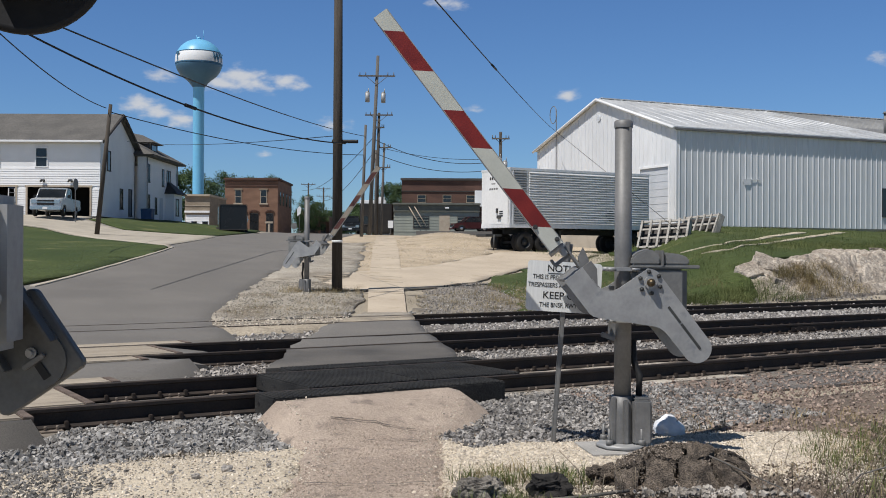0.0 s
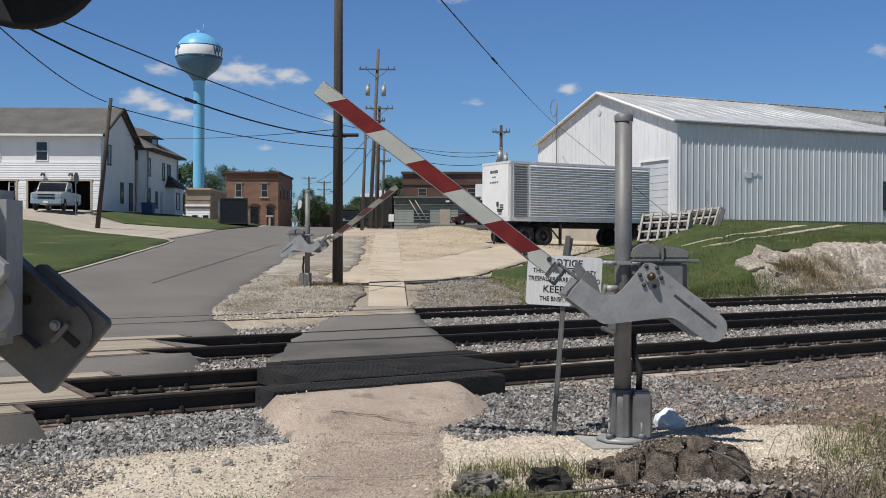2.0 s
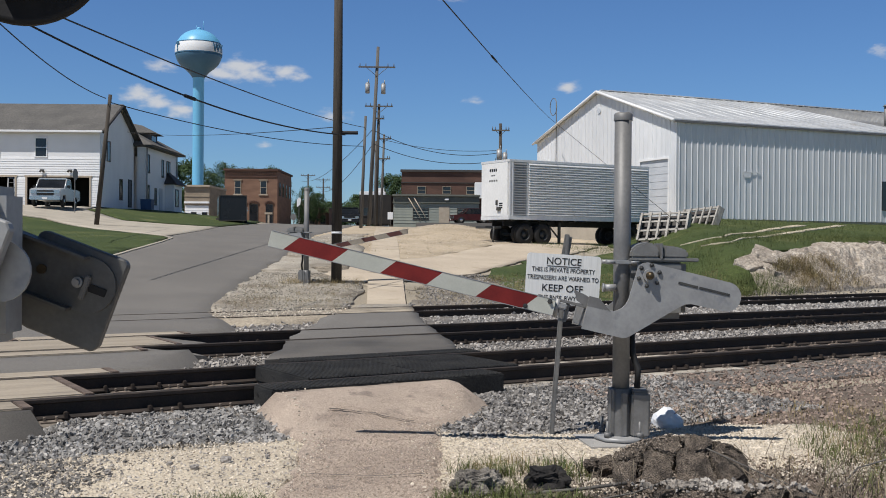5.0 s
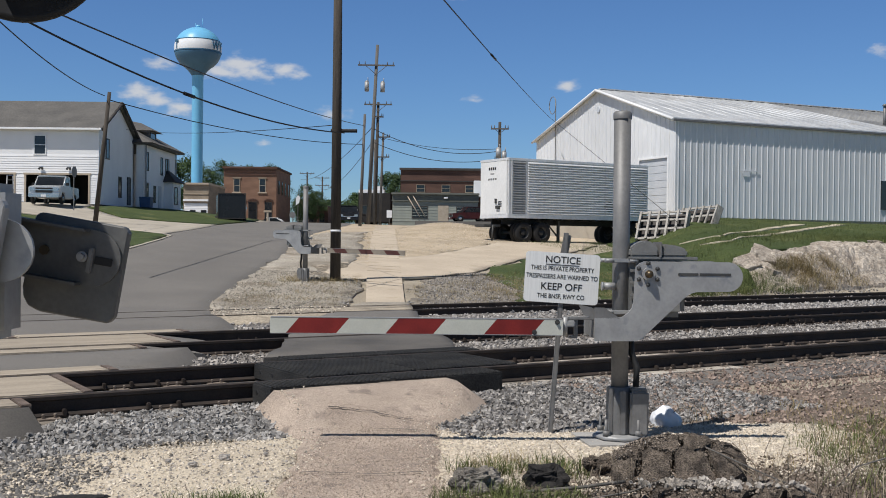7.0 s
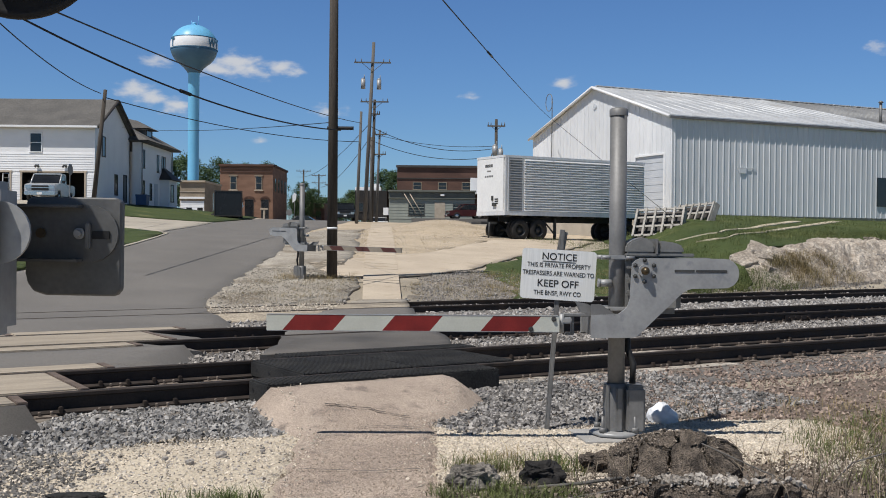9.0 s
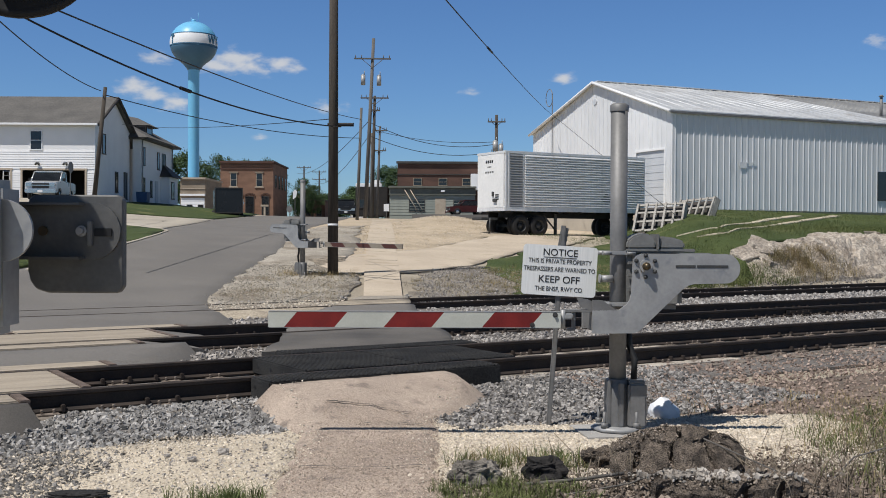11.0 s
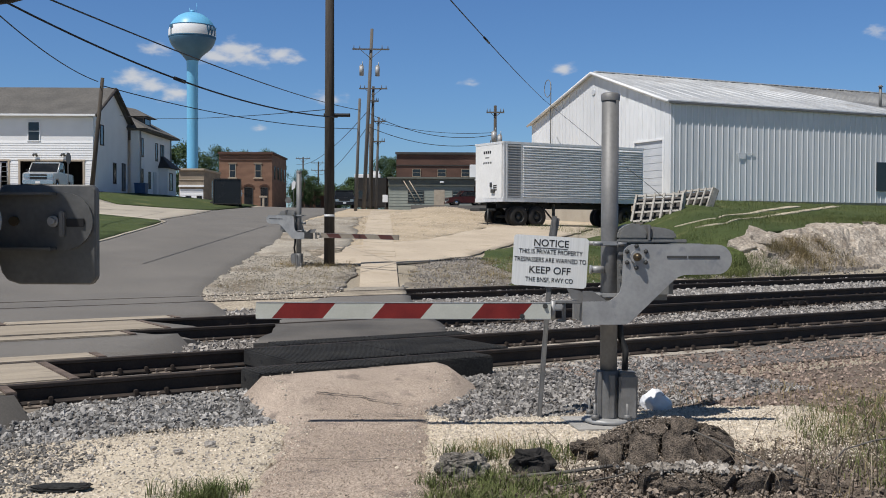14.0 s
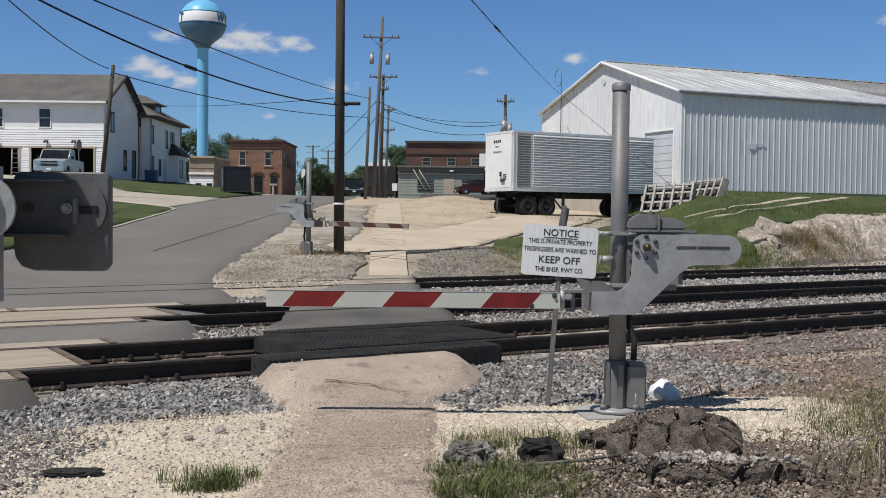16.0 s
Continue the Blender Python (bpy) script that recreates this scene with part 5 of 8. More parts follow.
build_house()
build_tower()
build_brick_hall()
build_annex()
build_storefront()
utility_pole((-2.99, 29.5, 0.55), 11.5, 0.15, POLE_WOOD, label="tall dark wooden utility pole beside the foot crossing", band=1.33)
utility_pole((-19.75, 60, 2.75), 9.95, 0.14, POLE_WOOD, lean=(0.75, 0), label="leaning dark wooden pole on the lawn")
utility_pole((-6.7, 85, 2.9), 11.87, 0.14, lean=(0.32, 0))
utility_pole((-6.54, 100, 3.3), 11.3, 0.12)
utility_pole((-6.77, 95, 3.2), 19.3, 0.19, arms=((0.885, 3.3, 2),), lean=(0.71, 0), cans=((-0.2, 12.35, 0.2), (1.22, 12.3, 0.2)))
utility_pole((-6.74, 104, 3.4), 15.35, 0.18, POLE_WOOD, arms=((0.98, 2.75, 0), (0.88, 1.2, 25)), lean=(0.24, 0))
utility_pole((-6.73, 112, 3.6), 13.2, 0.15, arms=((0.95, 1.5, 0), (0.73, 1.5, 0)), lean=(0.3, 0))
utility_pole((5.0, 95, 3.5), 12.5, 0.18, POLE_WOOD, arms=((0.93, 1.6, 0), (0.62, 0.9, 0)), cans=((-0.1, 6.2, 0.25), (0.4, 5.9, 0.22)))
utility_pole((-28.4, 220, 5.0), 16.0, 0.2, POLE_WOOD, arms=((0.97, 3.0, 0),))
utility_pole((-25.8, 225, 5.0), 15.4, 0.2, POLE_WOOD, arms=((0.97, 3.0, 0), (0.82, 3.0, 0)))
utility_pole((-25.0, 240, 5.0), 14.4, 0.2, POLE_WOOD, arms=((0.95, 2.4, 0),))
# ---- road, paths, lawns ----
def clip_n(poly, lo, hi):
    """The part of an outline between two lines along the tracks."""
    def cut(pts, keep):
        out = []
        for p, q in zip(pts, pts[1:] + pts[:1]):
            a, b = keep(p), keep(q)
            if a >= 0:
                out.append(p)
            if (a >= 0) != (b >= 0):
                t = a / (a - b)
                out.append((p[0] + (q[0] - p[0]) * t, p[1] + (q[1] - p[1]) * t))
        return out
    across = lambda p: -0.539 * p[0] + 0.842 * p[1]
    return cut(cut(list(poly), lambda p: across(p) - lo), lambda p: hi - across(p))


def deck(x, y):
    """Height of paving: level with the rails on the crossing, then on the ground."""
    n = -0.539 * x + 0.842 * y
    a = ease((n - 7.8) / 1.2) * (1 - ease((n - 17.0) / 2.0))
    b = ease((n - 16.5) / 2.0) * (1 - ease((n - 21.2) / 3.0))
    g = height(x, y) + 0.03
    return max(g, g * (1 - a - b) + 0.235 * a + 0.192 * b) if n < 25 else g


ROAD = [(-5.6, -6), (-5.4, 6.4), (-4.9, 7.2), (-4.2, 7.85), (-3.62, 8.2), (-3.34, 8.6), (-3.22, 9.1), (-3.3, 12.0), (-3.3, 13.8), (-3.75, 18), (-4.3, 20), (-5.1, 22.5), (-5.3, 25.5), (-5.5, 30), (-5.5, 35), (-5.8, 39.5), (-7, 56), (-7.7, 74), (-8.3, 100), (-8.5, 117), (24, 118), (24, 128), (-90, 130), (-90, 120), (-16, 118), (-15.2, 71), (-13.2, 55), (-12.3, 47.2), (-11.5, 44.7), (-10.6, 40), (-10.45, 33.5), (-10.4, 30), (-10.8, 27), (-11.5, 20), (-12, 8), (-12.5, -6)]
for lo, hi in ((-60, 9.07), (11.58, 13.24), (15.77, 400)):
    drape("road", clip_n(ROAD, lo, hi), ASPHALT_DARK if hi < 10 else ASPHALT, "sun-bleached grey asphalt road climbing to the town", "road", 0.0, 5, 0.05, 0.6, deck, 0.3, flare=0.36)
FOOT = [(-1.02, 3.2), (-0.98, 6.6), (-1.05, 8.3), (-1.28, 9.2), (-1.5, 9.75), (-1.35, 10.5), (-0.05, 11.2), (0.22, 10.4), (0.16, 9.7), (-0.08, 9.2), (-0.06, 8.3), (-0.02, 6.6), (0.05, 3.2)]
drape("footpath", clip_n(FOOT, -5, 9.06), WALK_OLD, "worn pinkish concrete footpath ramping up to the rails", "footpath", 0.0, 4, 0.05, 0.2, deck, 0.27, flare=0.36)
MID = [(-2.05, 12.0), (0.25, 12.4), (0.1, 15), (-0.35, 18.5), (-0.6, 21.8), (-0.8, 25.1), (-1.9, 25.0), (-2.15, 21.5), (-2.2, 18), (-2.2, 15.5)]
for lo, hi in ((11.55, 13.72), (13.82, 15.2), (15.33, 19.02), (19.16, 20.53), (20.66, 24)):
    drape("footpath", clip_n(MID, lo, hi), ASPHALT_DARK if lo < 12 else ASPHALT if lo < 19 else SIDING if lo < 20 else VERGE, "patched asphalt footpath between the tracks", "footpath", 0.004, 3, 0.05, 0.3, deck, 0.28 if lo < 19 else 0.1)
def build_pavement():
    """Concrete slabs laid end to end up the slope, each its own piece."""
    g = tagged(new("pavement"), "pale sandy concrete pavement slabs leading uphill", "pavement", kind="structure")
    left = ((24.9, -1.80), (31, -2.22), (38.7, -2.70), (62, -4.07), (87, -5.6))
    right = ((24.9, -0.87), (31, -1.19), (38.7, -1.61), (62, -2.85), (87, -4.2))
    rnd = random.Random(9)
    y = 24.9
    while y < 86:
        y1 = y + 1.55
        bm = bmesh.new()
        lift, rows = rnd.uniform(0.035, 0.055), []
        for k in range(4):
            v = y + 0.006 + (y1 - y - 0.012) * k / 3
            rows.append([(profile(left, v), v), (profile(left, v) * 0.5 + profile(right, v) * 0.5, v), (profile(right, v), v)])
        top = [[bm.verts.new((x, v, height(x, v) + lift)) for x, v in row] for row in rows]
        for p, q in zip(top, top[1:]):
            for i in range(2):
                bm.faces.new((p[i], p[i + 1], q[i + 1], q[i]))
        rim = bmesh.ops.extrude_edge_only(bm, edges=[e for e in bm.edges if e.is_boundary])["geom"]
        for v in rim:
            if isinstance(v, bmesh.types.BMVert):
                v.co.z -= 0.09
        bmesh.ops.recalc_face_normals(bm, faces=bm.faces[:])
        part("slab", bm, SANDY, g)
        y = y1


build_pavement()
drape("lot_apron", [(-4.3, 33.2), (-3.1, 30.4), (-2.2, 30.2), (-0.7, 31.3), (1.2, 34.6), (3.3, 41.0), (5.6, 45.2), (7.5, 51), (7.0, 54), (2.5, 48), (-0.6, 39.5), (-2.4, 36.5)], SANDY, "dusty pale concrete apron in front of the gravel lot", "pavement", 0.03, 4, 0.12, 0.7, None, 0.03)
drape("gravel_lot", [(-5.3, 31), (-3.0, 31.2), (-2.4, 36.3), (-0.5, 39.3), (2.5, 47.8), (9.8, 56.8), (12.0, 58), (5.5, 74), (2, 90), (-4.0, 95), (-8.0, 95), (-7.4, 74), (-6.8, 56), (-5.6, 39.5)], LOT, "tan gravel lot with dry weeds", "gravel", 0.012, 5, 0.2, 0.9)
drape("gravel_verge", [(-5.1, 22.8), (-3.2, 21.9), (-2.2, 24), (-2.2, 30), (-4.3, 33), (-5.4, 31), (-5.3, 26)], VERGE, "pale gravel verge around the far gate", "gravel", 0.02, 4, 0.12, 0.5)
drape("gravel_verge", [(-5.3, 31), (-4.0, 31.2), (-2.9, 34), (-3.3, 42), (-4.4, 60), (-6.6, 60), (-5.8, 40)], VERGE, "pale gravel verge between road and pavement", "gravel", 0.03, 4, 0.2, 0.7)
drape("gravel_verge", [(-0.6, 23.5), (2.2, 25.6), (4.3, 28.5), (3.4, 33), (1.1, 34), (-0.6, 31)], surf("dusty_verge", (0.17, 0.148, 0.118), (0.30, 0.265, 0.215), 0.9, 0.95, bump=0.9, fine=22, grain=0.45, depth=0.02), "grey gravel verge beyond the tracks", "gravel", 0.015, 4, 0.2, 0.5)
drape("lawn", [(-11.0, 27), (-10.6, 30), (-10.6, 33.5), (-10.75, 39.9), (-11.6, 44.6), (-12.5, 47), (-16.4, 53.2), (-23, 60.5), (-40, 64), (-70, 60), (-70, 22), (-12.2, 21)], GRASS_BED, "mown green lawn beside the road", "lawn", 0.05, 5, 0.08, 1.2, None, 0.05)
drape("lawn", [(-20.3, 67), (-15.3, 71.5), (-16, 90), (-19, 112), (-24, 112), (-25.3, 80), (-24.6, 73)], GRASS_BED, "mown green lawn before the white house", "lawn", 0.06, 4, 0.1, 1.5)
drape("driveway", [(-12.4, 47.1), (-16.4, 53.4), (-23, 61), (-40, 64.5), (-48, 68), (-48, 79.6), (-26.4, 79.6), (-24.7, 72.5), (-20.2, 66.5), (-15.2, 71), (-13.2, 55.2)], CONCRETE, "pale concrete driveway in front of the garage", "driveway", 0.055, 4, 0.04, 1.2)
drape("kerb", [(-10.42, 27), (-10.38, 30), (-10.42, 33.5), (-10.57, 40), (-11.42, 44.65), (-12.32, 47.0), (-12.5, 47.05), (-11.55, 44.75), (-10.7, 40.1), (-10.55, 33.5), (-10.52, 30), (-10.6, 27)], CONCRETE, "low worn concrete kerb along the lawn", "kerb", 0.058, 2, 0.02, 0.6, None, 0.08)
BANK = [sn(s, n) for s, n in ((24.8, 21.9), (25.8, 22.4), (26.8, 23.6), (29, 24.0), (33, 25.2), (60, 25.4), (90, 25.4), (90, 39.8), (60, 40.3), (40.3, 40.3), (35.6, 40.3), (33.2, 36.8), (29.0, 33.5), (24, 29.5), (21, 27.5), (22, 24))]
drape("grass_bank", [(p.x, p.y) for p in BANK], GRASS_BED, "green grass bank rising from the tracks to the shed", "grass bank", 0.04, 6, 0.25, 0.9)
drape("grass_strip", [(2.3, 26.5), (5.5, 29.0), (9.5, 33.5), (12, 42), (10, 46), (7.6, 44.8), (3.4, 40.5), (1.3, 34.3), (1.8, 31)], GRASS_BED, "thin weedy grass strip between tracks and lot", "grass", 0.03, 5, 0.35, 0.7)
for mid in (((9.7, 43.3), (10.9, 41.3), (13.1, 44.5), (14.9, 48.2), (18.5, 54.7)), ((9.9, 40.6), (10.6, 38.9), (12.8, 41.9), (17.8, 50.9), (21.7, 57.7))):
    pts = [(x - k, y + 0.6 * k) for x, y, k in ((*p, 0.03 + 0.045 * i) for i, p in enumerate(mid))]
    pts += [(x + k, y - 0.6 * k) for x, y, k in reversed([(*p, 0.03 + 0.045 * i) for i, p in enumerate(mid)])]
    drape("wheel_track", pts, PALE, "bare pale wheel rut worn through the grass", "wheel rut", 0.075, 3, 0.06, 0.5)
drape("gravel_fill", [tuple(sn(a, n).xy) for a, n in ((5.6, 18.3), (10.5, 18.3), (11.1, 19.8), (11.3, 21.6), (5.6, 21.6))], SIDING, "trodden sandy gravel filling the sidings between road and path", "gravel", 0.0, 5, 0.1, 0.35,
      lambda x, y: max(height(x, y), height(x, y) + (0.182 - height(x, y)) * ease((-0.539 * x + 0.842 * y - 18.3) / 0.7) * ease((21.6 + 0.539 * x - 0.842 * y) / 0.8)))
drape("forecourt", [(-3.2, 119.5), (11, 119.5), (11, 131), (-3.2, 131)], ASPHALT, "worn asphalt forecourt of the storefront", "forecourt", 0.0, 3, 0.0, 2.0, lambda x, y: 4.05, 2.0)
drape("ballast_bed", [tuple(sn(s, n).xy) for s, n in ((-60, 8.35), (-20, 8.3), (-6, 8.3), (-2, 8.5), (1.6, 8.35), (3.4, 8.3), (4.2, 8.3), (5.6, 8.5), (7.5, 8.4), (12, 8.4), (30, 8.0), (130, 8.0), (130, 21.6), (-60, 21.6))], BALLAST_BED, "dark ballast bed under the tracks", "ballast", 0.0, 6, 0.06, 1.0)
for s0, n0, n1, s1 in ((6.55, 9.2, 9.5, 10.5), (7.2, 9.66, 9.98, 10.5), (7.2, 10.7, 10.98, 11.0)):
    drape("rail_dust", [tuple(sn(a, n).xy) for a, n in ((s0, n0), ((s0 + s1) / 2, n0 + 0.03), (s1, n0 + 0.08), (s1, n1), (s0, n1))], DUST, "pale limestone dust lying along the rail foot", "dust", 0.016, 4, 0.05, 0.16)
drape("dirt_shoulder", [(0.0, 2.5), (0.02, 6.9), (0.5, 7.35), (1.2, 7.8), (1.9, 7.7), (2.8, 8.0), (3.6, 8.9), (3.45, 9.45), (2.4, 9.45), (1.25, 9.0), (0.5, 8.9), (0.1, 9.2), (0.5, 10.0), (3, 11.2), (9, 15), (24, 24), (40, 30), (40, 16), (14, 5), (8, 2.5)], DIRT, "brown dirt shoulder with old ballast and dry weeds", "dirt", 0.0, 6, 0.08, 0.6)
drape("pale_gravel", [(-0.1, 9.05), (0.6, 9.0), (1.22, 9.05), (2.4, 9.55), (3.4, 9.6), (3.75, 8.95), (2.95, 7.85), (1.9, 7.5), (1.2, 7.6), (0.6, 7.3), (0.0, 7.2)], PALE, "fresh pale limestone gravel around the gate base", "gravel", 0.005, 4, 0.05, 0.25)
drape("pale_gravel", [(-1.05, 8.4), (-1.2, 8.75), (-1.8, 8.3), (-2.7, 7.9), (-3.6, 7.5), (-4.3, 7.0), (-4.5, 3.0), (-1.0, 3.0), (-1.0, 6.6)], PALE, "fresh pale limestone gravel beside the footpath", "gravel", 0.005, 4, 0.06, 0.25)


# ---- loose stones and grass ----
def inside(x, y, poly):
    c = False
    for (x0, y0), (x1, y1) in zip(poly, poly[1:] + poly[:1]):
        if (y0 > y) != (y1 > y) and x < (x1 - x0) * (y - y0) / (y1 - y0) + x0:
            c = not c
    return c


CUBE = np.array([(a, b, c) for a in (-1, 1) for b in (-1, 1) for c in (-1, 1)], float)
CUBE_F = ((0, 1, 3, 2), (4, 6, 7, 5), (0, 4, 5, 1), (2, 3, 7, 6), (0, 2, 6, 4), (1, 5, 7, 3))


def stones(name, spots, lo, hi, material, label, seed, sink=0.25):
    """Many angular stones in one mesh."""
    rng = np.random.default_rng(seed)
    k = len(spots)
    size = lo + (hi - lo) * rng.random(k) ** 1.8
    base = CUBE[None] * (0.45 + 0.35 * rng.random((k, 8, 1))) * (0.6 + 0.55 * rng.random((k, 1, 3))) + rng.normal(0, 0.16, (k, 8, 3))
    q = rng.normal(size=(k, 4))
    q /= np.linalg.norm(q, axis=1)[:, None]
    w, x, y, z = q.T
    R = np.stack([1 - 2 * (y * y + z * z), 2 * (x * y - z * w), 2 * (x * z + y * w), 2 * (x * y + z * w), 1 - 2 * (x * x + z * z), 2 * (y * z - x * w), 2 * (x * z - y * w), 2 * (y * z + x * w), 1 - 2 * (x * x + y * y)], 1).reshape(k, 3, 3)
    pts = np.einsum("kij,kvj->kvi", R, base) * size[:, None, None] * 0.5
    pts += np.array(spots)[:, None, :]
    pts[:, :, 2] += (size * (0.5 - sink))[:, None] * 0.6
    me = bpy.data.meshes.new(name)
    faces = (np.array(CUBE_F)[None] + 8 * np.arange(k)[:, None, None]).reshape(-1, 4)
    me.from_pydata(pts.reshape(-1, 3).tolist(), [], faces.tolist())
    me.materials.append(material)
    return tagged(new(name, me), label, "stones", kind="stuff")


PALE_L = [(-1.05, 8.4), (-1.2, 8.8), (-1.8, 8.45), (-2.7, 8.1), (-3.6, 7.7), (-4.4, 7.2), (-4.4, 4.6), (-1.0, 4.6), (-1.0, 6.6)]
PALE_R = [(-0.1, 9.05), (0.6, 9.05), (1.22, 9.1), (2.4, 9.55), (3.4, 9.6), (3.6, 9.0), (2.8, 8.2), (1.9, 7.9), (1.3, 8.0), (0.6, 7.6), (0.0, 7.4)]
PATHS = [FOOT, MID, ROAD]
RNG = random.Random(11)


def spread(count, s0, s1, n0, n1, power=1.0, keep=None, lift=0.0):
    out = []
    while len(out) < count:
        s, n = s0 + (s1 - s0) * RNG.random() ** power, RNG.uniform(n0, n1)
        p = sn(s, n)
        if any(inside(p.x, p.y, q) for q in PATHS) or (keep and not keep(p.x, p.y, s, n)):
            count -= 0.25
            continue
        out.append((p.x, p.y, height(p.x, p.y) + lift))
    return out


def off_rail(x, y, s, n):
    return all(abs(abs(n - t) - 0.7525) > 0.09 for t in TRACKS)


def ragged(x, y, s, n):
    return n > 8.1 + 0.35 * noise.noise((s * 1.3, 0, 3))


stones("grey_ballast", spread(13000, -6, 4.2, 7.4, 9.46, keep=ragged), 0.018, 0.06, surf("blue_grey_stone", (0.195, 0.188, 0.178), (0.36, 0.343, 0.32), 6, 0.9, bump=0.4, fine=60, grain=0.25, island=0.6), "blue-grey crushed ballast stones beside the rail", 1)
stones("dark_ballast", spread(13000, 4.9, 9.0, 6.9, 9.4, keep=lambda x, y, s, n: n > 7.3 - 0.25 * (s - 5) + 0.3 * noise.noise((s * 1.5, 0, 7))), 0.018, 0.06, surf("dark_grey_stone", (0.135, 0.128, 0.122), (0.33, 0.31, 0.285), 6, 0.9, bump=0.4, fine=60, grain=0.25, island=0.7), "mixed grey ballast stones beside the rail", 2)
stones("brown_ballast", spread(21000, 7.4, 34, 5.4, 9.4, 1.5, lambda x, y, s, n: not inside(x, y, PALE_R)), 0.014, 0.056, STONE_BROWN, "brownish old ballast stones along the track", 3)
stones("ballast", spread(9000, -3, 34, 11.2, 13.65, 1.2, off_rail), 0.035, 0.085, STONE_MIX, "grey ballast stones between the tracks", 4)
stones("ballast", spread(6500, 0, 44, 15.3, 19.0, 1.1, off_rail), 0.04, 0.1, surf("light_ballast", (0.30, 0.28, 0.255), (0.43, 0.40, 0.365), 6, 0.9, bump=0.4, fine=60, grain=0.2, island=0.4), "light grey ballast stones between the tracks", 5)
stones("ballast", spread(7000, -3, 34, 9.7, 15.2, 1.0, lambda x, y, s, n: any(abs(n - t) < 0.68 for t in TRACKS), -0.02), 0.03, 0.07, STONE_BROWN, "rusty ballast stones between the ties", 6)
stones("ballast", spread(2500, 2, 44, 20.4, 22.2, 1.0), 0.04, 0.1, STONE_MIX, "grey ballast stones beyond the tracks", 7)
def spread_in(poly, count, grow=0.0):
    xs, ys = [p[0] for p in poly], [p[1] for p in poly]
    out = []
    while len(out) < count:
        x, y = RNG.uniform(min(xs), max(xs)), RNG.uniform(min(ys), max(ys))
        if inside(x + RNG.gauss(0, grow), y + RNG.gauss(0, grow), poly) and not inside(x, y, FOOT):
            out.append((x, y, height(x, y)))
    return out


stones("pale_stones", spread_in(PALE_L, 24000, 0.12), 0.009, 0.03, STONE_PALE, "small pale limestone chippings beside the footpath", 8)
stones("pale_stones", spread_in(PALE_R, 17000, 0.1), 0.01, 0.031, STONE_PALE, "small pale limestone chippings round the gate base", 9)
stones("dark_stones", spread_in([(-4.6, 7.9), (-3.0, 7.9), (-2.3, 7.3), (-2.3, 6.4), (-2.6, 5.8), (-4.6, 5.2)], 12500, 0.3), 0.014, 0.042, surf("dark_chip", (0.10, 0.095, 0.088), (0.24, 0.225, 0.205), 6, 0.9, bump=0.4, island=0.5), "scattered grey stones over the pale gravel", 10)
stones("mixed_stones", spread_in(PALE_L, 3600, 0.3), 0.01, 0.034, STONE_MIX, "grey and dark chips mixed into the pale gravel", 16)
stones("grit", [(x, y, deck(x, y)) for x, y, z in [(RNG.uniform(-1.0, 0.0), RNG.uniform(5, 9.5), 0) for _ in range(13000)]], 0.005, 0.014, GRIT, "loose grit on the footpath", 12)
stones("verge_stones", [(x, y, height(x, y) + 0.02) for x, y, z in spread_in([(-5.1, 23), (-3.2, 22.2), (-2.2, 24), (-2.2, 30), (-4.3, 33), (-5.4, 31)], 5200, 0.15)], 0.014, 0.05, surf("verge_stone", (0.26, 0.235, 0.195), (0.43, 0.39, 0.325), 6, 0.9, bump=0.4, island=0.45), "pale stones on the verge round the far gate", 13)
stones("siding_stones", [(p.x, p.y, 0.185) for p in (sn(RNG.uniform(5.8, 10.8), RNG.uniform(19.0, 20.9)) for _ in range(1600)) if not inside(p.x, p.y, ROAD) and not inside(p.x, p.y, MID)], 0.015, 0.05, STONE_PALE, "pale stones trodden into the siding", 17)
stones("verge_stones", [(x, y, height(x, y) + 0.02) for x, y, z in spread_in([(-0.6, 23.5), (2.2, 25.6), (4.3, 28.5), (3.4, 33), (1.1, 34), (-0.6, 31)], 4600, 0.2)], 0.018, 0.06, STONE_MIX, "grey stones on the verge beyond the tracks", 14)

edge_spots = []
for p, q in list(zip(FOOT[:5], FOOT[1:6])) + list(zip(FOOT[7:12], FOOT[8:13])):
    for _ in range(int(130 * math.hypot(q[0] - p[0], q[1] - p[1]))):
        t = RNG.random()
        x, y = p[0] + (q[0] - p[0]) * t + RNG.gauss(0, 0.11), p[1] + (q[1] - p[1]) * t + RNG.gauss(0, 0.03)
        edge_spots.append((x, y, deck(x, y) if inside(x, y, FOOT) else height(x, y) + 0.01))
stones("edge_stones", edge_spots, 0.006, 0.024, STONE_PALE, "pale chippings strewn over the path edges", 23)
crumbs = []
for p, q in zip(ROAD[2:6], ROAD[3:7]):
    L = math.hypot(q[0] - p[0], q[1] - p[1])
    for _ in range(int(420 * L)):
        t, u = RNG.random(), RNG.uniform(-0.1, 1.3)
        x, y = p[0] + (q[0] - p[0]) * t, p[1] + (q[1] - p[1]) * t
        if -0.539 * x + 0.842 * y > 8.85:
            continue
        crumbs.append((x + (q[1] - p[1]) / L * u * 0.36, y - (q[0] - p[0]) / L * u * 0.36, deck(x, y) - 0.3 * max(0, u) if u < 0.75 else 0.0))
stones("asphalt_crumbs", crumbs, 0.015, 0.055, surf("crumb", (0.05, 0.046, 0.042), (0.12, 0.11, 0.10), 5, 0.95, bump=0.4, island=0.5), "dark broken asphalt crumbs along the road edge", 24)
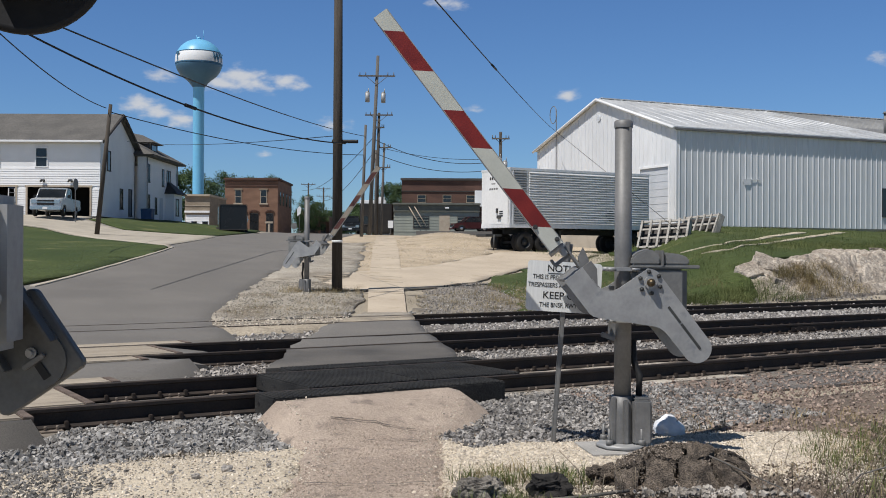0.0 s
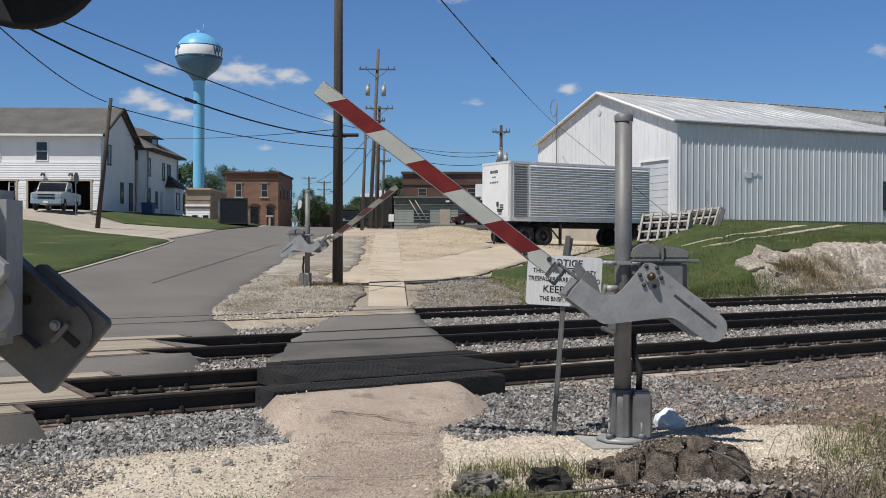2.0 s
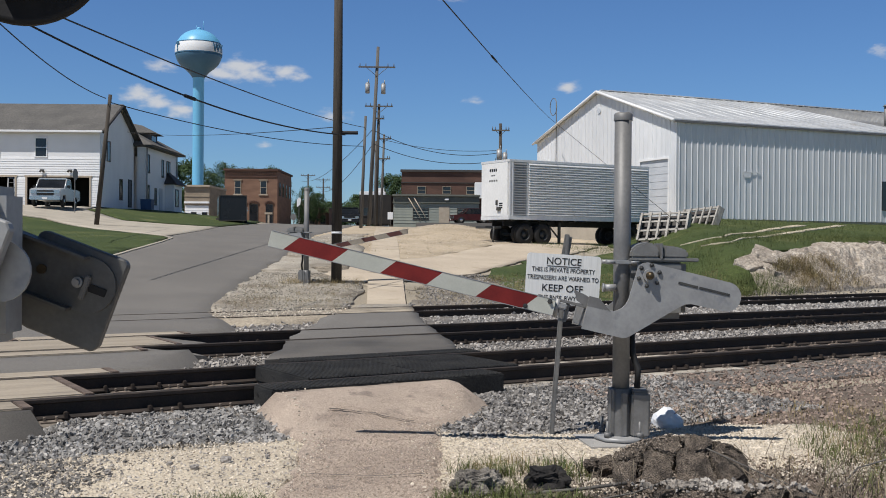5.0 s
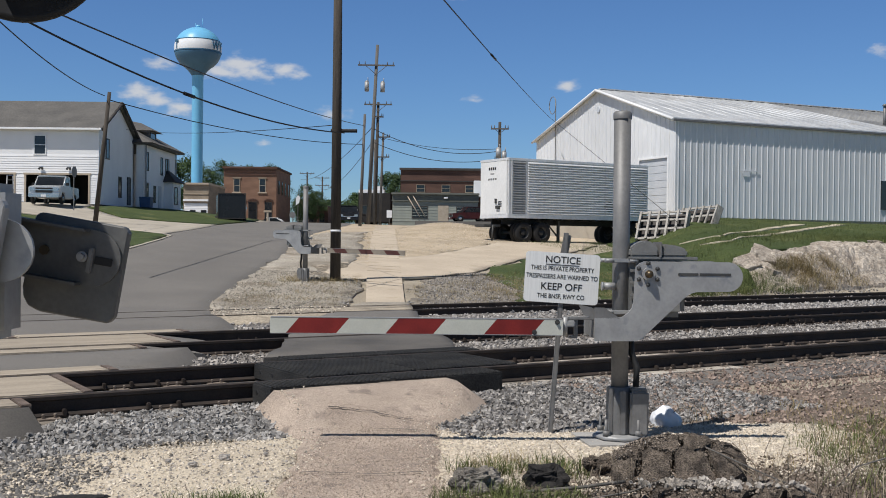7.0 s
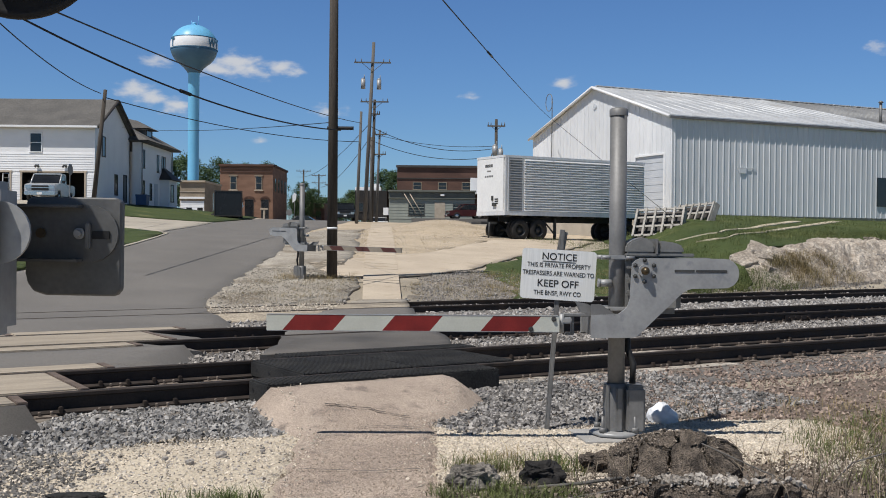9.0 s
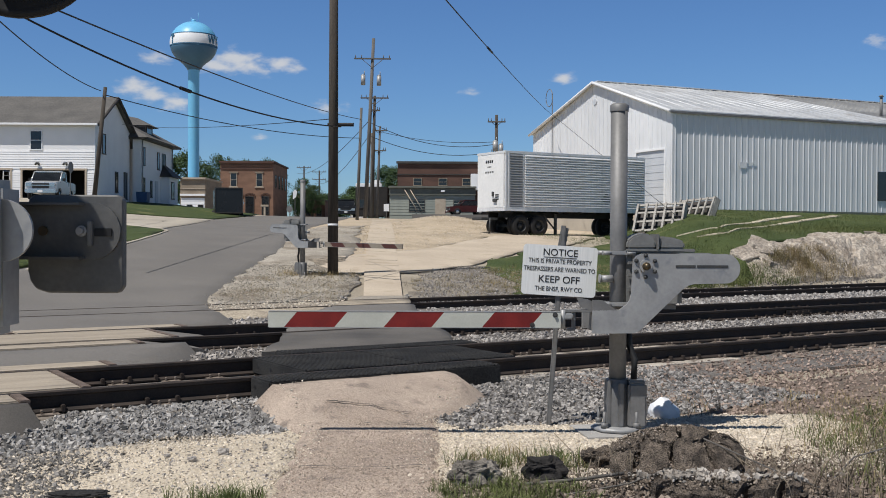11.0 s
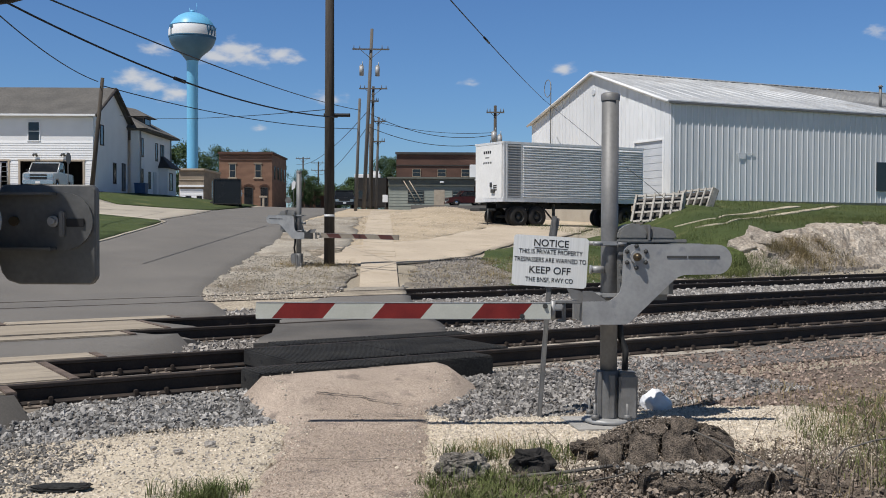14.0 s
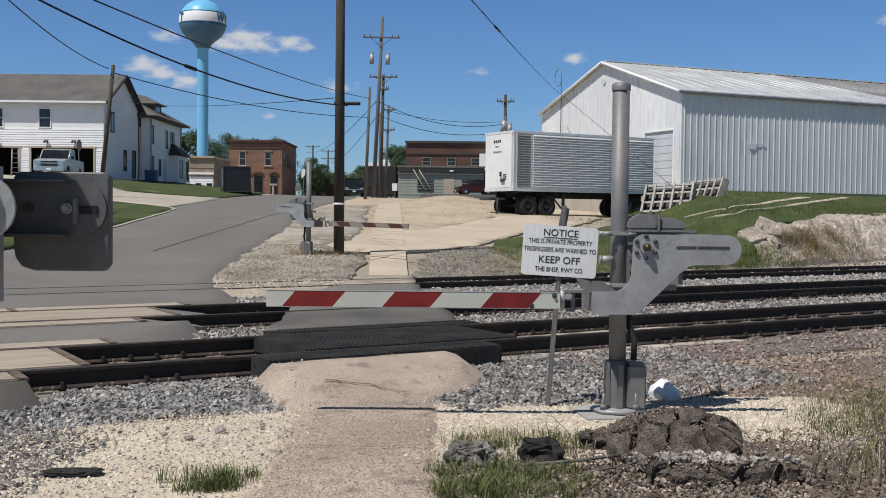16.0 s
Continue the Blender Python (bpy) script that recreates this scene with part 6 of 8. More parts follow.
stones("lot_gravel", [(x, y, height(x, y) + 0.02) for x, y, z in spread_in([(-5.3, 34), (-2.6, 37), (0, 41), (2.5, 48), (3.5, 62), (-3, 64), (-6.5, 58)], 8000, 0.2)], 0.012, 0.042, STONE_PALE, "coarse pale gravel on the lot", 15)


def blades(name, tufts, material, label, seed):
    """tufts: x, y, z, radius, height, count. Bent blades in one mesh."""
    rnd = random.Random(seed)
    V, Fc = [], []
    for x, y, z, rad, h, cnt in tufts:
        for _ in range(int(cnt)):
            a, d = rnd.uniform(0, math.tau), rad * math.sqrt(rnd.random())
            px, py = x + d * math.cos(a), y + d * math.sin(a)
            hh, wd = h * rnd.uniform(0.45, 1.15), rnd.uniform(0.0015, 0.0032) * (1 + h)
            b, lean = rnd.uniform(0, math.tau), rnd.uniform(0.3, 1.5) * hh
            c, s_ = math.cos(b), math.sin(b)
            i = len(V)
            V += [(px - s_ * wd, py + c * wd, z - 0.02), (px + s_ * wd, py - c * wd, z - 0.02),
                  (px + c * lean * 0.35 + s_ * wd * 0.7, py + s_ * lean * 0.35 - c * wd * 0.7, z + hh * 0.6), (px + c * lean * 0.35 - s_ * wd * 0.7, py + s_ * lean * 0.35 + c * wd * 0.7, z + hh * 0.6),
                  (px + c * lean, py + s_ * lean, z + hh)]
            Fc += [(i, i + 1, i + 2, i + 3), (i + 3, i + 2, i + 4)]
    me = bpy.data.meshes.new(name)
    me.from_pydata(V, [], Fc)
    me.materials.append(material)
    return tagged(new(name, me), label, "grass", kind="stuff")


def tuft_rows(poly, count, rad, h, cnt):
    return [(x, y, z, rad * RNG.uniform(0.6, 1.3), h * RNG.uniform(0.6, 1.25), cnt) for x, y, z in spread_in(poly, count, 0.05)]


blades("green_grass", tuft_rows([(-1.6, 6.1), (-1.1, 6.1), (-1.1, 6.55), (-1.55, 6.5)], 30, 0.08, 0.11, 34), GRASS, "fresh green grass tufts beside the footpath", 1)
blades("green_grass", tuft_rows([(-0.05, 6.0), (0.8, 6.0), (1.0, 6.6), (0.4, 6.9), (0.0, 6.6)], 60, 0.09, 0.10, 44), GRASS, "fresh green grass tufts beside the footpath", 2)
blades("dry_weeds", tuft_rows([(0.12, 7.35), (0.5, 7.1), (1.1, 7.3), (1.15, 7.75), (0.7, 7.85), (0.2, 7.75)], 40, 0.08, 0.10, 10), GRASS_DRY, "dry weeds in the gravel by the gate", 3)
blades("green_weeds", tuft_rows([(0.12, 7.35), (0.5, 7.1), (1.1, 7.3), (1.15, 7.75), (0.7, 7.85), (0.2, 7.75)], 46, 0.09, 0.11, 20), GRASS, "green weeds in the gravel by the gate", 4)
blades("dry_weeds", tuft_rows([(2.7, 6.4), (4.2, 6.6), (5.2, 9.0), (4.6, 10.2), (3.4, 9.4), (2.9, 8.2)], 120, 0.16, 0.11, 12), GRASS_DRY, "tall dry weeds beside the gravel", 5)
blades("green_weeds", tuft_rows([(2.7, 6.4), (4.2, 6.6), (5.2, 9.0), (4.6, 10.2), (3.3, 9.4), (2.8, 8.2)], 230, 0.15, 0.095, 24), GRASS, "green weeds beside the gravel", 6)
blades("dry_weeds", tuft_rows([(3.2, 10.6), (5.5, 11.5), (9, 14.5), (8, 12), (5, 9.2)], 130, 0.14, 0.11, 12), GRASS_DRY, "low dry weeds on the old ballast", 7)
blades("shoulder_weeds", [(x, y, 0.0, 0.15, 0.10, 9) for x, y in ((RNG.uniform(2.4, 8), RNG.uniform(5.0, 10.5)) for _ in range(170)) if not inside(x, y, PALE_R)], GRASS_DRY, "sparse dry weeds on the dirt shoulder", 19)
blades("bank_grass", [(p.x, p.y, height(p.x, p.y) + 0.03, 0.35, 0.22, 30) for p in (sn(s, RNG.uniform(24.0 + 1.4 * ease((s - 27) / 5), 29)) for s in (RNG.uniform(25, 62) for _ in range(700)))], GRASS, "rough green grass along the bank edge", 8)
blades("bank_grass", [(p.x, p.y, height(p.x, p.y) + 0.03, 0.45, 0.15, 26) for p in (sn(RNG.uniform(30, 62), RNG.uniform(26, 40)) for _ in range(1500))], GRASS, "short green grass on the bank", 9)
blades("strip_grass", tuft_rows([(2.0, 27), (5.5, 29.3), (9.5, 33.8), (11, 40), (7, 42), (3.4, 38), (1.5, 33)], 420, 0.25, 0.16, 26), GRASS, "weedy green grass between tracks and lot", 10)
blades("strip_grass", tuft_rows([(1.2, 27), (5.5, 29.3), (9.5, 33.8), (6, 36), (1.0, 33)], 260, 0.25, 0.18, 22), GRASS_DRY, "dry tan grass between tracks and lot", 11)
blades("verge_weeds", tuft_rows([(-4.6, 28.5), (-2.3, 28.6), (-2.3, 29.9), (-4.4, 30)], 60, 0.15, 0.18, 22), GRASS_DRY, "dry weeds round the pole foot", 12)
blades("verge_weeds", tuft_rows([(-5.0, 23.6), (-2.4, 23.2), (-2.3, 28.4), (-4.8, 28.4)], 130, 0.16, 0.12, 12), GRASS_DRY, "thin dry weeds in the verge gravel", 20)
blades("verge_weeds", tuft_rows([(-0.6, 24.4), (2.0, 26), (3.8, 28.6), (3.0, 32), (0.6, 32), (-0.8, 29)], 190, 0.18, 0.13, 14), GRASS_DRY, "thin dry weeds beyond the tracks", 21)
blades("lawn_grass", tuft_rows([(-11.2, 27.5), (-10.9, 33.5), (-11.0, 39.9), (-12, 44.6), (-16, 51), (-20, 52), (-20, 27)], 1500, 0.4, 0.07, 22), GRASS, "short mown grass of the lawn", 13)
blades("lot_weeds", tuft_rows([(-1.5, 40), (2, 50), (3, 60), (-1.5, 62), (-5.5, 58), (-5, 42)], 180, 0.3, 0.1, 14), GRASS_DRY, "dry weeds scattered over the gravel lot", 14)


# ---- rubble ----
def lump(name, label, category, m, size, material, seed, rough=0.22, cracks=True, flat=0.0, group=""):
    """A broken chunk: a dented, cracked block."""
    bm = bmesh.new()
    bmesh.ops.create_icosphere(bm, subdivisions=5 if max(size) > 0.1 else 3, radius=1)
    off = Vector((seed * 7.3, seed * 3.1, 0))
    for v in bm.verts:
        p = v.co.copy()
        q = Vector([math.copysign(abs(c) ** 0.6, c) for c in p])
        d = 1 + rough * noise.noise(q * 1.6 + off) + rough * 0.6 * noise.noise(p * 3.2 + off) + 0.08 * noise.noise(p * 6 + off) + 0.05 * noise.noise(p * 15 + off)
        if cracks:
            f = abs(noise.noise(q * 2.1 + off * 1.7))
            if f < 0.06:
                d -= 0.28 * (1 - f / 0.06)
        v.co = Vector((q.x * size[0], q.y * size[1], max(q.z, -0.8) * size[2])) * d
    ob = thing(name, label, category, m, group, bm=bm, material=material)
    return ob


def shards(name, label, m, rx, ry, dome, thick, count, seed, material):
    """A slab broken into fitting shards: cells cut from an uneven outline, each its own piece."""
    g = thing(name, label, "rubble", m)
    rnd = random.Random(seed)
    rim = [(rx * (1 + 0.16 * noise.noise((math.cos(a) * 1.5, math.sin(a) * 1.5, seed))) * math.copysign(abs(math.cos(a)) ** 0.75, math.cos(a)), ry * (1 + 0.16 * noise.noise((math.cos(a) * 1.5, math.sin(a) * 1.5, seed + 9))) * math.copysign(abs(math.sin(a)) ** 0.75, math.sin(a))) for a in (k * math.tau / 36 for k in range(36))]
    across = max(2, count // 3)
    seeds = [(rx * (-1 + 2 * (i // 3 + 0.5 + rnd.uniform(-0.35, 0.35)) / across), ry * (-0.62 + 0.62 * (i % 3) + rnd.uniform(-0.16, 0.16))) for i in range(across * 3)]
    for i, (sx, sy) in enumerate(seeds):
        poly = list(rim)
        for j, (ox, oy) in enumerate(seeds):
            if i == j:
                continue
            mx, my, dx, dy = (sx + ox) / 2, (sy + oy) / 2, ox - sx, oy - sy
            L = math.hypot(dx, dy)
            side = lambda p: -((p[0] - mx) * dx + (p[1] - my) * dy) / L - 0.021
            out = []
            for p, q in zip(poly, poly[1:] + poly[:1]):
                a, c = side(p), side(q)
                if a >= 0:
                    out.append(p)
                if (a >= 0) != (c >= 0):
                    t = a / (a - c)
                    out.append((p[0] + (q[0] - p[0]) * t, p[1] + (q[1] - p[1]) * t))
            poly = out
            if len(poly) < 3:
                break
        if len(poly) < 3:
            continue
        cx, cy = sum(p[0] for p in poly) / len(poly), sum(p[1] for p in poly) / len(poly)
        bm = bmesh.new()
        slab(bm, poly, (0, 0, -thick), (1, 0, 0), (0, 1, 0), thick)
        bmesh.ops.triangulate(bm, faces=[f for f in bm.faces if len(f.verts) > 4])
        for _ in range(5):
            long = [e for e in bm.edges if e.calc_length() > 0.026]
            if not long:
                break
            bmesh.ops.subdivide_edges(bm, edges=long, cuts=1)
            bmesh.ops.triangulate(bm, faces=bm.faces[:])
        tip = rnd.uniform(-0.02, 0.02)
        for v in bm.verts:
            p = v.co.copy()
            r = (p.x / rx) ** 2 + (p.y / ry) ** 2
            q = p + Vector((0, 0, i * 2.3))
            k = 0.018 * noise.noise(q * 8) + 0.014 * noise.noise(q * 22) + 0.014 * noise.noise(q * 55)
            v.co = p + Vector((k * 0.6, k * 0.5, dome * (1 - 0.8 * r) + k + tip + 0.12 * (p.x - cx) * (i % 3 - 1)))
        bmesh.ops.recalc_face_normals(bm, faces=bm.faces[:])
        part("shard", bm, material, g)


shards("asphalt_chunk", "large cracked chunk of broken brown-black asphalt on gravel", pose(1.58, 7.14, 0.13, 15, -3, -5), 0.46, 0.33, 0.19, 0.13, 12, 5, BROKEN)
shards("asphalt_slab", "long broken asphalt slab with stones in its edge", pose(1.75, 6.47, 0.11, 6, -2, 7), 0.5, 0.13, 0.04, 0.16, 5, 8, BROKEN)
# dark lump added underneath, its colour standing in for shade in the cracks
lump("dirt_heap", "dark lump added to shade the gaps in the broken asphalt", "rubble", pose(1.6, 7.1, 0.02, 0, 0, -5), (0.4, 0.27, 0.1), DIRT, 9, 0.15, False)
lump("asphalt_lump", "black lump of asphalt lying in weeds", "rubble", pose(0.69, 6.96, 0.07), (0.12, 0.1, 0.08), surf("tar_black", (0.014, 0.013, 0.012), (0.03, 0.027, 0.025), 6, 0.85, bump=1, fine=40, grain=0.4), 4, 0.45, False)
lump("grey_stone", "rough grey concrete lump lying in weeds", "rubble", pose(0.24, 6.86, 0.06), (0.13, 0.11, 0.085), surf("weathered_lump", (0.10, 0.09, 0.078), (0.27, 0.245, 0.21), 9, 0.95, bump=1.0, fine=60, grain=0.6, depth=0.02), 5, 0.5, False)
lump("asphalt_lump", "small dark lump of asphalt by the slab", "rubble", pose(1.12, 7.42, 0.05), (0.12, 0.1, 0.07), BROKEN, 6, 0.35)
def pebbled(m, rx, ry, dome, count, seed, label):
    """Small stones set in the top of a broken slab."""
    rnd = random.Random(seed)
    out = []
    while len(out) < count:
        x, y = rnd.uniform(-rx, rx), rnd.uniform(-ry, ry)
        q = (x / rx) ** 2 + (y / ry) ** 2
        if q < 0.86:
            out.append(tuple(m @ Vector((x, y, dome * (1 - 0.8 * q)))))
    stones("pebbles", out, 0.006, 0.02, surf("set_pebble", (0.13, 0.105, 0.083), (0.27, 0.225, 0.18), 6, 0.9, bump=0.3, island=0.7), label, seed, 0.75)


pebbled(pose(1.58, 7.14, 0.13, 15, -3, -5), 0.46, 0.33, 0.185, 1300, 41, "small stones bedded in the broken asphalt")
pebbled(pose(1.75, 6.47, 0.11, 6, -2, 7), 0.5, 0.13, 0.035, 500, 42, "small stones bedded in the asphalt slab")
stones("rubble_stones", [(RNG.gauss(1.6, 0.6), RNG.gauss(6.55, 0.22), RNG.uniform(0.0, 0.05)) for _ in range(1800)], 0.008, 0.045, surf("rubble_stone", (0.10, 0.08, 0.063), (0.27, 0.22, 0.175), 5, 0.95, bump=0.5, island=0.5), "broken stones and dirt round the asphalt slab", 21, 0.4)
stones("slab_stones", [(RNG.gauss(1.68, 0.25), RNG.gauss(6.53, 0.06), 0.14) for _ in range(380)], 0.012, 0.05, surf("slab_stone", (0.22, 0.195, 0.165), (0.42, 0.385, 0.34), 5, 0.9, bump=0.4, island=0.5), "pale grey stones stuck on the asphalt slab", 22, 0.3)
stones("shoulder_litter", [(x, y, height(x, y) + 0.005) for x, y in ((RNG.uniform(2.0, 5.5), RNG.uniform(5.6, 8.6)) for _ in range(9000)) if not inside(x, y, PALE_R)], 0.008, 0.034, surf("litter", (0.10, 0.078, 0.06), (0.26, 0.21, 0.165), 5, 0.95, bump=0.5, island=0.6), "dark dirt crumbs and chips on the shoulder", 31, 0.3)
stones("strewn_chips", [(x, y, height(x, y) + 0.006) for x, y in ((RNG.uniform(0.0, 1.35), RNG.gauss(7.3, 0.3)) for _ in range(5200))], 0.008, 0.024, STONE_PALE, "pale chippings thinning out over the dirt", 33, 0.3)
stones("dirt_crumbs", [(x, y, height(x, y) + 0.004) for x, y in ((RNG.uniform(0.05, 2.2), RNG.gauss(6.45, 0.4)) for _ in range(6000))], 0.008, 0.036, surf("dirt_crumb", (0.13, 0.105, 0.082), (0.36, 0.30, 0.24), 5, 0.95, bump=0.5, island=0.65), "dirt crumbs and stones among the rubble", 34, 0.3)
stones("strewn_chips", [(x, y, height(x, y) + 0.006) for x, y in ((RNG.gauss(3.0, 0.55), RNG.gauss(7.85, 0.3)) for _ in range(2600))], 0.008, 0.024, STONE_PALE, "pale chippings thinning out over the dirt", 32, 0.3)
lump("rubber_scrap", "flat scrap of black rubber on pale gravel", "scrap", pose(-2.2, 6.45, 0.03, 0, 0, 8), (0.17, 0.06, 0.018), RUBBER, 7, 0.2, False)
for i, (x, y, a) in enumerate(((-1.58, 7.75, 0.04), (-1.75, 7.5, 0.03), (-1.95, 7.6, 0.022), (-1.3, 7.9, 0.02), (-2.3, 7.3, 0.025))):
    lump("loose_stone", "dark loose stone lying on pale gravel", "stone", pose(x, y, 0.025, 0, 0, 30 * i), (a, a * 0.8, a * 0.6), STONE_MIX, 10 + i, 0.3, False, group="loose stones")


def build_bag():
    bm = bmesh.new()
    bmesh.ops.create_icosphere(bm, subdivisions=4, radius=1)
    for v in bm.verts:
        p = v.co.copy()
        d = 1 + 0.18 * noise.noise(p * 1.7) + 0.07 * noise.noise(p * 5)
        v.co = Vector((p.x * 0.145 * (1 - 0.45 * max(p.z, 0)), p.y * 0.12, max(p.z, -0.7) * 0.12)) * d
        v.co.x -= 0.03 * max(p.z, 0)
    thing("plastic_bag", "crumpled white plastic sack lying beside the gate", "plastic bag", pose(2.02, 9.45, 0.06), bm=bm, material=BAG, smooth_faces=True)


build_bag()


def twig(pts, r, label):
    bm = bmesh.new()
    tube(bm, pts, r, 5)
    thing("twig", label, "twig", group="dead twigs", bm=bm, material=POLE_GREY)


def dead_stalks(count, x0, x1, y0, y1, seed):
    rnd = random.Random(seed)
    bm = bmesh.new()
    for _ in range(count):
        x, y, h, a = rnd.uniform(x0, x1), rnd.uniform(y0, y1), rnd.uniform(0.1, 0.34), rnd.uniform(0, math.tau)
        k = rnd.uniform(0.1, 0.9) * h
        tube(bm, [(x, y, -0.01), (x + 0.35 * k * math.cos(a), y + 0.35 * k * math.sin(a), h * 0.6), (x + k * math.cos(a), y + k * math.sin(a), h)], rnd.uniform(0.0015, 0.0035), 4)
    thing("dead_stalks", "grey-brown dead stalks standing in the weeds", "stalks", kind="stuff", bm=bm, material=surf("dead_stalk", (0.12, 0.095, 0.07), (0.30, 0.25, 0.18), 2, 0.9, bump=0, island=0.5))


dead_stalks(55, 2.3, 4.0, 6.1, 8.6, 3)
dead_stalks(26, 1.85, 2.6, 9.3, 10.4, 4)
dead_stalks(40, 2.0, 2.7, 6.3, 7.0, 5)
dead_stalks(10, 0.7, 1.4, 6.5, 7.0, 6)
twig([(2.62, 7.0, 0.02), (2.75, 7.0, 0.16), (2.95, 7.0, 0.22), (3.6, 7.1, 0.3)], 0.006, "bent dead twig among the weeds")
twig([(1.75, 7.0, 0.28), (2.1, 6.8, 0.14), (2.45, 6.55, 0.03)], 0.005, "thin pale stalk across the rubble")
twig([(0.55, 6.75, 0.03), (0.9, 6.8, 0.05), (1.2, 6.85, 0.08)], 0.012, "grey dead branch lying by the rubble")
twig([(0.75, 6.5, 0.02), (1.2, 6.65, 0.06), (1.5, 6.8, 0.13)], 0.006, "thin pale stalk across the rubble")

# rock ledge of the bank
def build_ledge():
    bm = bmesh.new()
    grid = []
    for i in range(200):
        s = 26.3 + i * 0.22
        row = []
        for j in range(26):
            u = j / 25
            wob = 0.5 * noise.noise((s * 0.35, 0, 1)) + 0.25 * noise.noise((s * 1.1, 3, 1))
            n = 22.0 + (1.9 + 1.7 * ease((s - 28) / 5) + wob) * u
            p = sn(s, n)
            fade = ease((s - 26.3) / 2.0) * math.sin(math.pi * min(1, u * 1.1 + 0.02)) ** 0.5 if u < 0.96 else 0
            step = 0.12 * math.floor(6 * (u + 0.35 * noise.noise((s * 0.5, u * 2, 5)))) / 6
            rise = 0.22 * noise.noise((s * 0.9, n * 1.3, 0)) + 0.16 * noise.noise((s * 2.6, n * 3.2, 2)) + 0.07 * noise.noise((s * 7, n * 8, 4)) + step + 0.14
            row.append(bm.verts.new((p.x, p.y, height(p.x, p.y) + fade * rise + (0.06 if fade > 0.1 and j else -0.2))))
        grid.append(row)
    for a, c in zip(grid, grid[1:]):
        for j in range(25):
            bm.faces.new((a[j], c[j], c[j + 1], a[j + 1]))
    ob = new("rock_bank", finish("rock_bank", bm, ROCK))
    tagged(ob, "weathered pale limestone face of the cut bank", "rock bank", kind="structure")


build_ledge()
def angular_rock(m, size, seed):
    """A flat-faced block of limestone."""
    rnd = random.Random(seed)
    bm = bmesh.new()
    bmesh.ops.create_cube(bm, size=2)
    for v in bm.verts:
        v.co = Vector((v.co.x * size[0] * rnd.uniform(0.6, 1.05), v.co.y * size[1] * rnd.uniform(0.6, 1.05), v.co.z * size[2] * rnd.uniform(0.55, 1.05)))
    bmesh.ops.bevel(bm, geom=bm.edges[:], offset=min(size) * 0.12, segments=1, affect="EDGES")
    bmesh.ops.triangulate(bm, faces=bm.faces[:])
    for _ in range(2):
        bmesh.ops.subdivide_edges(bm, edges=bm.edges[:], cuts=1, use_grid_fill=True)
    for v in bm.verts:
        v.co += v.co.normalized() * 0.05 * noise.noise(v.co * 5 + Vector((seed, 0, 0)))
    thing("loose_rock", "angular pale limestone boulder on the grass bank", "rock", m, "bank boulders", bm=bm, material=ROCK)


for i, (s, n, k) in enumerate(((26.65, 23.4, 0.42), (27.55, 23.5, 0.62), (27.2, 22.9, 0.34), (33.5, 25.2, 0.4), (36.2, 25.3, 0.4))):
    p = sn(s, n)
    angular_rock(pose(p.x, p.y, height(p.x, p.y) + 0.02, 35 - 9 * i, -14, 20 + 47 * i), (k, k * 0.8, k * 0.36), i)
blades("bank_foot_grass", [(p.x, p.y, height(p.x, p.y), 0.3, 0.28, 34) for p in (sn(RNG.uniform(22.5, 27.2), RNG.uniform(21.8, 22.9)) for _ in range(150))], GRASS, "rough green grass at the foot of the bank", 18)
blades("bank_weeds", [(p.x, p.y, height(p.x, p.y), 0.35, 0.42, 90) for p in (sn(RNG.gauss(28.8, 0.8), RNG.uniform(22.1, 23.3)) for _ in range(70))], GRASS_DRY, "clump of dry tan weeds at the rock ledge", 15)


# ---- pallets, vehicles, trees ----
def build_crate(m, label):
    g = thing("wooden_rack", label, "wooden rack", m, "racks leaning by the shed")
    W, H, D = 2.35, 1.6, 0.4
    for j in range(6):
        bm = bmesh.new()
        box(bm, (-W / 2 + 0.06 + j * (W - 0.12) / 5, 0, H / 2), (0.1, 0.07, H), 0.008)
        part("upright", bm, PALLET, g)
    for z in (0.06, H * 0.36, H * 0.68, H - 0.06):
        bm = bmesh.new()
        box(bm, (0, 0.06, z), (W, 0.05, 0.11), 0.008)
        part("crosspiece", bm, PALLET, g)
    bm = bmesh.new()
    box(bm, (0, D - 0.05, H / 2), (W, 0.04, H), 0.008)
    part("back_board", bm, TRIM_DARK, g)
    for s in (-1, 1):
        bm = bmesh.new()
        box(bm, (s * (W / 2 - 0.02), D / 2, H / 2), (0.04, D - 0.1, H), 0.008)
        part("side_board", bm, PALLET, g)


build_crate(Matrix.Translation((9.95, 48.6, 1.93)) @ Matrix.Rotation(radians(-30), 4, "Z") @ Matrix.Rotation(radians(-36), 4, "X") @ Matrix.Rotation(radians(-3), 4, "Y"), "grey slatted wooden rack leaning on its side in grass")
build_crate(Matrix.Translation((11.75, 50.2, 2.05)) @ Matrix.Rotation(radians(-60), 4, "Z") @ Matrix.Rotation(radians(-26), 4, "X") @ Matrix.Rotation(radians(-3), 4, "Y"), "second grey slatted rack leaning behind the first")


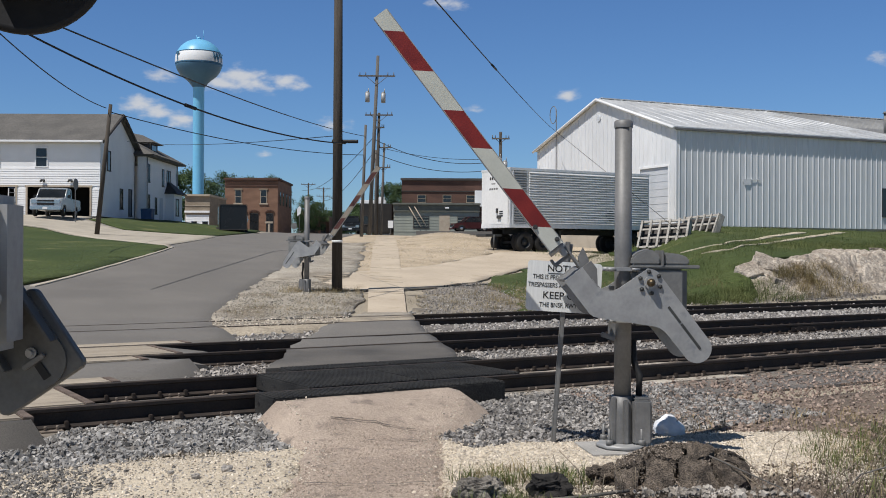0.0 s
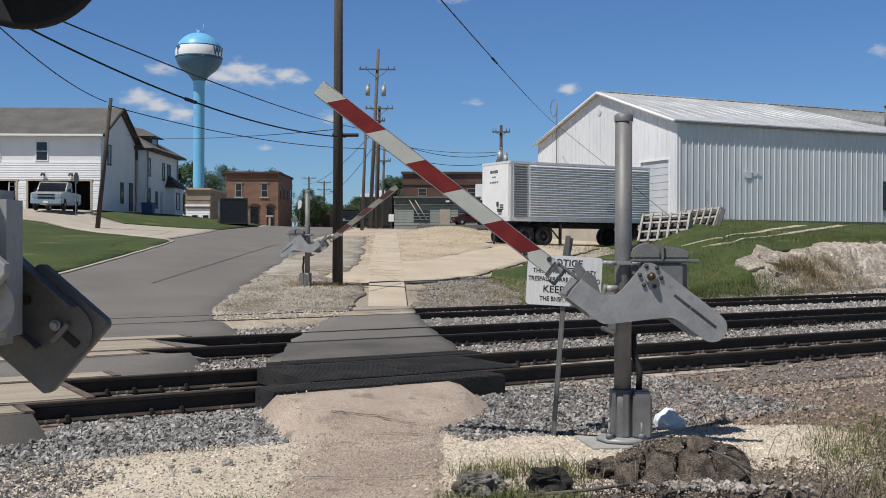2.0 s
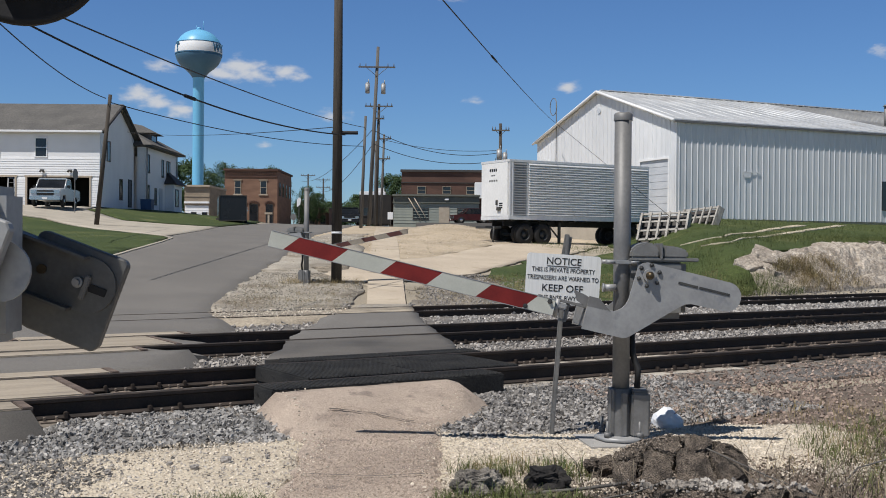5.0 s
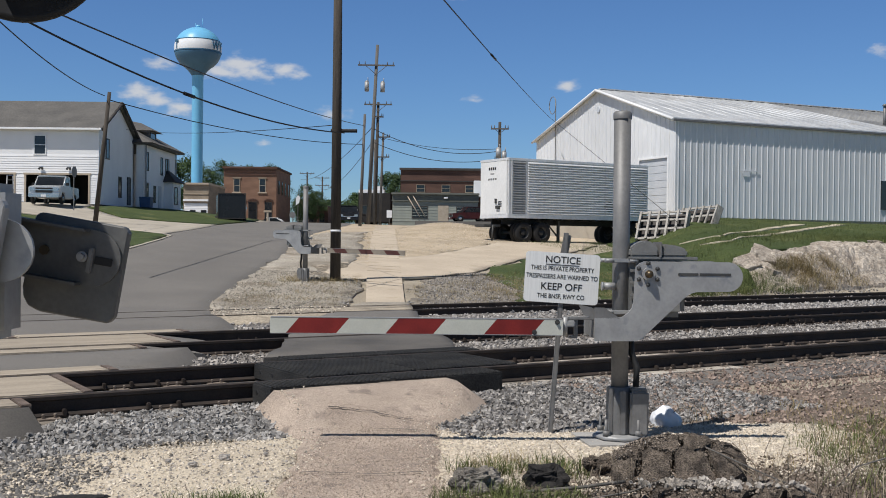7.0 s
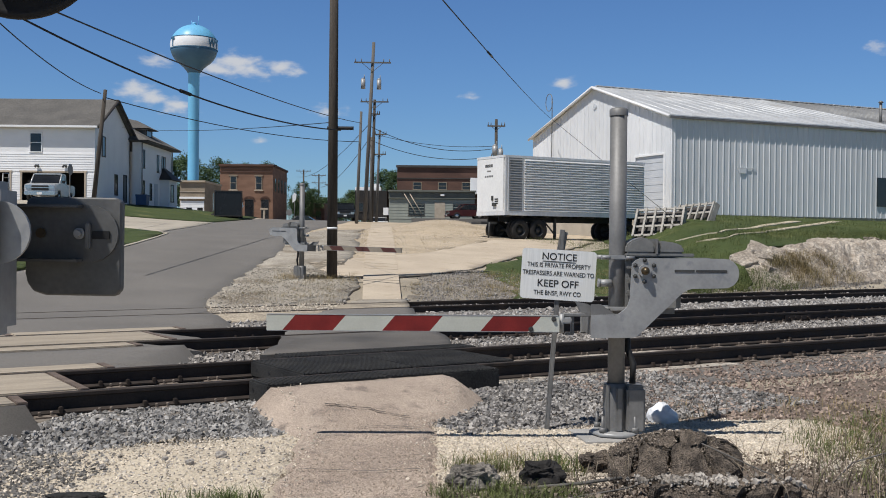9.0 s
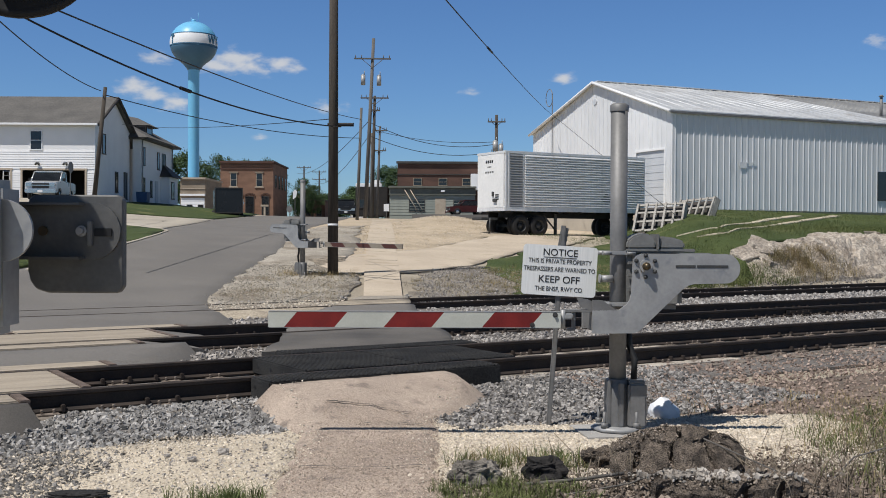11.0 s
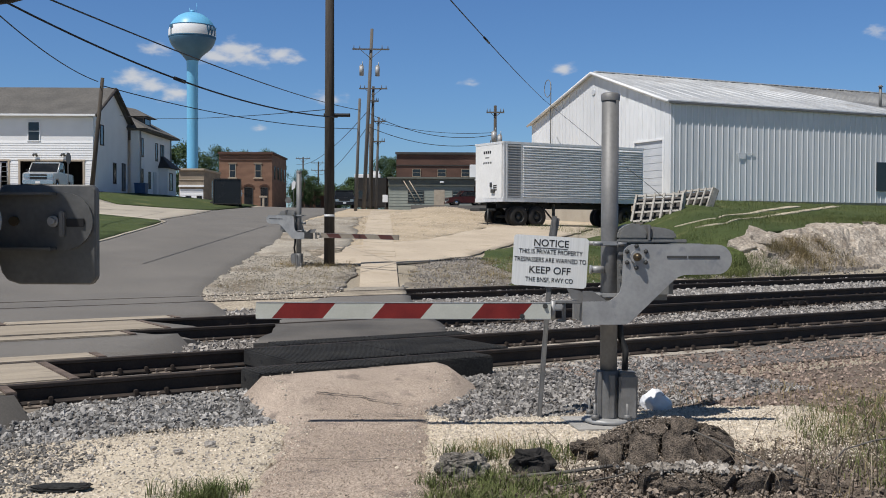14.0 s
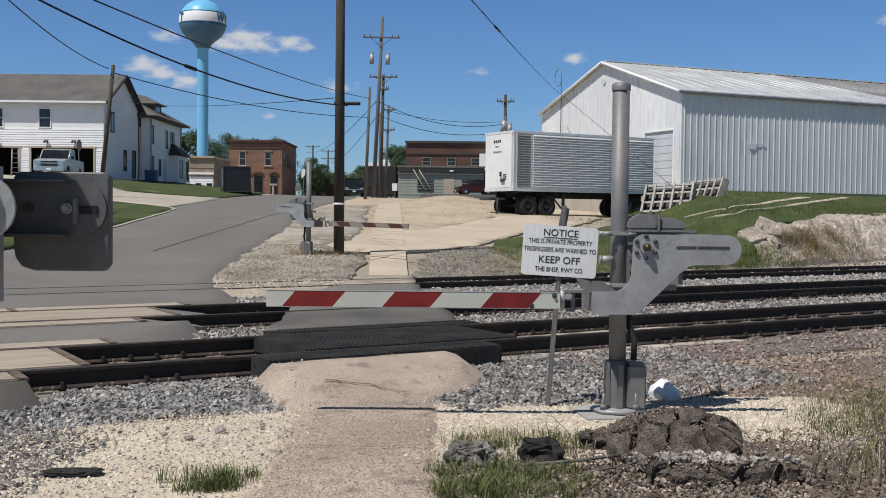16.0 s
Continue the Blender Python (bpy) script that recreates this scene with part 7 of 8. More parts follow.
def wheel(parent, x, y, r=0.36, w=0.22):
    wh = new("wheel")
    wh.parent = parent
    wh.matrix_basis = pose(x, y, r, 90, 0, 0)
    bm = bmesh.new()
    lathe(bm, [(r * 0.6, -w / 2), (r * 0.9, -w / 2), (r, -w / 3), (r, w / 3), (r * 0.9, w / 2), (r * 0.6, w / 2)], 24)
    part("tyre", bm, TYRE, wh)
    bm = bmesh.new()
    lathe(bm, [(0.0, -w * 0.42), (r * 0.3, -w * 0.45), (r * 0.6, -w * 0.3), (r * 0.62, 0), (r * 0.6, w * 0.3), (r * 0.3, w * 0.45), (0.0, w * 0.42)], 16)
    part("rim", bm, CHROME, wh)


def build_vehicle(name, label, category, m, paint, profile_pts, glass_pts, W=1.95, r=0.36, axles=(0.95, 4.3), L=5.6, pickup=False):
    """Front at x=0, going back along +x; the profile is the side view."""
    g = thing(name, label, category, m)
    bm = bmesh.new()
    slab(bm, profile_pts, (0, W / 2, 0), (1, 0, 0), (0, 0, 1), W)
    bmesh.ops.bevel(bm, geom=bm.edges[:], offset=0.05, segments=2, affect="EDGES")
    part("body", bm, paint, g)
    bm = bmesh.new()
    slab(bm, glass_pts, (0, W / 2 - 0.06, 0), (1, 0, 0), (0, 0, 1), W - 0.12)
    bmesh.ops.bevel(bm, geom=bm.edges[:], offset=0.06, segments=2, affect="EDGES")
    part("cabin_glass", bm, GLASS_DARK, g)
    xs = [p[0] for p in glass_pts]
    top = max(p[1] for p in glass_pts)
    tops = [p[0] for p in glass_pts if p[1] > top - 0.05]
    bm = bmesh.new()
    box(bm, ((min(tops) + max(tops)) / 2, 0, top + 0.02), (max(tops) - min(tops) + 0.15, W - 0.2, 0.1), 0.04)
    for s in (-1, 1):
        tube(bm, [(min(xs), s * (W / 2 - 0.07), min(p[1] for p in glass_pts)), (min(tops), s * (W / 2 - 0.1), top)], 0.045, 5)
        box(bm, ((min(tops) + max(tops)) / 2 + 0.3, s * (W / 2 - 0.06), (top + min(p[1] for p in glass_pts)) / 2), (0.1, 0.06, top - min(p[1] for p in glass_pts)), 0.01)
    part("cabin_frame", bm, paint, g)
    for x in axles:
        for s in (-1, 1):
            wheel(g, x, s * (W / 2 - 0.1), r)
    for s in (-1, 1):
        bm = bmesh.new()
        box(bm, (-0.01, s * (W / 2 - 0.26), 0.92 if pickup else 0.75), (0.08, 0.36, 0.24), 0.03)
        part("headlight", bm, CHROME, g)
        bm = bmesh.new()
        box(bm, (min(xs) + 0.35, s * (W / 2 + 0.1), min(p[1] for p in glass_pts) + 0.14), (0.12, 0.2, 0.18), 0.03)
        part("mirror", bm, BLACK, g)
    bm = bmesh.new()
    box(bm, (-0.01, 0, 0.86 if pickup else 0.65), (0.06, W - 0.9, 0.32), 0.02)
    part("grille", bm, BLACK, g)
    bm = bmesh.new()
    box(bm, (-0.03, 0, 0.88 if pickup else 0.66), (0.05, W - 0.85, 0.06), 0.01)
    part("grille_bar", bm, CHROME, g)
    bm = bmesh.new()
    box(bm, (-0.06, 0, 0.52 if pickup else 0.42), (0.16, W - 0.04, 0.24), 0.04)
    part("bumper", bm, CHROME if pickup else paint, g)
    bm = bmesh.new()
    box(bm, (-0.15, 0, 0.5), (0.02, 0.32, 0.15), 0.01)
    part("plate", bm, WHITE_PAINT, g)
    return g


PICKUP = [(0, 0.42), (0.02, 1.1), (1.35, 1.24), (5.55, 1.24), (5.6, 0.55), (4.75, 0.45), (4.7, 0.8), (3.9, 0.8), (3.8, 0.42), (1.4, 0.42), (1.35, 0.82), (0.55, 0.82), (0.5, 0.42)]
PICKUP_G = [(1.3, 1.2), (2.0, 1.82), (3.1, 1.84), (3.3, 1.2)]
CARP = [(0, 0.35), (0.0, 0.72), (1.1, 0.9), (3.7, 0.95), (4.5, 0.9), (4.55, 0.4), (3.95, 0.3), (3.85, 0.62), (3.25, 0.62), (3.15, 0.28), (1.25, 0.28), (1.15, 0.62), (0.55, 0.62), (0.5, 0.3)]
CARG = [(1.0, 0.88), (1.75, 1.38), (3.0, 1.4), (3.85, 0.93)]
SUVP = [(0, 0.42), (0.0, 1.0), (1.2, 1.12), (4.7, 1.15), (4.75, 0.5), (4.1, 0.42), (4.0, 0.74), (3.3, 0.74), (3.2, 0.38), (1.35, 0.38), (1.25, 0.74), (0.55, 0.74), (0.5, 0.4)]
SUVG = [(1.15, 1.1), (1.8, 1.72), (4.3, 1.74), (4.65, 1.12)]
build_vehicle("pickup_truck", "silver pickup truck parked at the open garage", "pickup truck", pose(-25.5, 67.5, height(-26, 70) + 0.05, 0, 0, 97), CAR_SILVER, PICKUP, PICKUP_G, pickup=True)
build_vehicle("parked_suv", "black utility vehicle parked facing the crossing", "car", pose(-9.3, 104.0, height(-9.5, 106) + 0.03, 0, 0, 96), CAR_BLACK, SUVP, SUVG, r=0.38, axles=(0.9, 3.65), L=4.75)
build_vehicle("parked_jeep", "dark red and black off-road vehicle parked by the storefront", "car", pose(0.9, 124.0, 4.05, 0, 0, 14), CAR_RED, SUVP, SUVG, r=0.42, axles=(0.9, 3.65), L=4.75)
car_one = build_vehicle("passing_car", "white car with red trim driving along the street", "car", pose(-95, 125, height(-20, 125) + 0.03, 0, 0, 180), surf("white_car_paint", (0.66, 0.64, 0.62), (0.7, 0.68, 0.66), 1, 0.3, bump=0, grain=0.03), CARP, CARG, r=0.32, axles=(0.85, 3.55), L=4.5)
car_two = build_vehicle("passing_car", "dark silver car driving along the street", "car", pose(-9, 140, height(-12, 125) + 0.03), surf("grey_car_paint", (0.13, 0.135, 0.14), (0.17, 0.175, 0.18), 1, 0.3, 0.3, bump=0, grain=0.03), CARP, CARG, r=0.32, axles=(0.85, 3.55), L=4.5)


def build_cargo_trailer():
    g = thing("cargo_trailer", "black enclosed cargo trailer parked by the road", "trailer", pose(-17.87, 84.5, height(-17.5, 85) - 0.28, 0, 0, 14))
    bm = bmesh.new()
    box(bm, (0.95, 2.2, 1.4), (2.15, 4.4, 2.0), 0.06)
    part("body", bm, CAR_BLACK, g)
    bm = bmesh.new()
    for x in (-0.13, 2.03):
        box(bm, (x, -0.02, 1.4), (0.07, 0.06, 2.02), 0.01)
    for z in (0.42, 2.42):
        box(bm, (0.95, -0.02, z), (2.2, 0.06, 0.07), 0.01)
    part("door_frame", bm, TRIM_DARK, g)
    bm = bmesh.new()
    box(bm, (2.06, 0.0, 1.3), (0.08, 0.06, 0.5), 0.01)
    box(bm, (2.12, 0.0, 1.25), (0.1, 0.06, 0.08), 0.01)
    part("latch", bm, CHROME, g)
    for s in (0, 1):
        wheel(g, 0, 0, 0.33)
    for o, (x, y) in zip([c for c in g.children if c.name.startswith("wheel")], ((-0.2, 2.2), (2.1, 2.2))):
        o.matrix_basis = pose(x, y, 0.33, 90, 0, 90)
    return g


build_cargo_trailer()


def build_tree(x, y, h, w, seed, label="leafy green tree behind the buildings", clumps=120):
    g = thing("tree", label, "tree", pose(x, y, height(x, y) - 0.1), "trees behind the town")
    rnd = random.Random(seed)
    bm = bmesh.new()
    cyl(bm, (0, 0, 0), (0.1, 0, h * 0.55), w * 0.06, w * 0.03, 8)
    for k in range(5):
        a = k * 1.3
        cyl(bm, (0.05, 0, h * (0.28 + 0.05 * k)), (w * 0.3 * math.cos(a), w * 0.3 * math.sin(a), h * (0.55 + 0.06 * k)), w * 0.022, w * 0.008, 6)
    part("trunk", bm, BARK, g)
    V, Fc = [], []
    for _ in range(clumps):
        a, u, rr_ = rnd.uniform(0, math.tau), rnd.uniform(0, 1), math.sqrt(rnd.random())
        z = h * (0.28 + 0.7 * u)
        rad = w * 0.5 * math.sin(math.pi * (0.15 + 0.8 * u)) ** 0.7 * rr_
        c = Vector((rad * math.cos(a), rad * math.sin(a), z))
        cs = w * rnd.uniform(0.07, 0.15)
        for _ in range(85):
            d = Vector([rnd.gauss(0, 1) for _ in range(3)]).normalized() * cs * rnd.random() ** 0.4
            t = Vector([rnd.gauss(0, 1) for _ in range(3)]).normalized()
            b = t.orthogonal().normalized()
            s = w * rnd.uniform(0.009, 0.021)
            i = len(V)
            V += [tuple(c + d - t * s), tuple(c + d + b * s * 0.6), tuple(c + d + t * s), tuple(c + d - b * s * 0.6)]
            Fc.append((i, i + 1, i + 2, i + 3))
    me = bpy.data.meshes.new("crown")
    me.from_pydata(V, [], Fc)
    me.materials.append(LEAF)
    share("crown", me, g, Matrix())


for i, (x, y, h, w) in enumerate(((-55.5, 229, 14.6, 13), (-49, 236, 14.4, 11), (-62, 226, 12.6, 9.5), (-44.5, 238, 13.4, 11), (-33.5, 206, 12.0, 8), (-22.3, 172, 7.0, 4.5), (-21.0, 174, 6.2, 4.0), (-14.0, 170, 5.6, 5), (-12.0, 168, 5.6, 6), (-5.6, 150, 8.6, 5.5), (-7.6, 152, 8.6, 6), (-55, 240, 10, 10), (-3.5, 158, 8.5, 6), (-17.5, 260, 8.5, 9), (-12, 200, 5.4, 7.5), (-16.5, 203, 5.6, 8.5), (-21, 198, 5.2, 7.5), (-26, 206, 5.6, 8.5), (-8, 197, 5.4, 7))):
    build_tree(x, y, h, w, i)


def build_dark_block():
    g = thing("dark_building", "dark low building with pale rooftop equipment", "building", pose(-11.0, 138, 4.2))
    bm = bmesh.new()
    box(bm, (2.0, 3, 1.9), (4.2, 6, 3.8), 0.03)
    part("wall", bm, NEAR_BLACK, g)
    bm = bmesh.new()
    box(bm, (1.6, 1, 4.0), (3.4, 1.5, 0.5), 0.04)
    box(bm, (2.6, 0.9, 4.4), (1.0, 0.9, 0.6), 0.04)
    part("roof_unit", bm, WHITE_PAINT, g)
    window(g, pose(1.0, -0.04, 1.6), 1.2, 1.2, TRIM_DARK, bars=False)
    h = thing("small_house", "small grey house with dark roof far up the street", "house", pose(-32, 235, 5.0))
    bm = bmesh.new()
    box(bm, (3, 3, 1.5), (7, 6, 3.0))
    part("wall", bm, WHITE_PAINT, h)
    bm = bmesh.new()
    slab(bm, [(-0.6, 2.9), (6.6, 2.9), (3, 5.2)], (-0.8, 0, 0), (0, 1, 0), (0, 0, 1), 7.6)
    part("roof", bm, SHINGLE, h)
    window(h, pose(1.5, -0.04, 1.5), 1.0, 1.2, TRIM_DARK)


build_dark_block()


def build_row():
    g = thing("dark_row_building", "dark brick row building down the street", "building", pose(-22.6, 176, 3.6))
    bm = bmesh.new()
    box(bm, (1.6, 12, 1.9), (3.6, 24, 3.8))
    part("wall", bm, BRICK_DARK, g)
    bm = bmesh.new()
    box(bm, (1.6, 12, 3.9), (3.9, 24.3, 0.2), 0.02)
    part("coping", bm, TRIM_DARK, g)
    for x in (0.6, 2.4):
        window(g, pose(x, -0.04, 1.9), 0.9, 1.4, TRIM_DARK)


build_row()


def step_ladder():
    g = thing("step_ladder", "aluminium step ladder standing open by the garage", "ladder", pose(-28.7, 70.0, height(-28.7, 70.0) + 0.03, 0, 0, 25))
    for x in (-0.24, 0.24):
        for y0, y1 in ((-0.45, -0.06), (0.45, 0.06)):
            bm = bmesh.new()
            tube(bm, [(x, y0, 0), (x * 0.75, y1, 1.8)], 0.035, 6)
            part("rail", bm, GALV, g)
    for k in range(5):
        bm = bmesh.new()
        t = (k + 0.7) / 5.6
        box(bm, (0, -0.45 + 0.39 * t, 1.8 * t), (0.46 - 0.1 * t, 0.1, 0.03), 0.005)
        part("step", bm, GALV, g)
    bm = bmesh.new()
    box(bm, (0, 0, 1.81), (0.4, 0.2, 0.04), 0.008)
    part("top_cap", bm, BLUE_BIN, g)


step_ladder()


def stop_sign(x, y, z, h, yaw, label):
    g = thing("stop_sign", label, "road sign", pose(x, y, z, 0, 0, yaw), "stop signs")
    bm = bmesh.new()
    box(bm, (0, 0, h / 2), (0.06, 0.04, h), 0.005)
    part("post", bm, GALV_DULL, g)
    bm = bmesh.new()
    slab(bm, [(0.38 * math.cos(radians(22.5 + 45 * k)), 0.38 * math.sin(radians(22.5 + 45 * k))) for k in range(8)], (0, -0.02, h - 0.25), (1, 0, 0), (0, 0, 1), 0.01)
    part("plate", bm, GALV_DULL, g, "bare metal back of an octagonal plate")


stop_sign(-23.6, 67.5, height(-23.6, 67.5), 2.75, 84, "octagonal sign seen from behind on a leaning post")
stop_sign(-17.4, 122, height(-17.4, 122), 2.2, 0, "octagonal sign seen from behind at the street corner")


def small_town_things():
    g = thing("street_sign_post", "pale pillar with a name board at the corner", "sign post", pose(-20.1, 121, height(-20, 121)))
    bm = bmesh.new()
    box(bm, (0, 0, 1.0), (0.22, 0.22, 2.0), 0.02)
    part("pillar", bm, TAN_STONE, g)
    bm = bmesh.new()
    box(bm, (0, -0.05, 2.1), (0.9, 0.2, 0.22), 0.02)
    part("board", bm, TAN_STONE, g)
    g = thing("flag", "small faded flag on a pole by the street", "flag", pose(-17.6, 128, height(-17.6, 128)))
    bm = bmesh.new()
    cyl(bm, (0, 0, 0), (0, 0, 4.6), 0.035, None, 6)
    part("pole", bm, GALV_DULL, g)
    bm = bmesh.new()
    slab(bm, [(0, 0), (0.25, 0.3), (0.5, 0.1), (0.4, -0.6), (0.0, -0.9)], (-0.25, -0.03, 4.2), (1, 0, 0), (0, 0, 1), 0.03)
    part("cloth", bm, TRAILER_WHITE, g)
    g = thing("waste_bin", "dark blue plastic wheeled bin beside the house", "bin", pose(-24.3, 86.5, height(-24.3, 86)))
    bm = bmesh.new()
    slab(bm, [(-0.4, 0.1), (0.4, 0.1), (0.45, 0.85), (-0.45, 0.85)], (0, 0.4, 0), (1, 0, 0), (0, 0, 1), 0.9)
    part("body", bm, BLUE_BIN, g)
    bm = bmesh.new()
    box(bm, (0, -0.05, 0.9), (0.95, 1.0, 0.1), 0.03)
    part("lid", bm, BLUE_BIN, g)
    g = thing("name_plate_post", "short post with a pale plate beside the pavement", "sign", pose(-5.1, 100, height(-5.1, 100)))
    bm = bmesh.new()
    box(bm, (0, 0, 0.7), (0.06, 0.06, 1.4), 0.004)
    part("post", bm, POLE_GREY, g)
    bm = bmesh.new()
    box(bm, (0, -0.05, 1.0), (0.5, 0.03, 0.7), 0.01)
    part("plate", bm, WHITE_PAINT, g)


small_town_things()

# ---- cables ----
cable((-2.77, 29.4, 4.63), (-7.25, 16, 5.38), 0.45, 0.018, knob=0.57)
cable((-6.42, 85, 10.95), (-10.53, 25, 7.51), 0.42, 0.024)
cable((-19.26, 60, 9.74), (-15.11, 35, 9.12), 0.35, 0.024)
cable((-18.94, 60, 9.49), (-6.5, 85, 9.44), 0.55, 0.028)
cable((-24.0, 79.8, 9.9), (-3.0, 29.4, 4.85), 0.25, 0.012)
cable((-6.38, 95, 11.8), (5.0, 95, 9.9), 1.0, 0.03)
cable((-6.43, 95, 10.6), (5.0, 95, 9.2), 0.9, 0.03)
cable((-6.57, 104, 12.0), (5.0, 95, 10.1), 0.5, 0.025)
cable((-30.0, 222, 14.6), (-6.38, 95, 12.0), 1.5, 0.03)
cable((-26.0, 222, 12.6), (-6.43, 95, 10.6), 1.5, 0.03)
cable((6.54, 66, 9.54), (-0.67, 14, 5.56), 0.1, 0.013, knob=0.74)
cable((6.45, 66.0, 9.6), (11.2, 45.5, 1.7), 0.0, 0.012, "thin guy wire down from the shed mast")
cable((-3.15, 29.5, 4.7), (-2.42, 29.5, 4.7), 0.0, 0.055, "short dark bracket bar on the utility pole")


# ---- the road gate at the near side ----
def build_road_gate():
    P = Vector((-1.91, 4.2, 1.615))
    g = thing("road_gate", "grey gate mechanism with counterweight arms at the roadside", "crossing gate", Matrix.Translation(P))
    bm = bmesh.new()
    box(bm, (0.12, -0.2, -0.09), (0.36, 0.22, 0.58), 0.035)
    part("mechanism_case", bm, GALV, g)
    bm = bmesh.new()
    cyl(bm, (-0.4, -0.2, -P.z), (-0.4, -0.2, 1.1), 0.075, None, 20)
    part("mast", bm, GALV_DULL, g)
    bm = bmesh.new()
    box(bm, (-0.22, -0.2, 0.05), (0.36, 0.1, 0.1), 0.01)
    box(bm, (-0.22, -0.2, -0.3), (0.36, 0.1, 0.1), 0.01)
    part("bracket", bm, GALV_DULL, g)
    bm = bmesh.new()
    box(bm, (-0.4, -0.2, -P.z + 0.04), (0.4, 0.4, 0.1), 0.02)
    part("base_plate", bm, GALV_DULL, g)
    sw = new("swing_arm")
    sw.parent = g
    # the far arm and weight carry shade in their colour, the near ones don't
    for far in (True, False):
        y, end = (0.0, 0.537) if far else (-0.4, 0.345)
        c, rad = 0.01, 0.112
        bm = bmesh.new()
        pts = [(-0.25, c - rad), (end, c - rad)] + [(end + rad * math.cos(radians(a)), c + rad * math.sin(radians(a))) for a in range(-75, 80, 15)] + [(end, c + rad), (-0.25, c + rad)]
        slab(bm, pts, (0, y, 0), (1, 0, 0), (0, 0, 1), -0.014)
        for z in (c - rad + 0.006, c + rad - 0.006):
            box(bm, ((end - 0.25) / 2, y + (-0.04 if far else 0.05), z), (end + 0.2, 0.07, 0.012), 0.002)
        part("channel_arm", bm, SHADED_GALV if far else GALV, sw)
        bm = bmesh.new()
        yb = y + (0.016 if far else -0.07)
        o = 0.0 if far else -0.3
        q = [(0.28, 0.135), (0.3, 0.153), (0.636, 0.153), (0.656, 0.135), (0.656, -0.21), (0.636, -0.236), (0.36, -0.236), (0.31, -0.22), (0.285, -0.185), (0.28, -0.15)]
        q = [(a + o, b if far else b * 1.25) for a, b in q]
        slab(bm, q, (0, yb, 0), (1, 0, 0), (0, 0, 1), -0.05)
        bmesh.ops.bevel(bm, geom=bm.edges[:], offset=0.006, segments=1, affect="EDGES")
        part("counterweight", bm, SHADED_GALV if far else GALV, sw, "flat galvanised counterweight plate")
        if not far:
            continue
        bm = bmesh.new()
        cyl(bm, (0.5, -0.01, c), (0.5, -0.04, c), 0.014, None, 6)
        cyl(bm, (0.5, -0.006, c), (0.5, -0.018, c), 0.022, None, 14)
        part("clamp_bolt", bm, GALV, sw)
        bm = bmesh.new()
        box(bm, (0.535, -0.012, c - 0.01), (0.02, 0.026, 0.1), 0.004)
        part("stop_lug", bm, GALV_DULL, sw)
        bm = bmesh.new()
        box(bm, (0.583, -0.004, c - 0.005), (0.07, 0.006, 0.032), 0.002)
        part("slot", bm, BLACK, sw)
        bm = bmesh.new()
        cyl(bm, (0.35, -0.01, c), (0.35, -0.02, c), 0.02, None, 8)
        part("bolt", bm, BRASS, sw)
    bm = bmesh.new()
    cyl(bm, (0, 0.05, 0), (0, -0.46, 0), 0.035, None, 12)
    part("shaft", bm, DARK_METAL, sw)
    bm = bmesh.new()
    slab(bm, [(-0.2, 0.1), (-0.2, -0.1), (-0.9, -0.26), (-0.9, -0.05)], (0, -0.02, 0), (1, 0, 0), (0, 0, 1), 0.05)
    box(bm, (-2.6, -0.03, -0.16), (3.4, 0.05, 0.12), 0.01)
    part("boom", bm, WHITE_REFL, sw)
    # flashing light unit above
    c = Vector((-1.70, 4.3, 2.81))
    f = thing("signal_light", "round black backplate of a crossing light with hood", "signal light", Matrix.Translation(c) @ Matrix.Rotation(radians(12), 4, "Z"))
    bm = bmesh.new()
    lathe(bm, [(0.0, 0.012), (0.30, 0.012), (0.325, 0.02), (0.33, 0.0), (0.325, -0.02), (0.0, -0.012)], 48)
    part("backplate", bm, BLACK, f, m=pose(0, 0, 0, 90, 0, 0))
    bm = bmesh.new()
    cyl(bm, (0, 0, 0), (0, 0.2, 0), 0.16, 0.1, 24)
    part("housing", bm, BLACK, f)
    bm = bmesh.new()
    lathe(bm, [(0.165, 0.0), (0.17, 0.3)], 24)
    part("hood", bm, BLACK, f, m=pose(0, 0, 0, 90, 0, 0))
    bm = bmesh.new()
    tube(bm, [(0, 0.1, 0), (-0.3, 0.35, 0.0), (-0.62, 0.32, 0.0)], 0.035, 8)
    part("arm", bm, BLACK, f)
    # second light head, out of view, added to throw shade on the counterweight
    d = Vector((-2.11, 3.74, 2.68)) - c
    spin = Matrix.Rotation(radians(-12), 4, "Z")
    d = spin @ d
    bm = bmesh.new()
    lathe(bm, [(0.0, 0.012), (0.30, 0.012), (0.325, 0.02), (0.33, 0.0), (0.325, -0.02), (0.0, -0.012)], 48)
    part("backplate", bm, BLACK, f, m=Matrix.Translation(d) @ spin @ pose(0, 0, 0, 90, 0, 0))
    bm = bmesh.new()
    cyl(bm, d, d + spin @ Vector((0, 0.18, 0)), 0.15, 0.09, 24)
    part("housing", bm, BLACK, f)
    bm = bmesh.new()
    tube(bm, [d + spin @ Vector((0, 0.1, 0)), d + spin @ Vector((-0.12, 0.35, 0)), d + spin @ Vector((-0.18, 0.86, 0))], 0.035, 8)
    part("arm", bm, BLACK, f)
    m2 = thing("signal_mast", "grey steel mast carrying the crossing lights", "mast", pose(-2.32, 4.62, 0))
    bm = bmesh.new()
    cyl(bm, (0, 0, 0), (0, 0, 3.0), 0.06, None, 16)
    part("pipe", bm, GALV_DULL, m2)
    bm = bmesh.new()
    box(bm, (0, 0, 0.03), (0.34, 0.34, 0.06), 0.01)
    part("foot", bm, GALV_DULL, m2)
    return sw


road_swing = build_road_gate()


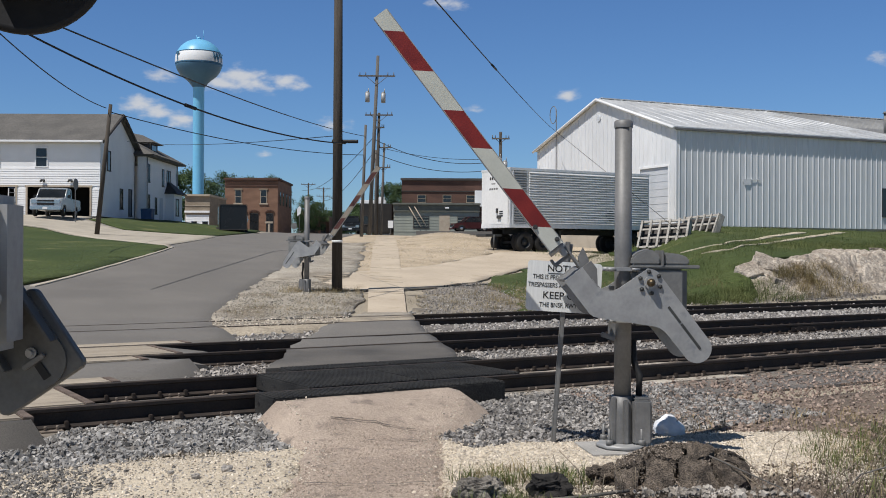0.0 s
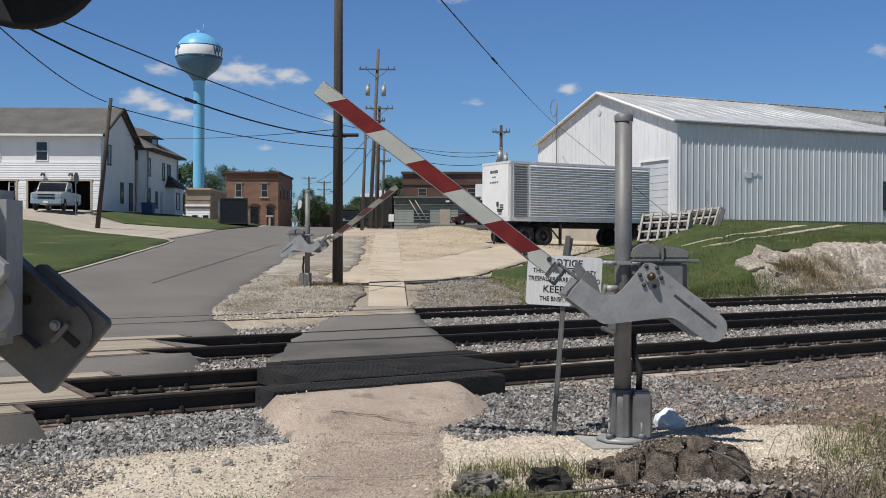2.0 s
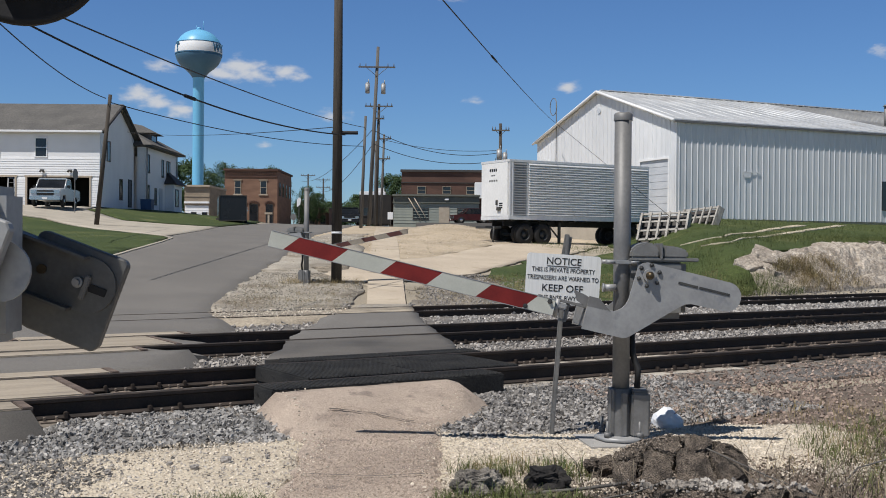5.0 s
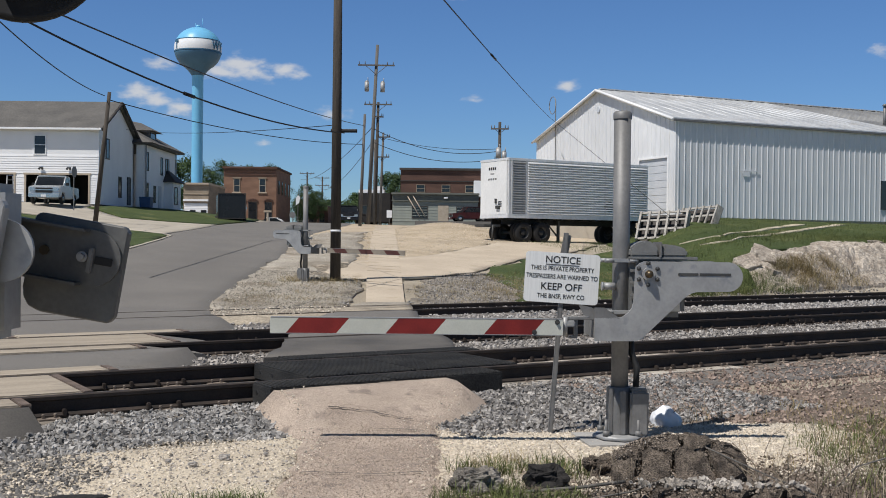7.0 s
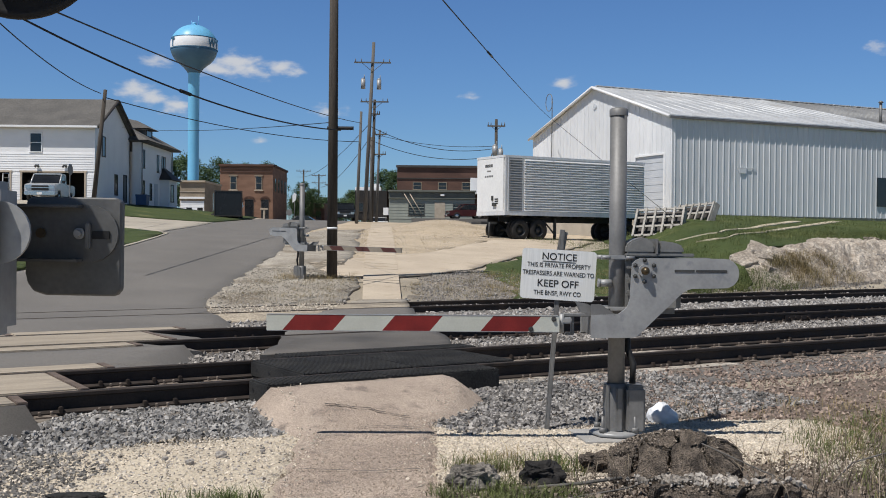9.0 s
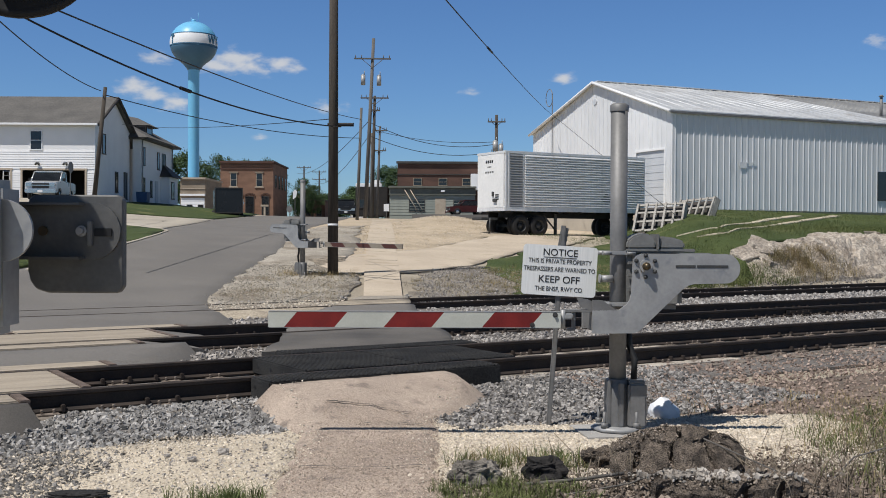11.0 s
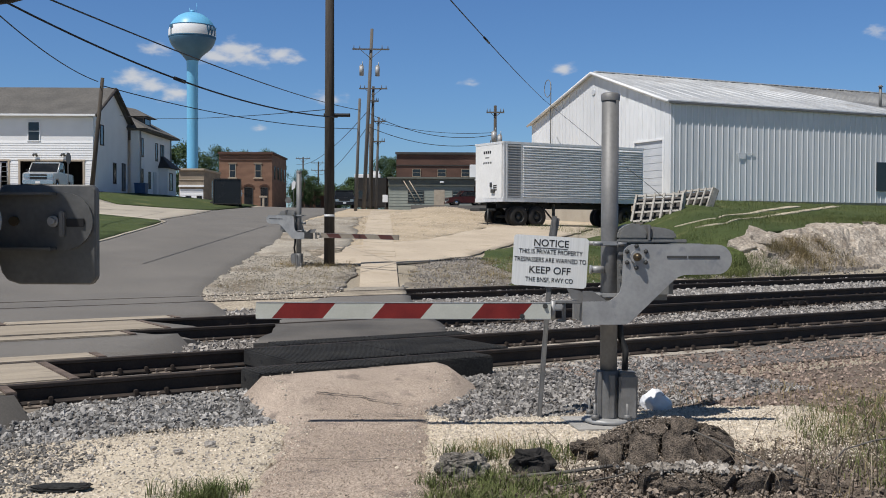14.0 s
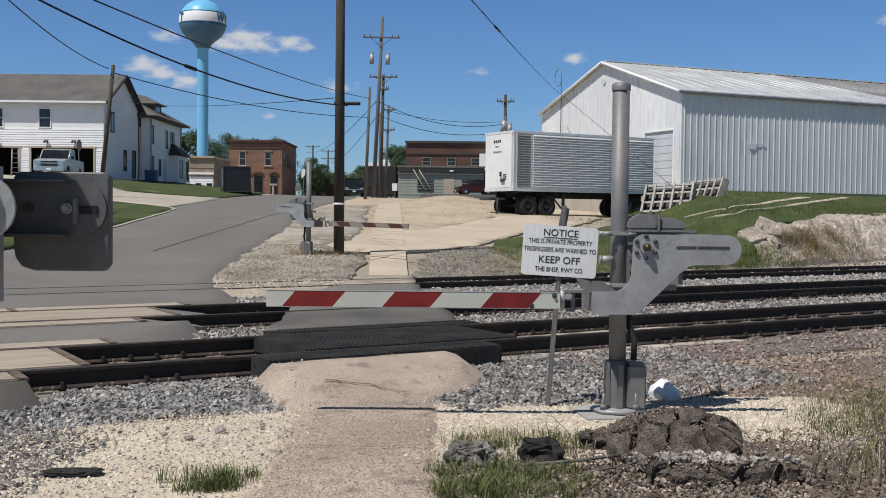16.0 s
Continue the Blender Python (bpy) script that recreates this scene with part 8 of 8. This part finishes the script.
# ---- cracks ----
def crack(name_label, pts, width=0.008):
    """A dark ragged crack lying in the paving."""
    rnd = random.Random(name_label + str(pts[0]))
    path = []
    for p, q in zip(pts, pts[1:]):
        for k in range(8):
            t = k / 8
            path.append((p[0] + (q[0] - p[0]) * t + rnd.uniform(-0.012, 0.012), p[1] + (q[1] - p[1]) * t + rnd.uniform(-0.015, 0.015)))
    bm = bmesh.new()
    prev = None
    for i, (x, y) in enumerate(path):
        w = width * rnd.uniform(0.4, 1.3)
        a, c = bm.verts.new((x, y - w, deck(x, y - w) + 0.017)), bm.verts.new((x, y + w, deck(x, y + w) + 0.017))
        if prev:
            bm.faces.new((prev[0], a, c, prev[1]))
        prev = (a, c)
    thing("paving_crack", name_label, "crack", group="paving cracks", bm=bm, material=TRIM_DARK)


crack("dark crack across the worn footpath", [(-1.0, 9.35), (-0.6, 9.4), (-0.2, 9.3)])
crack("dark crack across the worn footpath", [(-0.65, 8.85), (-0.4, 8.9), (-0.1, 8.8)])
crack("dark crack across the worn footpath", [(-0.95, 7.2), (-0.5, 7.15), (-0.05, 7.25)], 0.006)
# ---- what moves ----
def motions():
    rows = ((0, 52.6), (0.5, 49.1), (1, 45.3), (1.5, 41.6), (2, 37.5), (2.5, 33.3), (3, 29.1), (3.5, 24.9), (4, 20.9), (5, 13.3), (6.3, 3.7), (6.6, 1.7), (6.9, 0.15), (7.0, 0), (16, 0))
    walk(near_swing, [(t, pose(0.15, -0.34, 1.38, 0, a, 0)) for t, a in rows])
    rows = ((0, 53.0), (1, 44.6), (2, 36.0), (3, 27.8), (4, 19.4), (5, 11.0), (6.3, 1.2), (6.6, -0.5), (6.8, -1.2), (16, -1.2))
    walk(far_swing, [(t, pose(0.15, -0.34, 1.38, 0, a, 0)) for t, a in rows])
    rows = ((0, 56), (1.5, 44.8), (2.5, 36.8), (3.5, 29), (4, 26), (5, 20.2), (6.3, 14.0), (6.6, 12.3), (7, 9.6), (7.5, 6.3), (8, 3.2), (8.5, 1.2), (9, 0.4), (10, 0), (16, 0))
    walk(road_swing, [(t, pose(0, 0, 0, 0, a, 0)) for t, a in rows])
    z = height(-20, 125) + 0.03
    rows = [(t, pose(-17.6 + 10.8 * (t - 7), 124, z, 0, 0, 180)) for t in (0, 2, 4, 6, 7, 7.5)]
    rows += [(8, pose(-8.2, 124.6, z, 0, 0, 200)), (8.6, pose(-7.2, 130, z, 0, 0, 255)), (9.5, pose(-9.5, 146, z + 0.4, 0, 0, 280)), (12, pose(-16, 185, z + 1.2, 0, 0, 280)), (16, pose(-28, 250, z + 2, 0, 0, 280))]
    walk(car_one, rows)
    rows = [(0, pose(-10, 172, z + 0.8, 0, 0, 85)), (6, pose(-9.8, 160, z + 0.6, 0, 0, 85)), (7.4, pose(-10.2, 134, z, 0, 0, 80)), (8.0, pose(-12.0, 126.6, z, 0, 0, 30)), (8.5, pose(-15.2, 125.6, z, 0, 0, 0)), (9.0, pose(-18.6, 125.6, z, 0, 0, 0)), (10, pose(-28, 125.6, z, 0, 0, 0)), (11, pose(-40, 125.6, z, 0, 0, 0)), (16, pose(-95, 125.6, z, 0, 0, 0))]
    walk(car_two, rows)


motions()
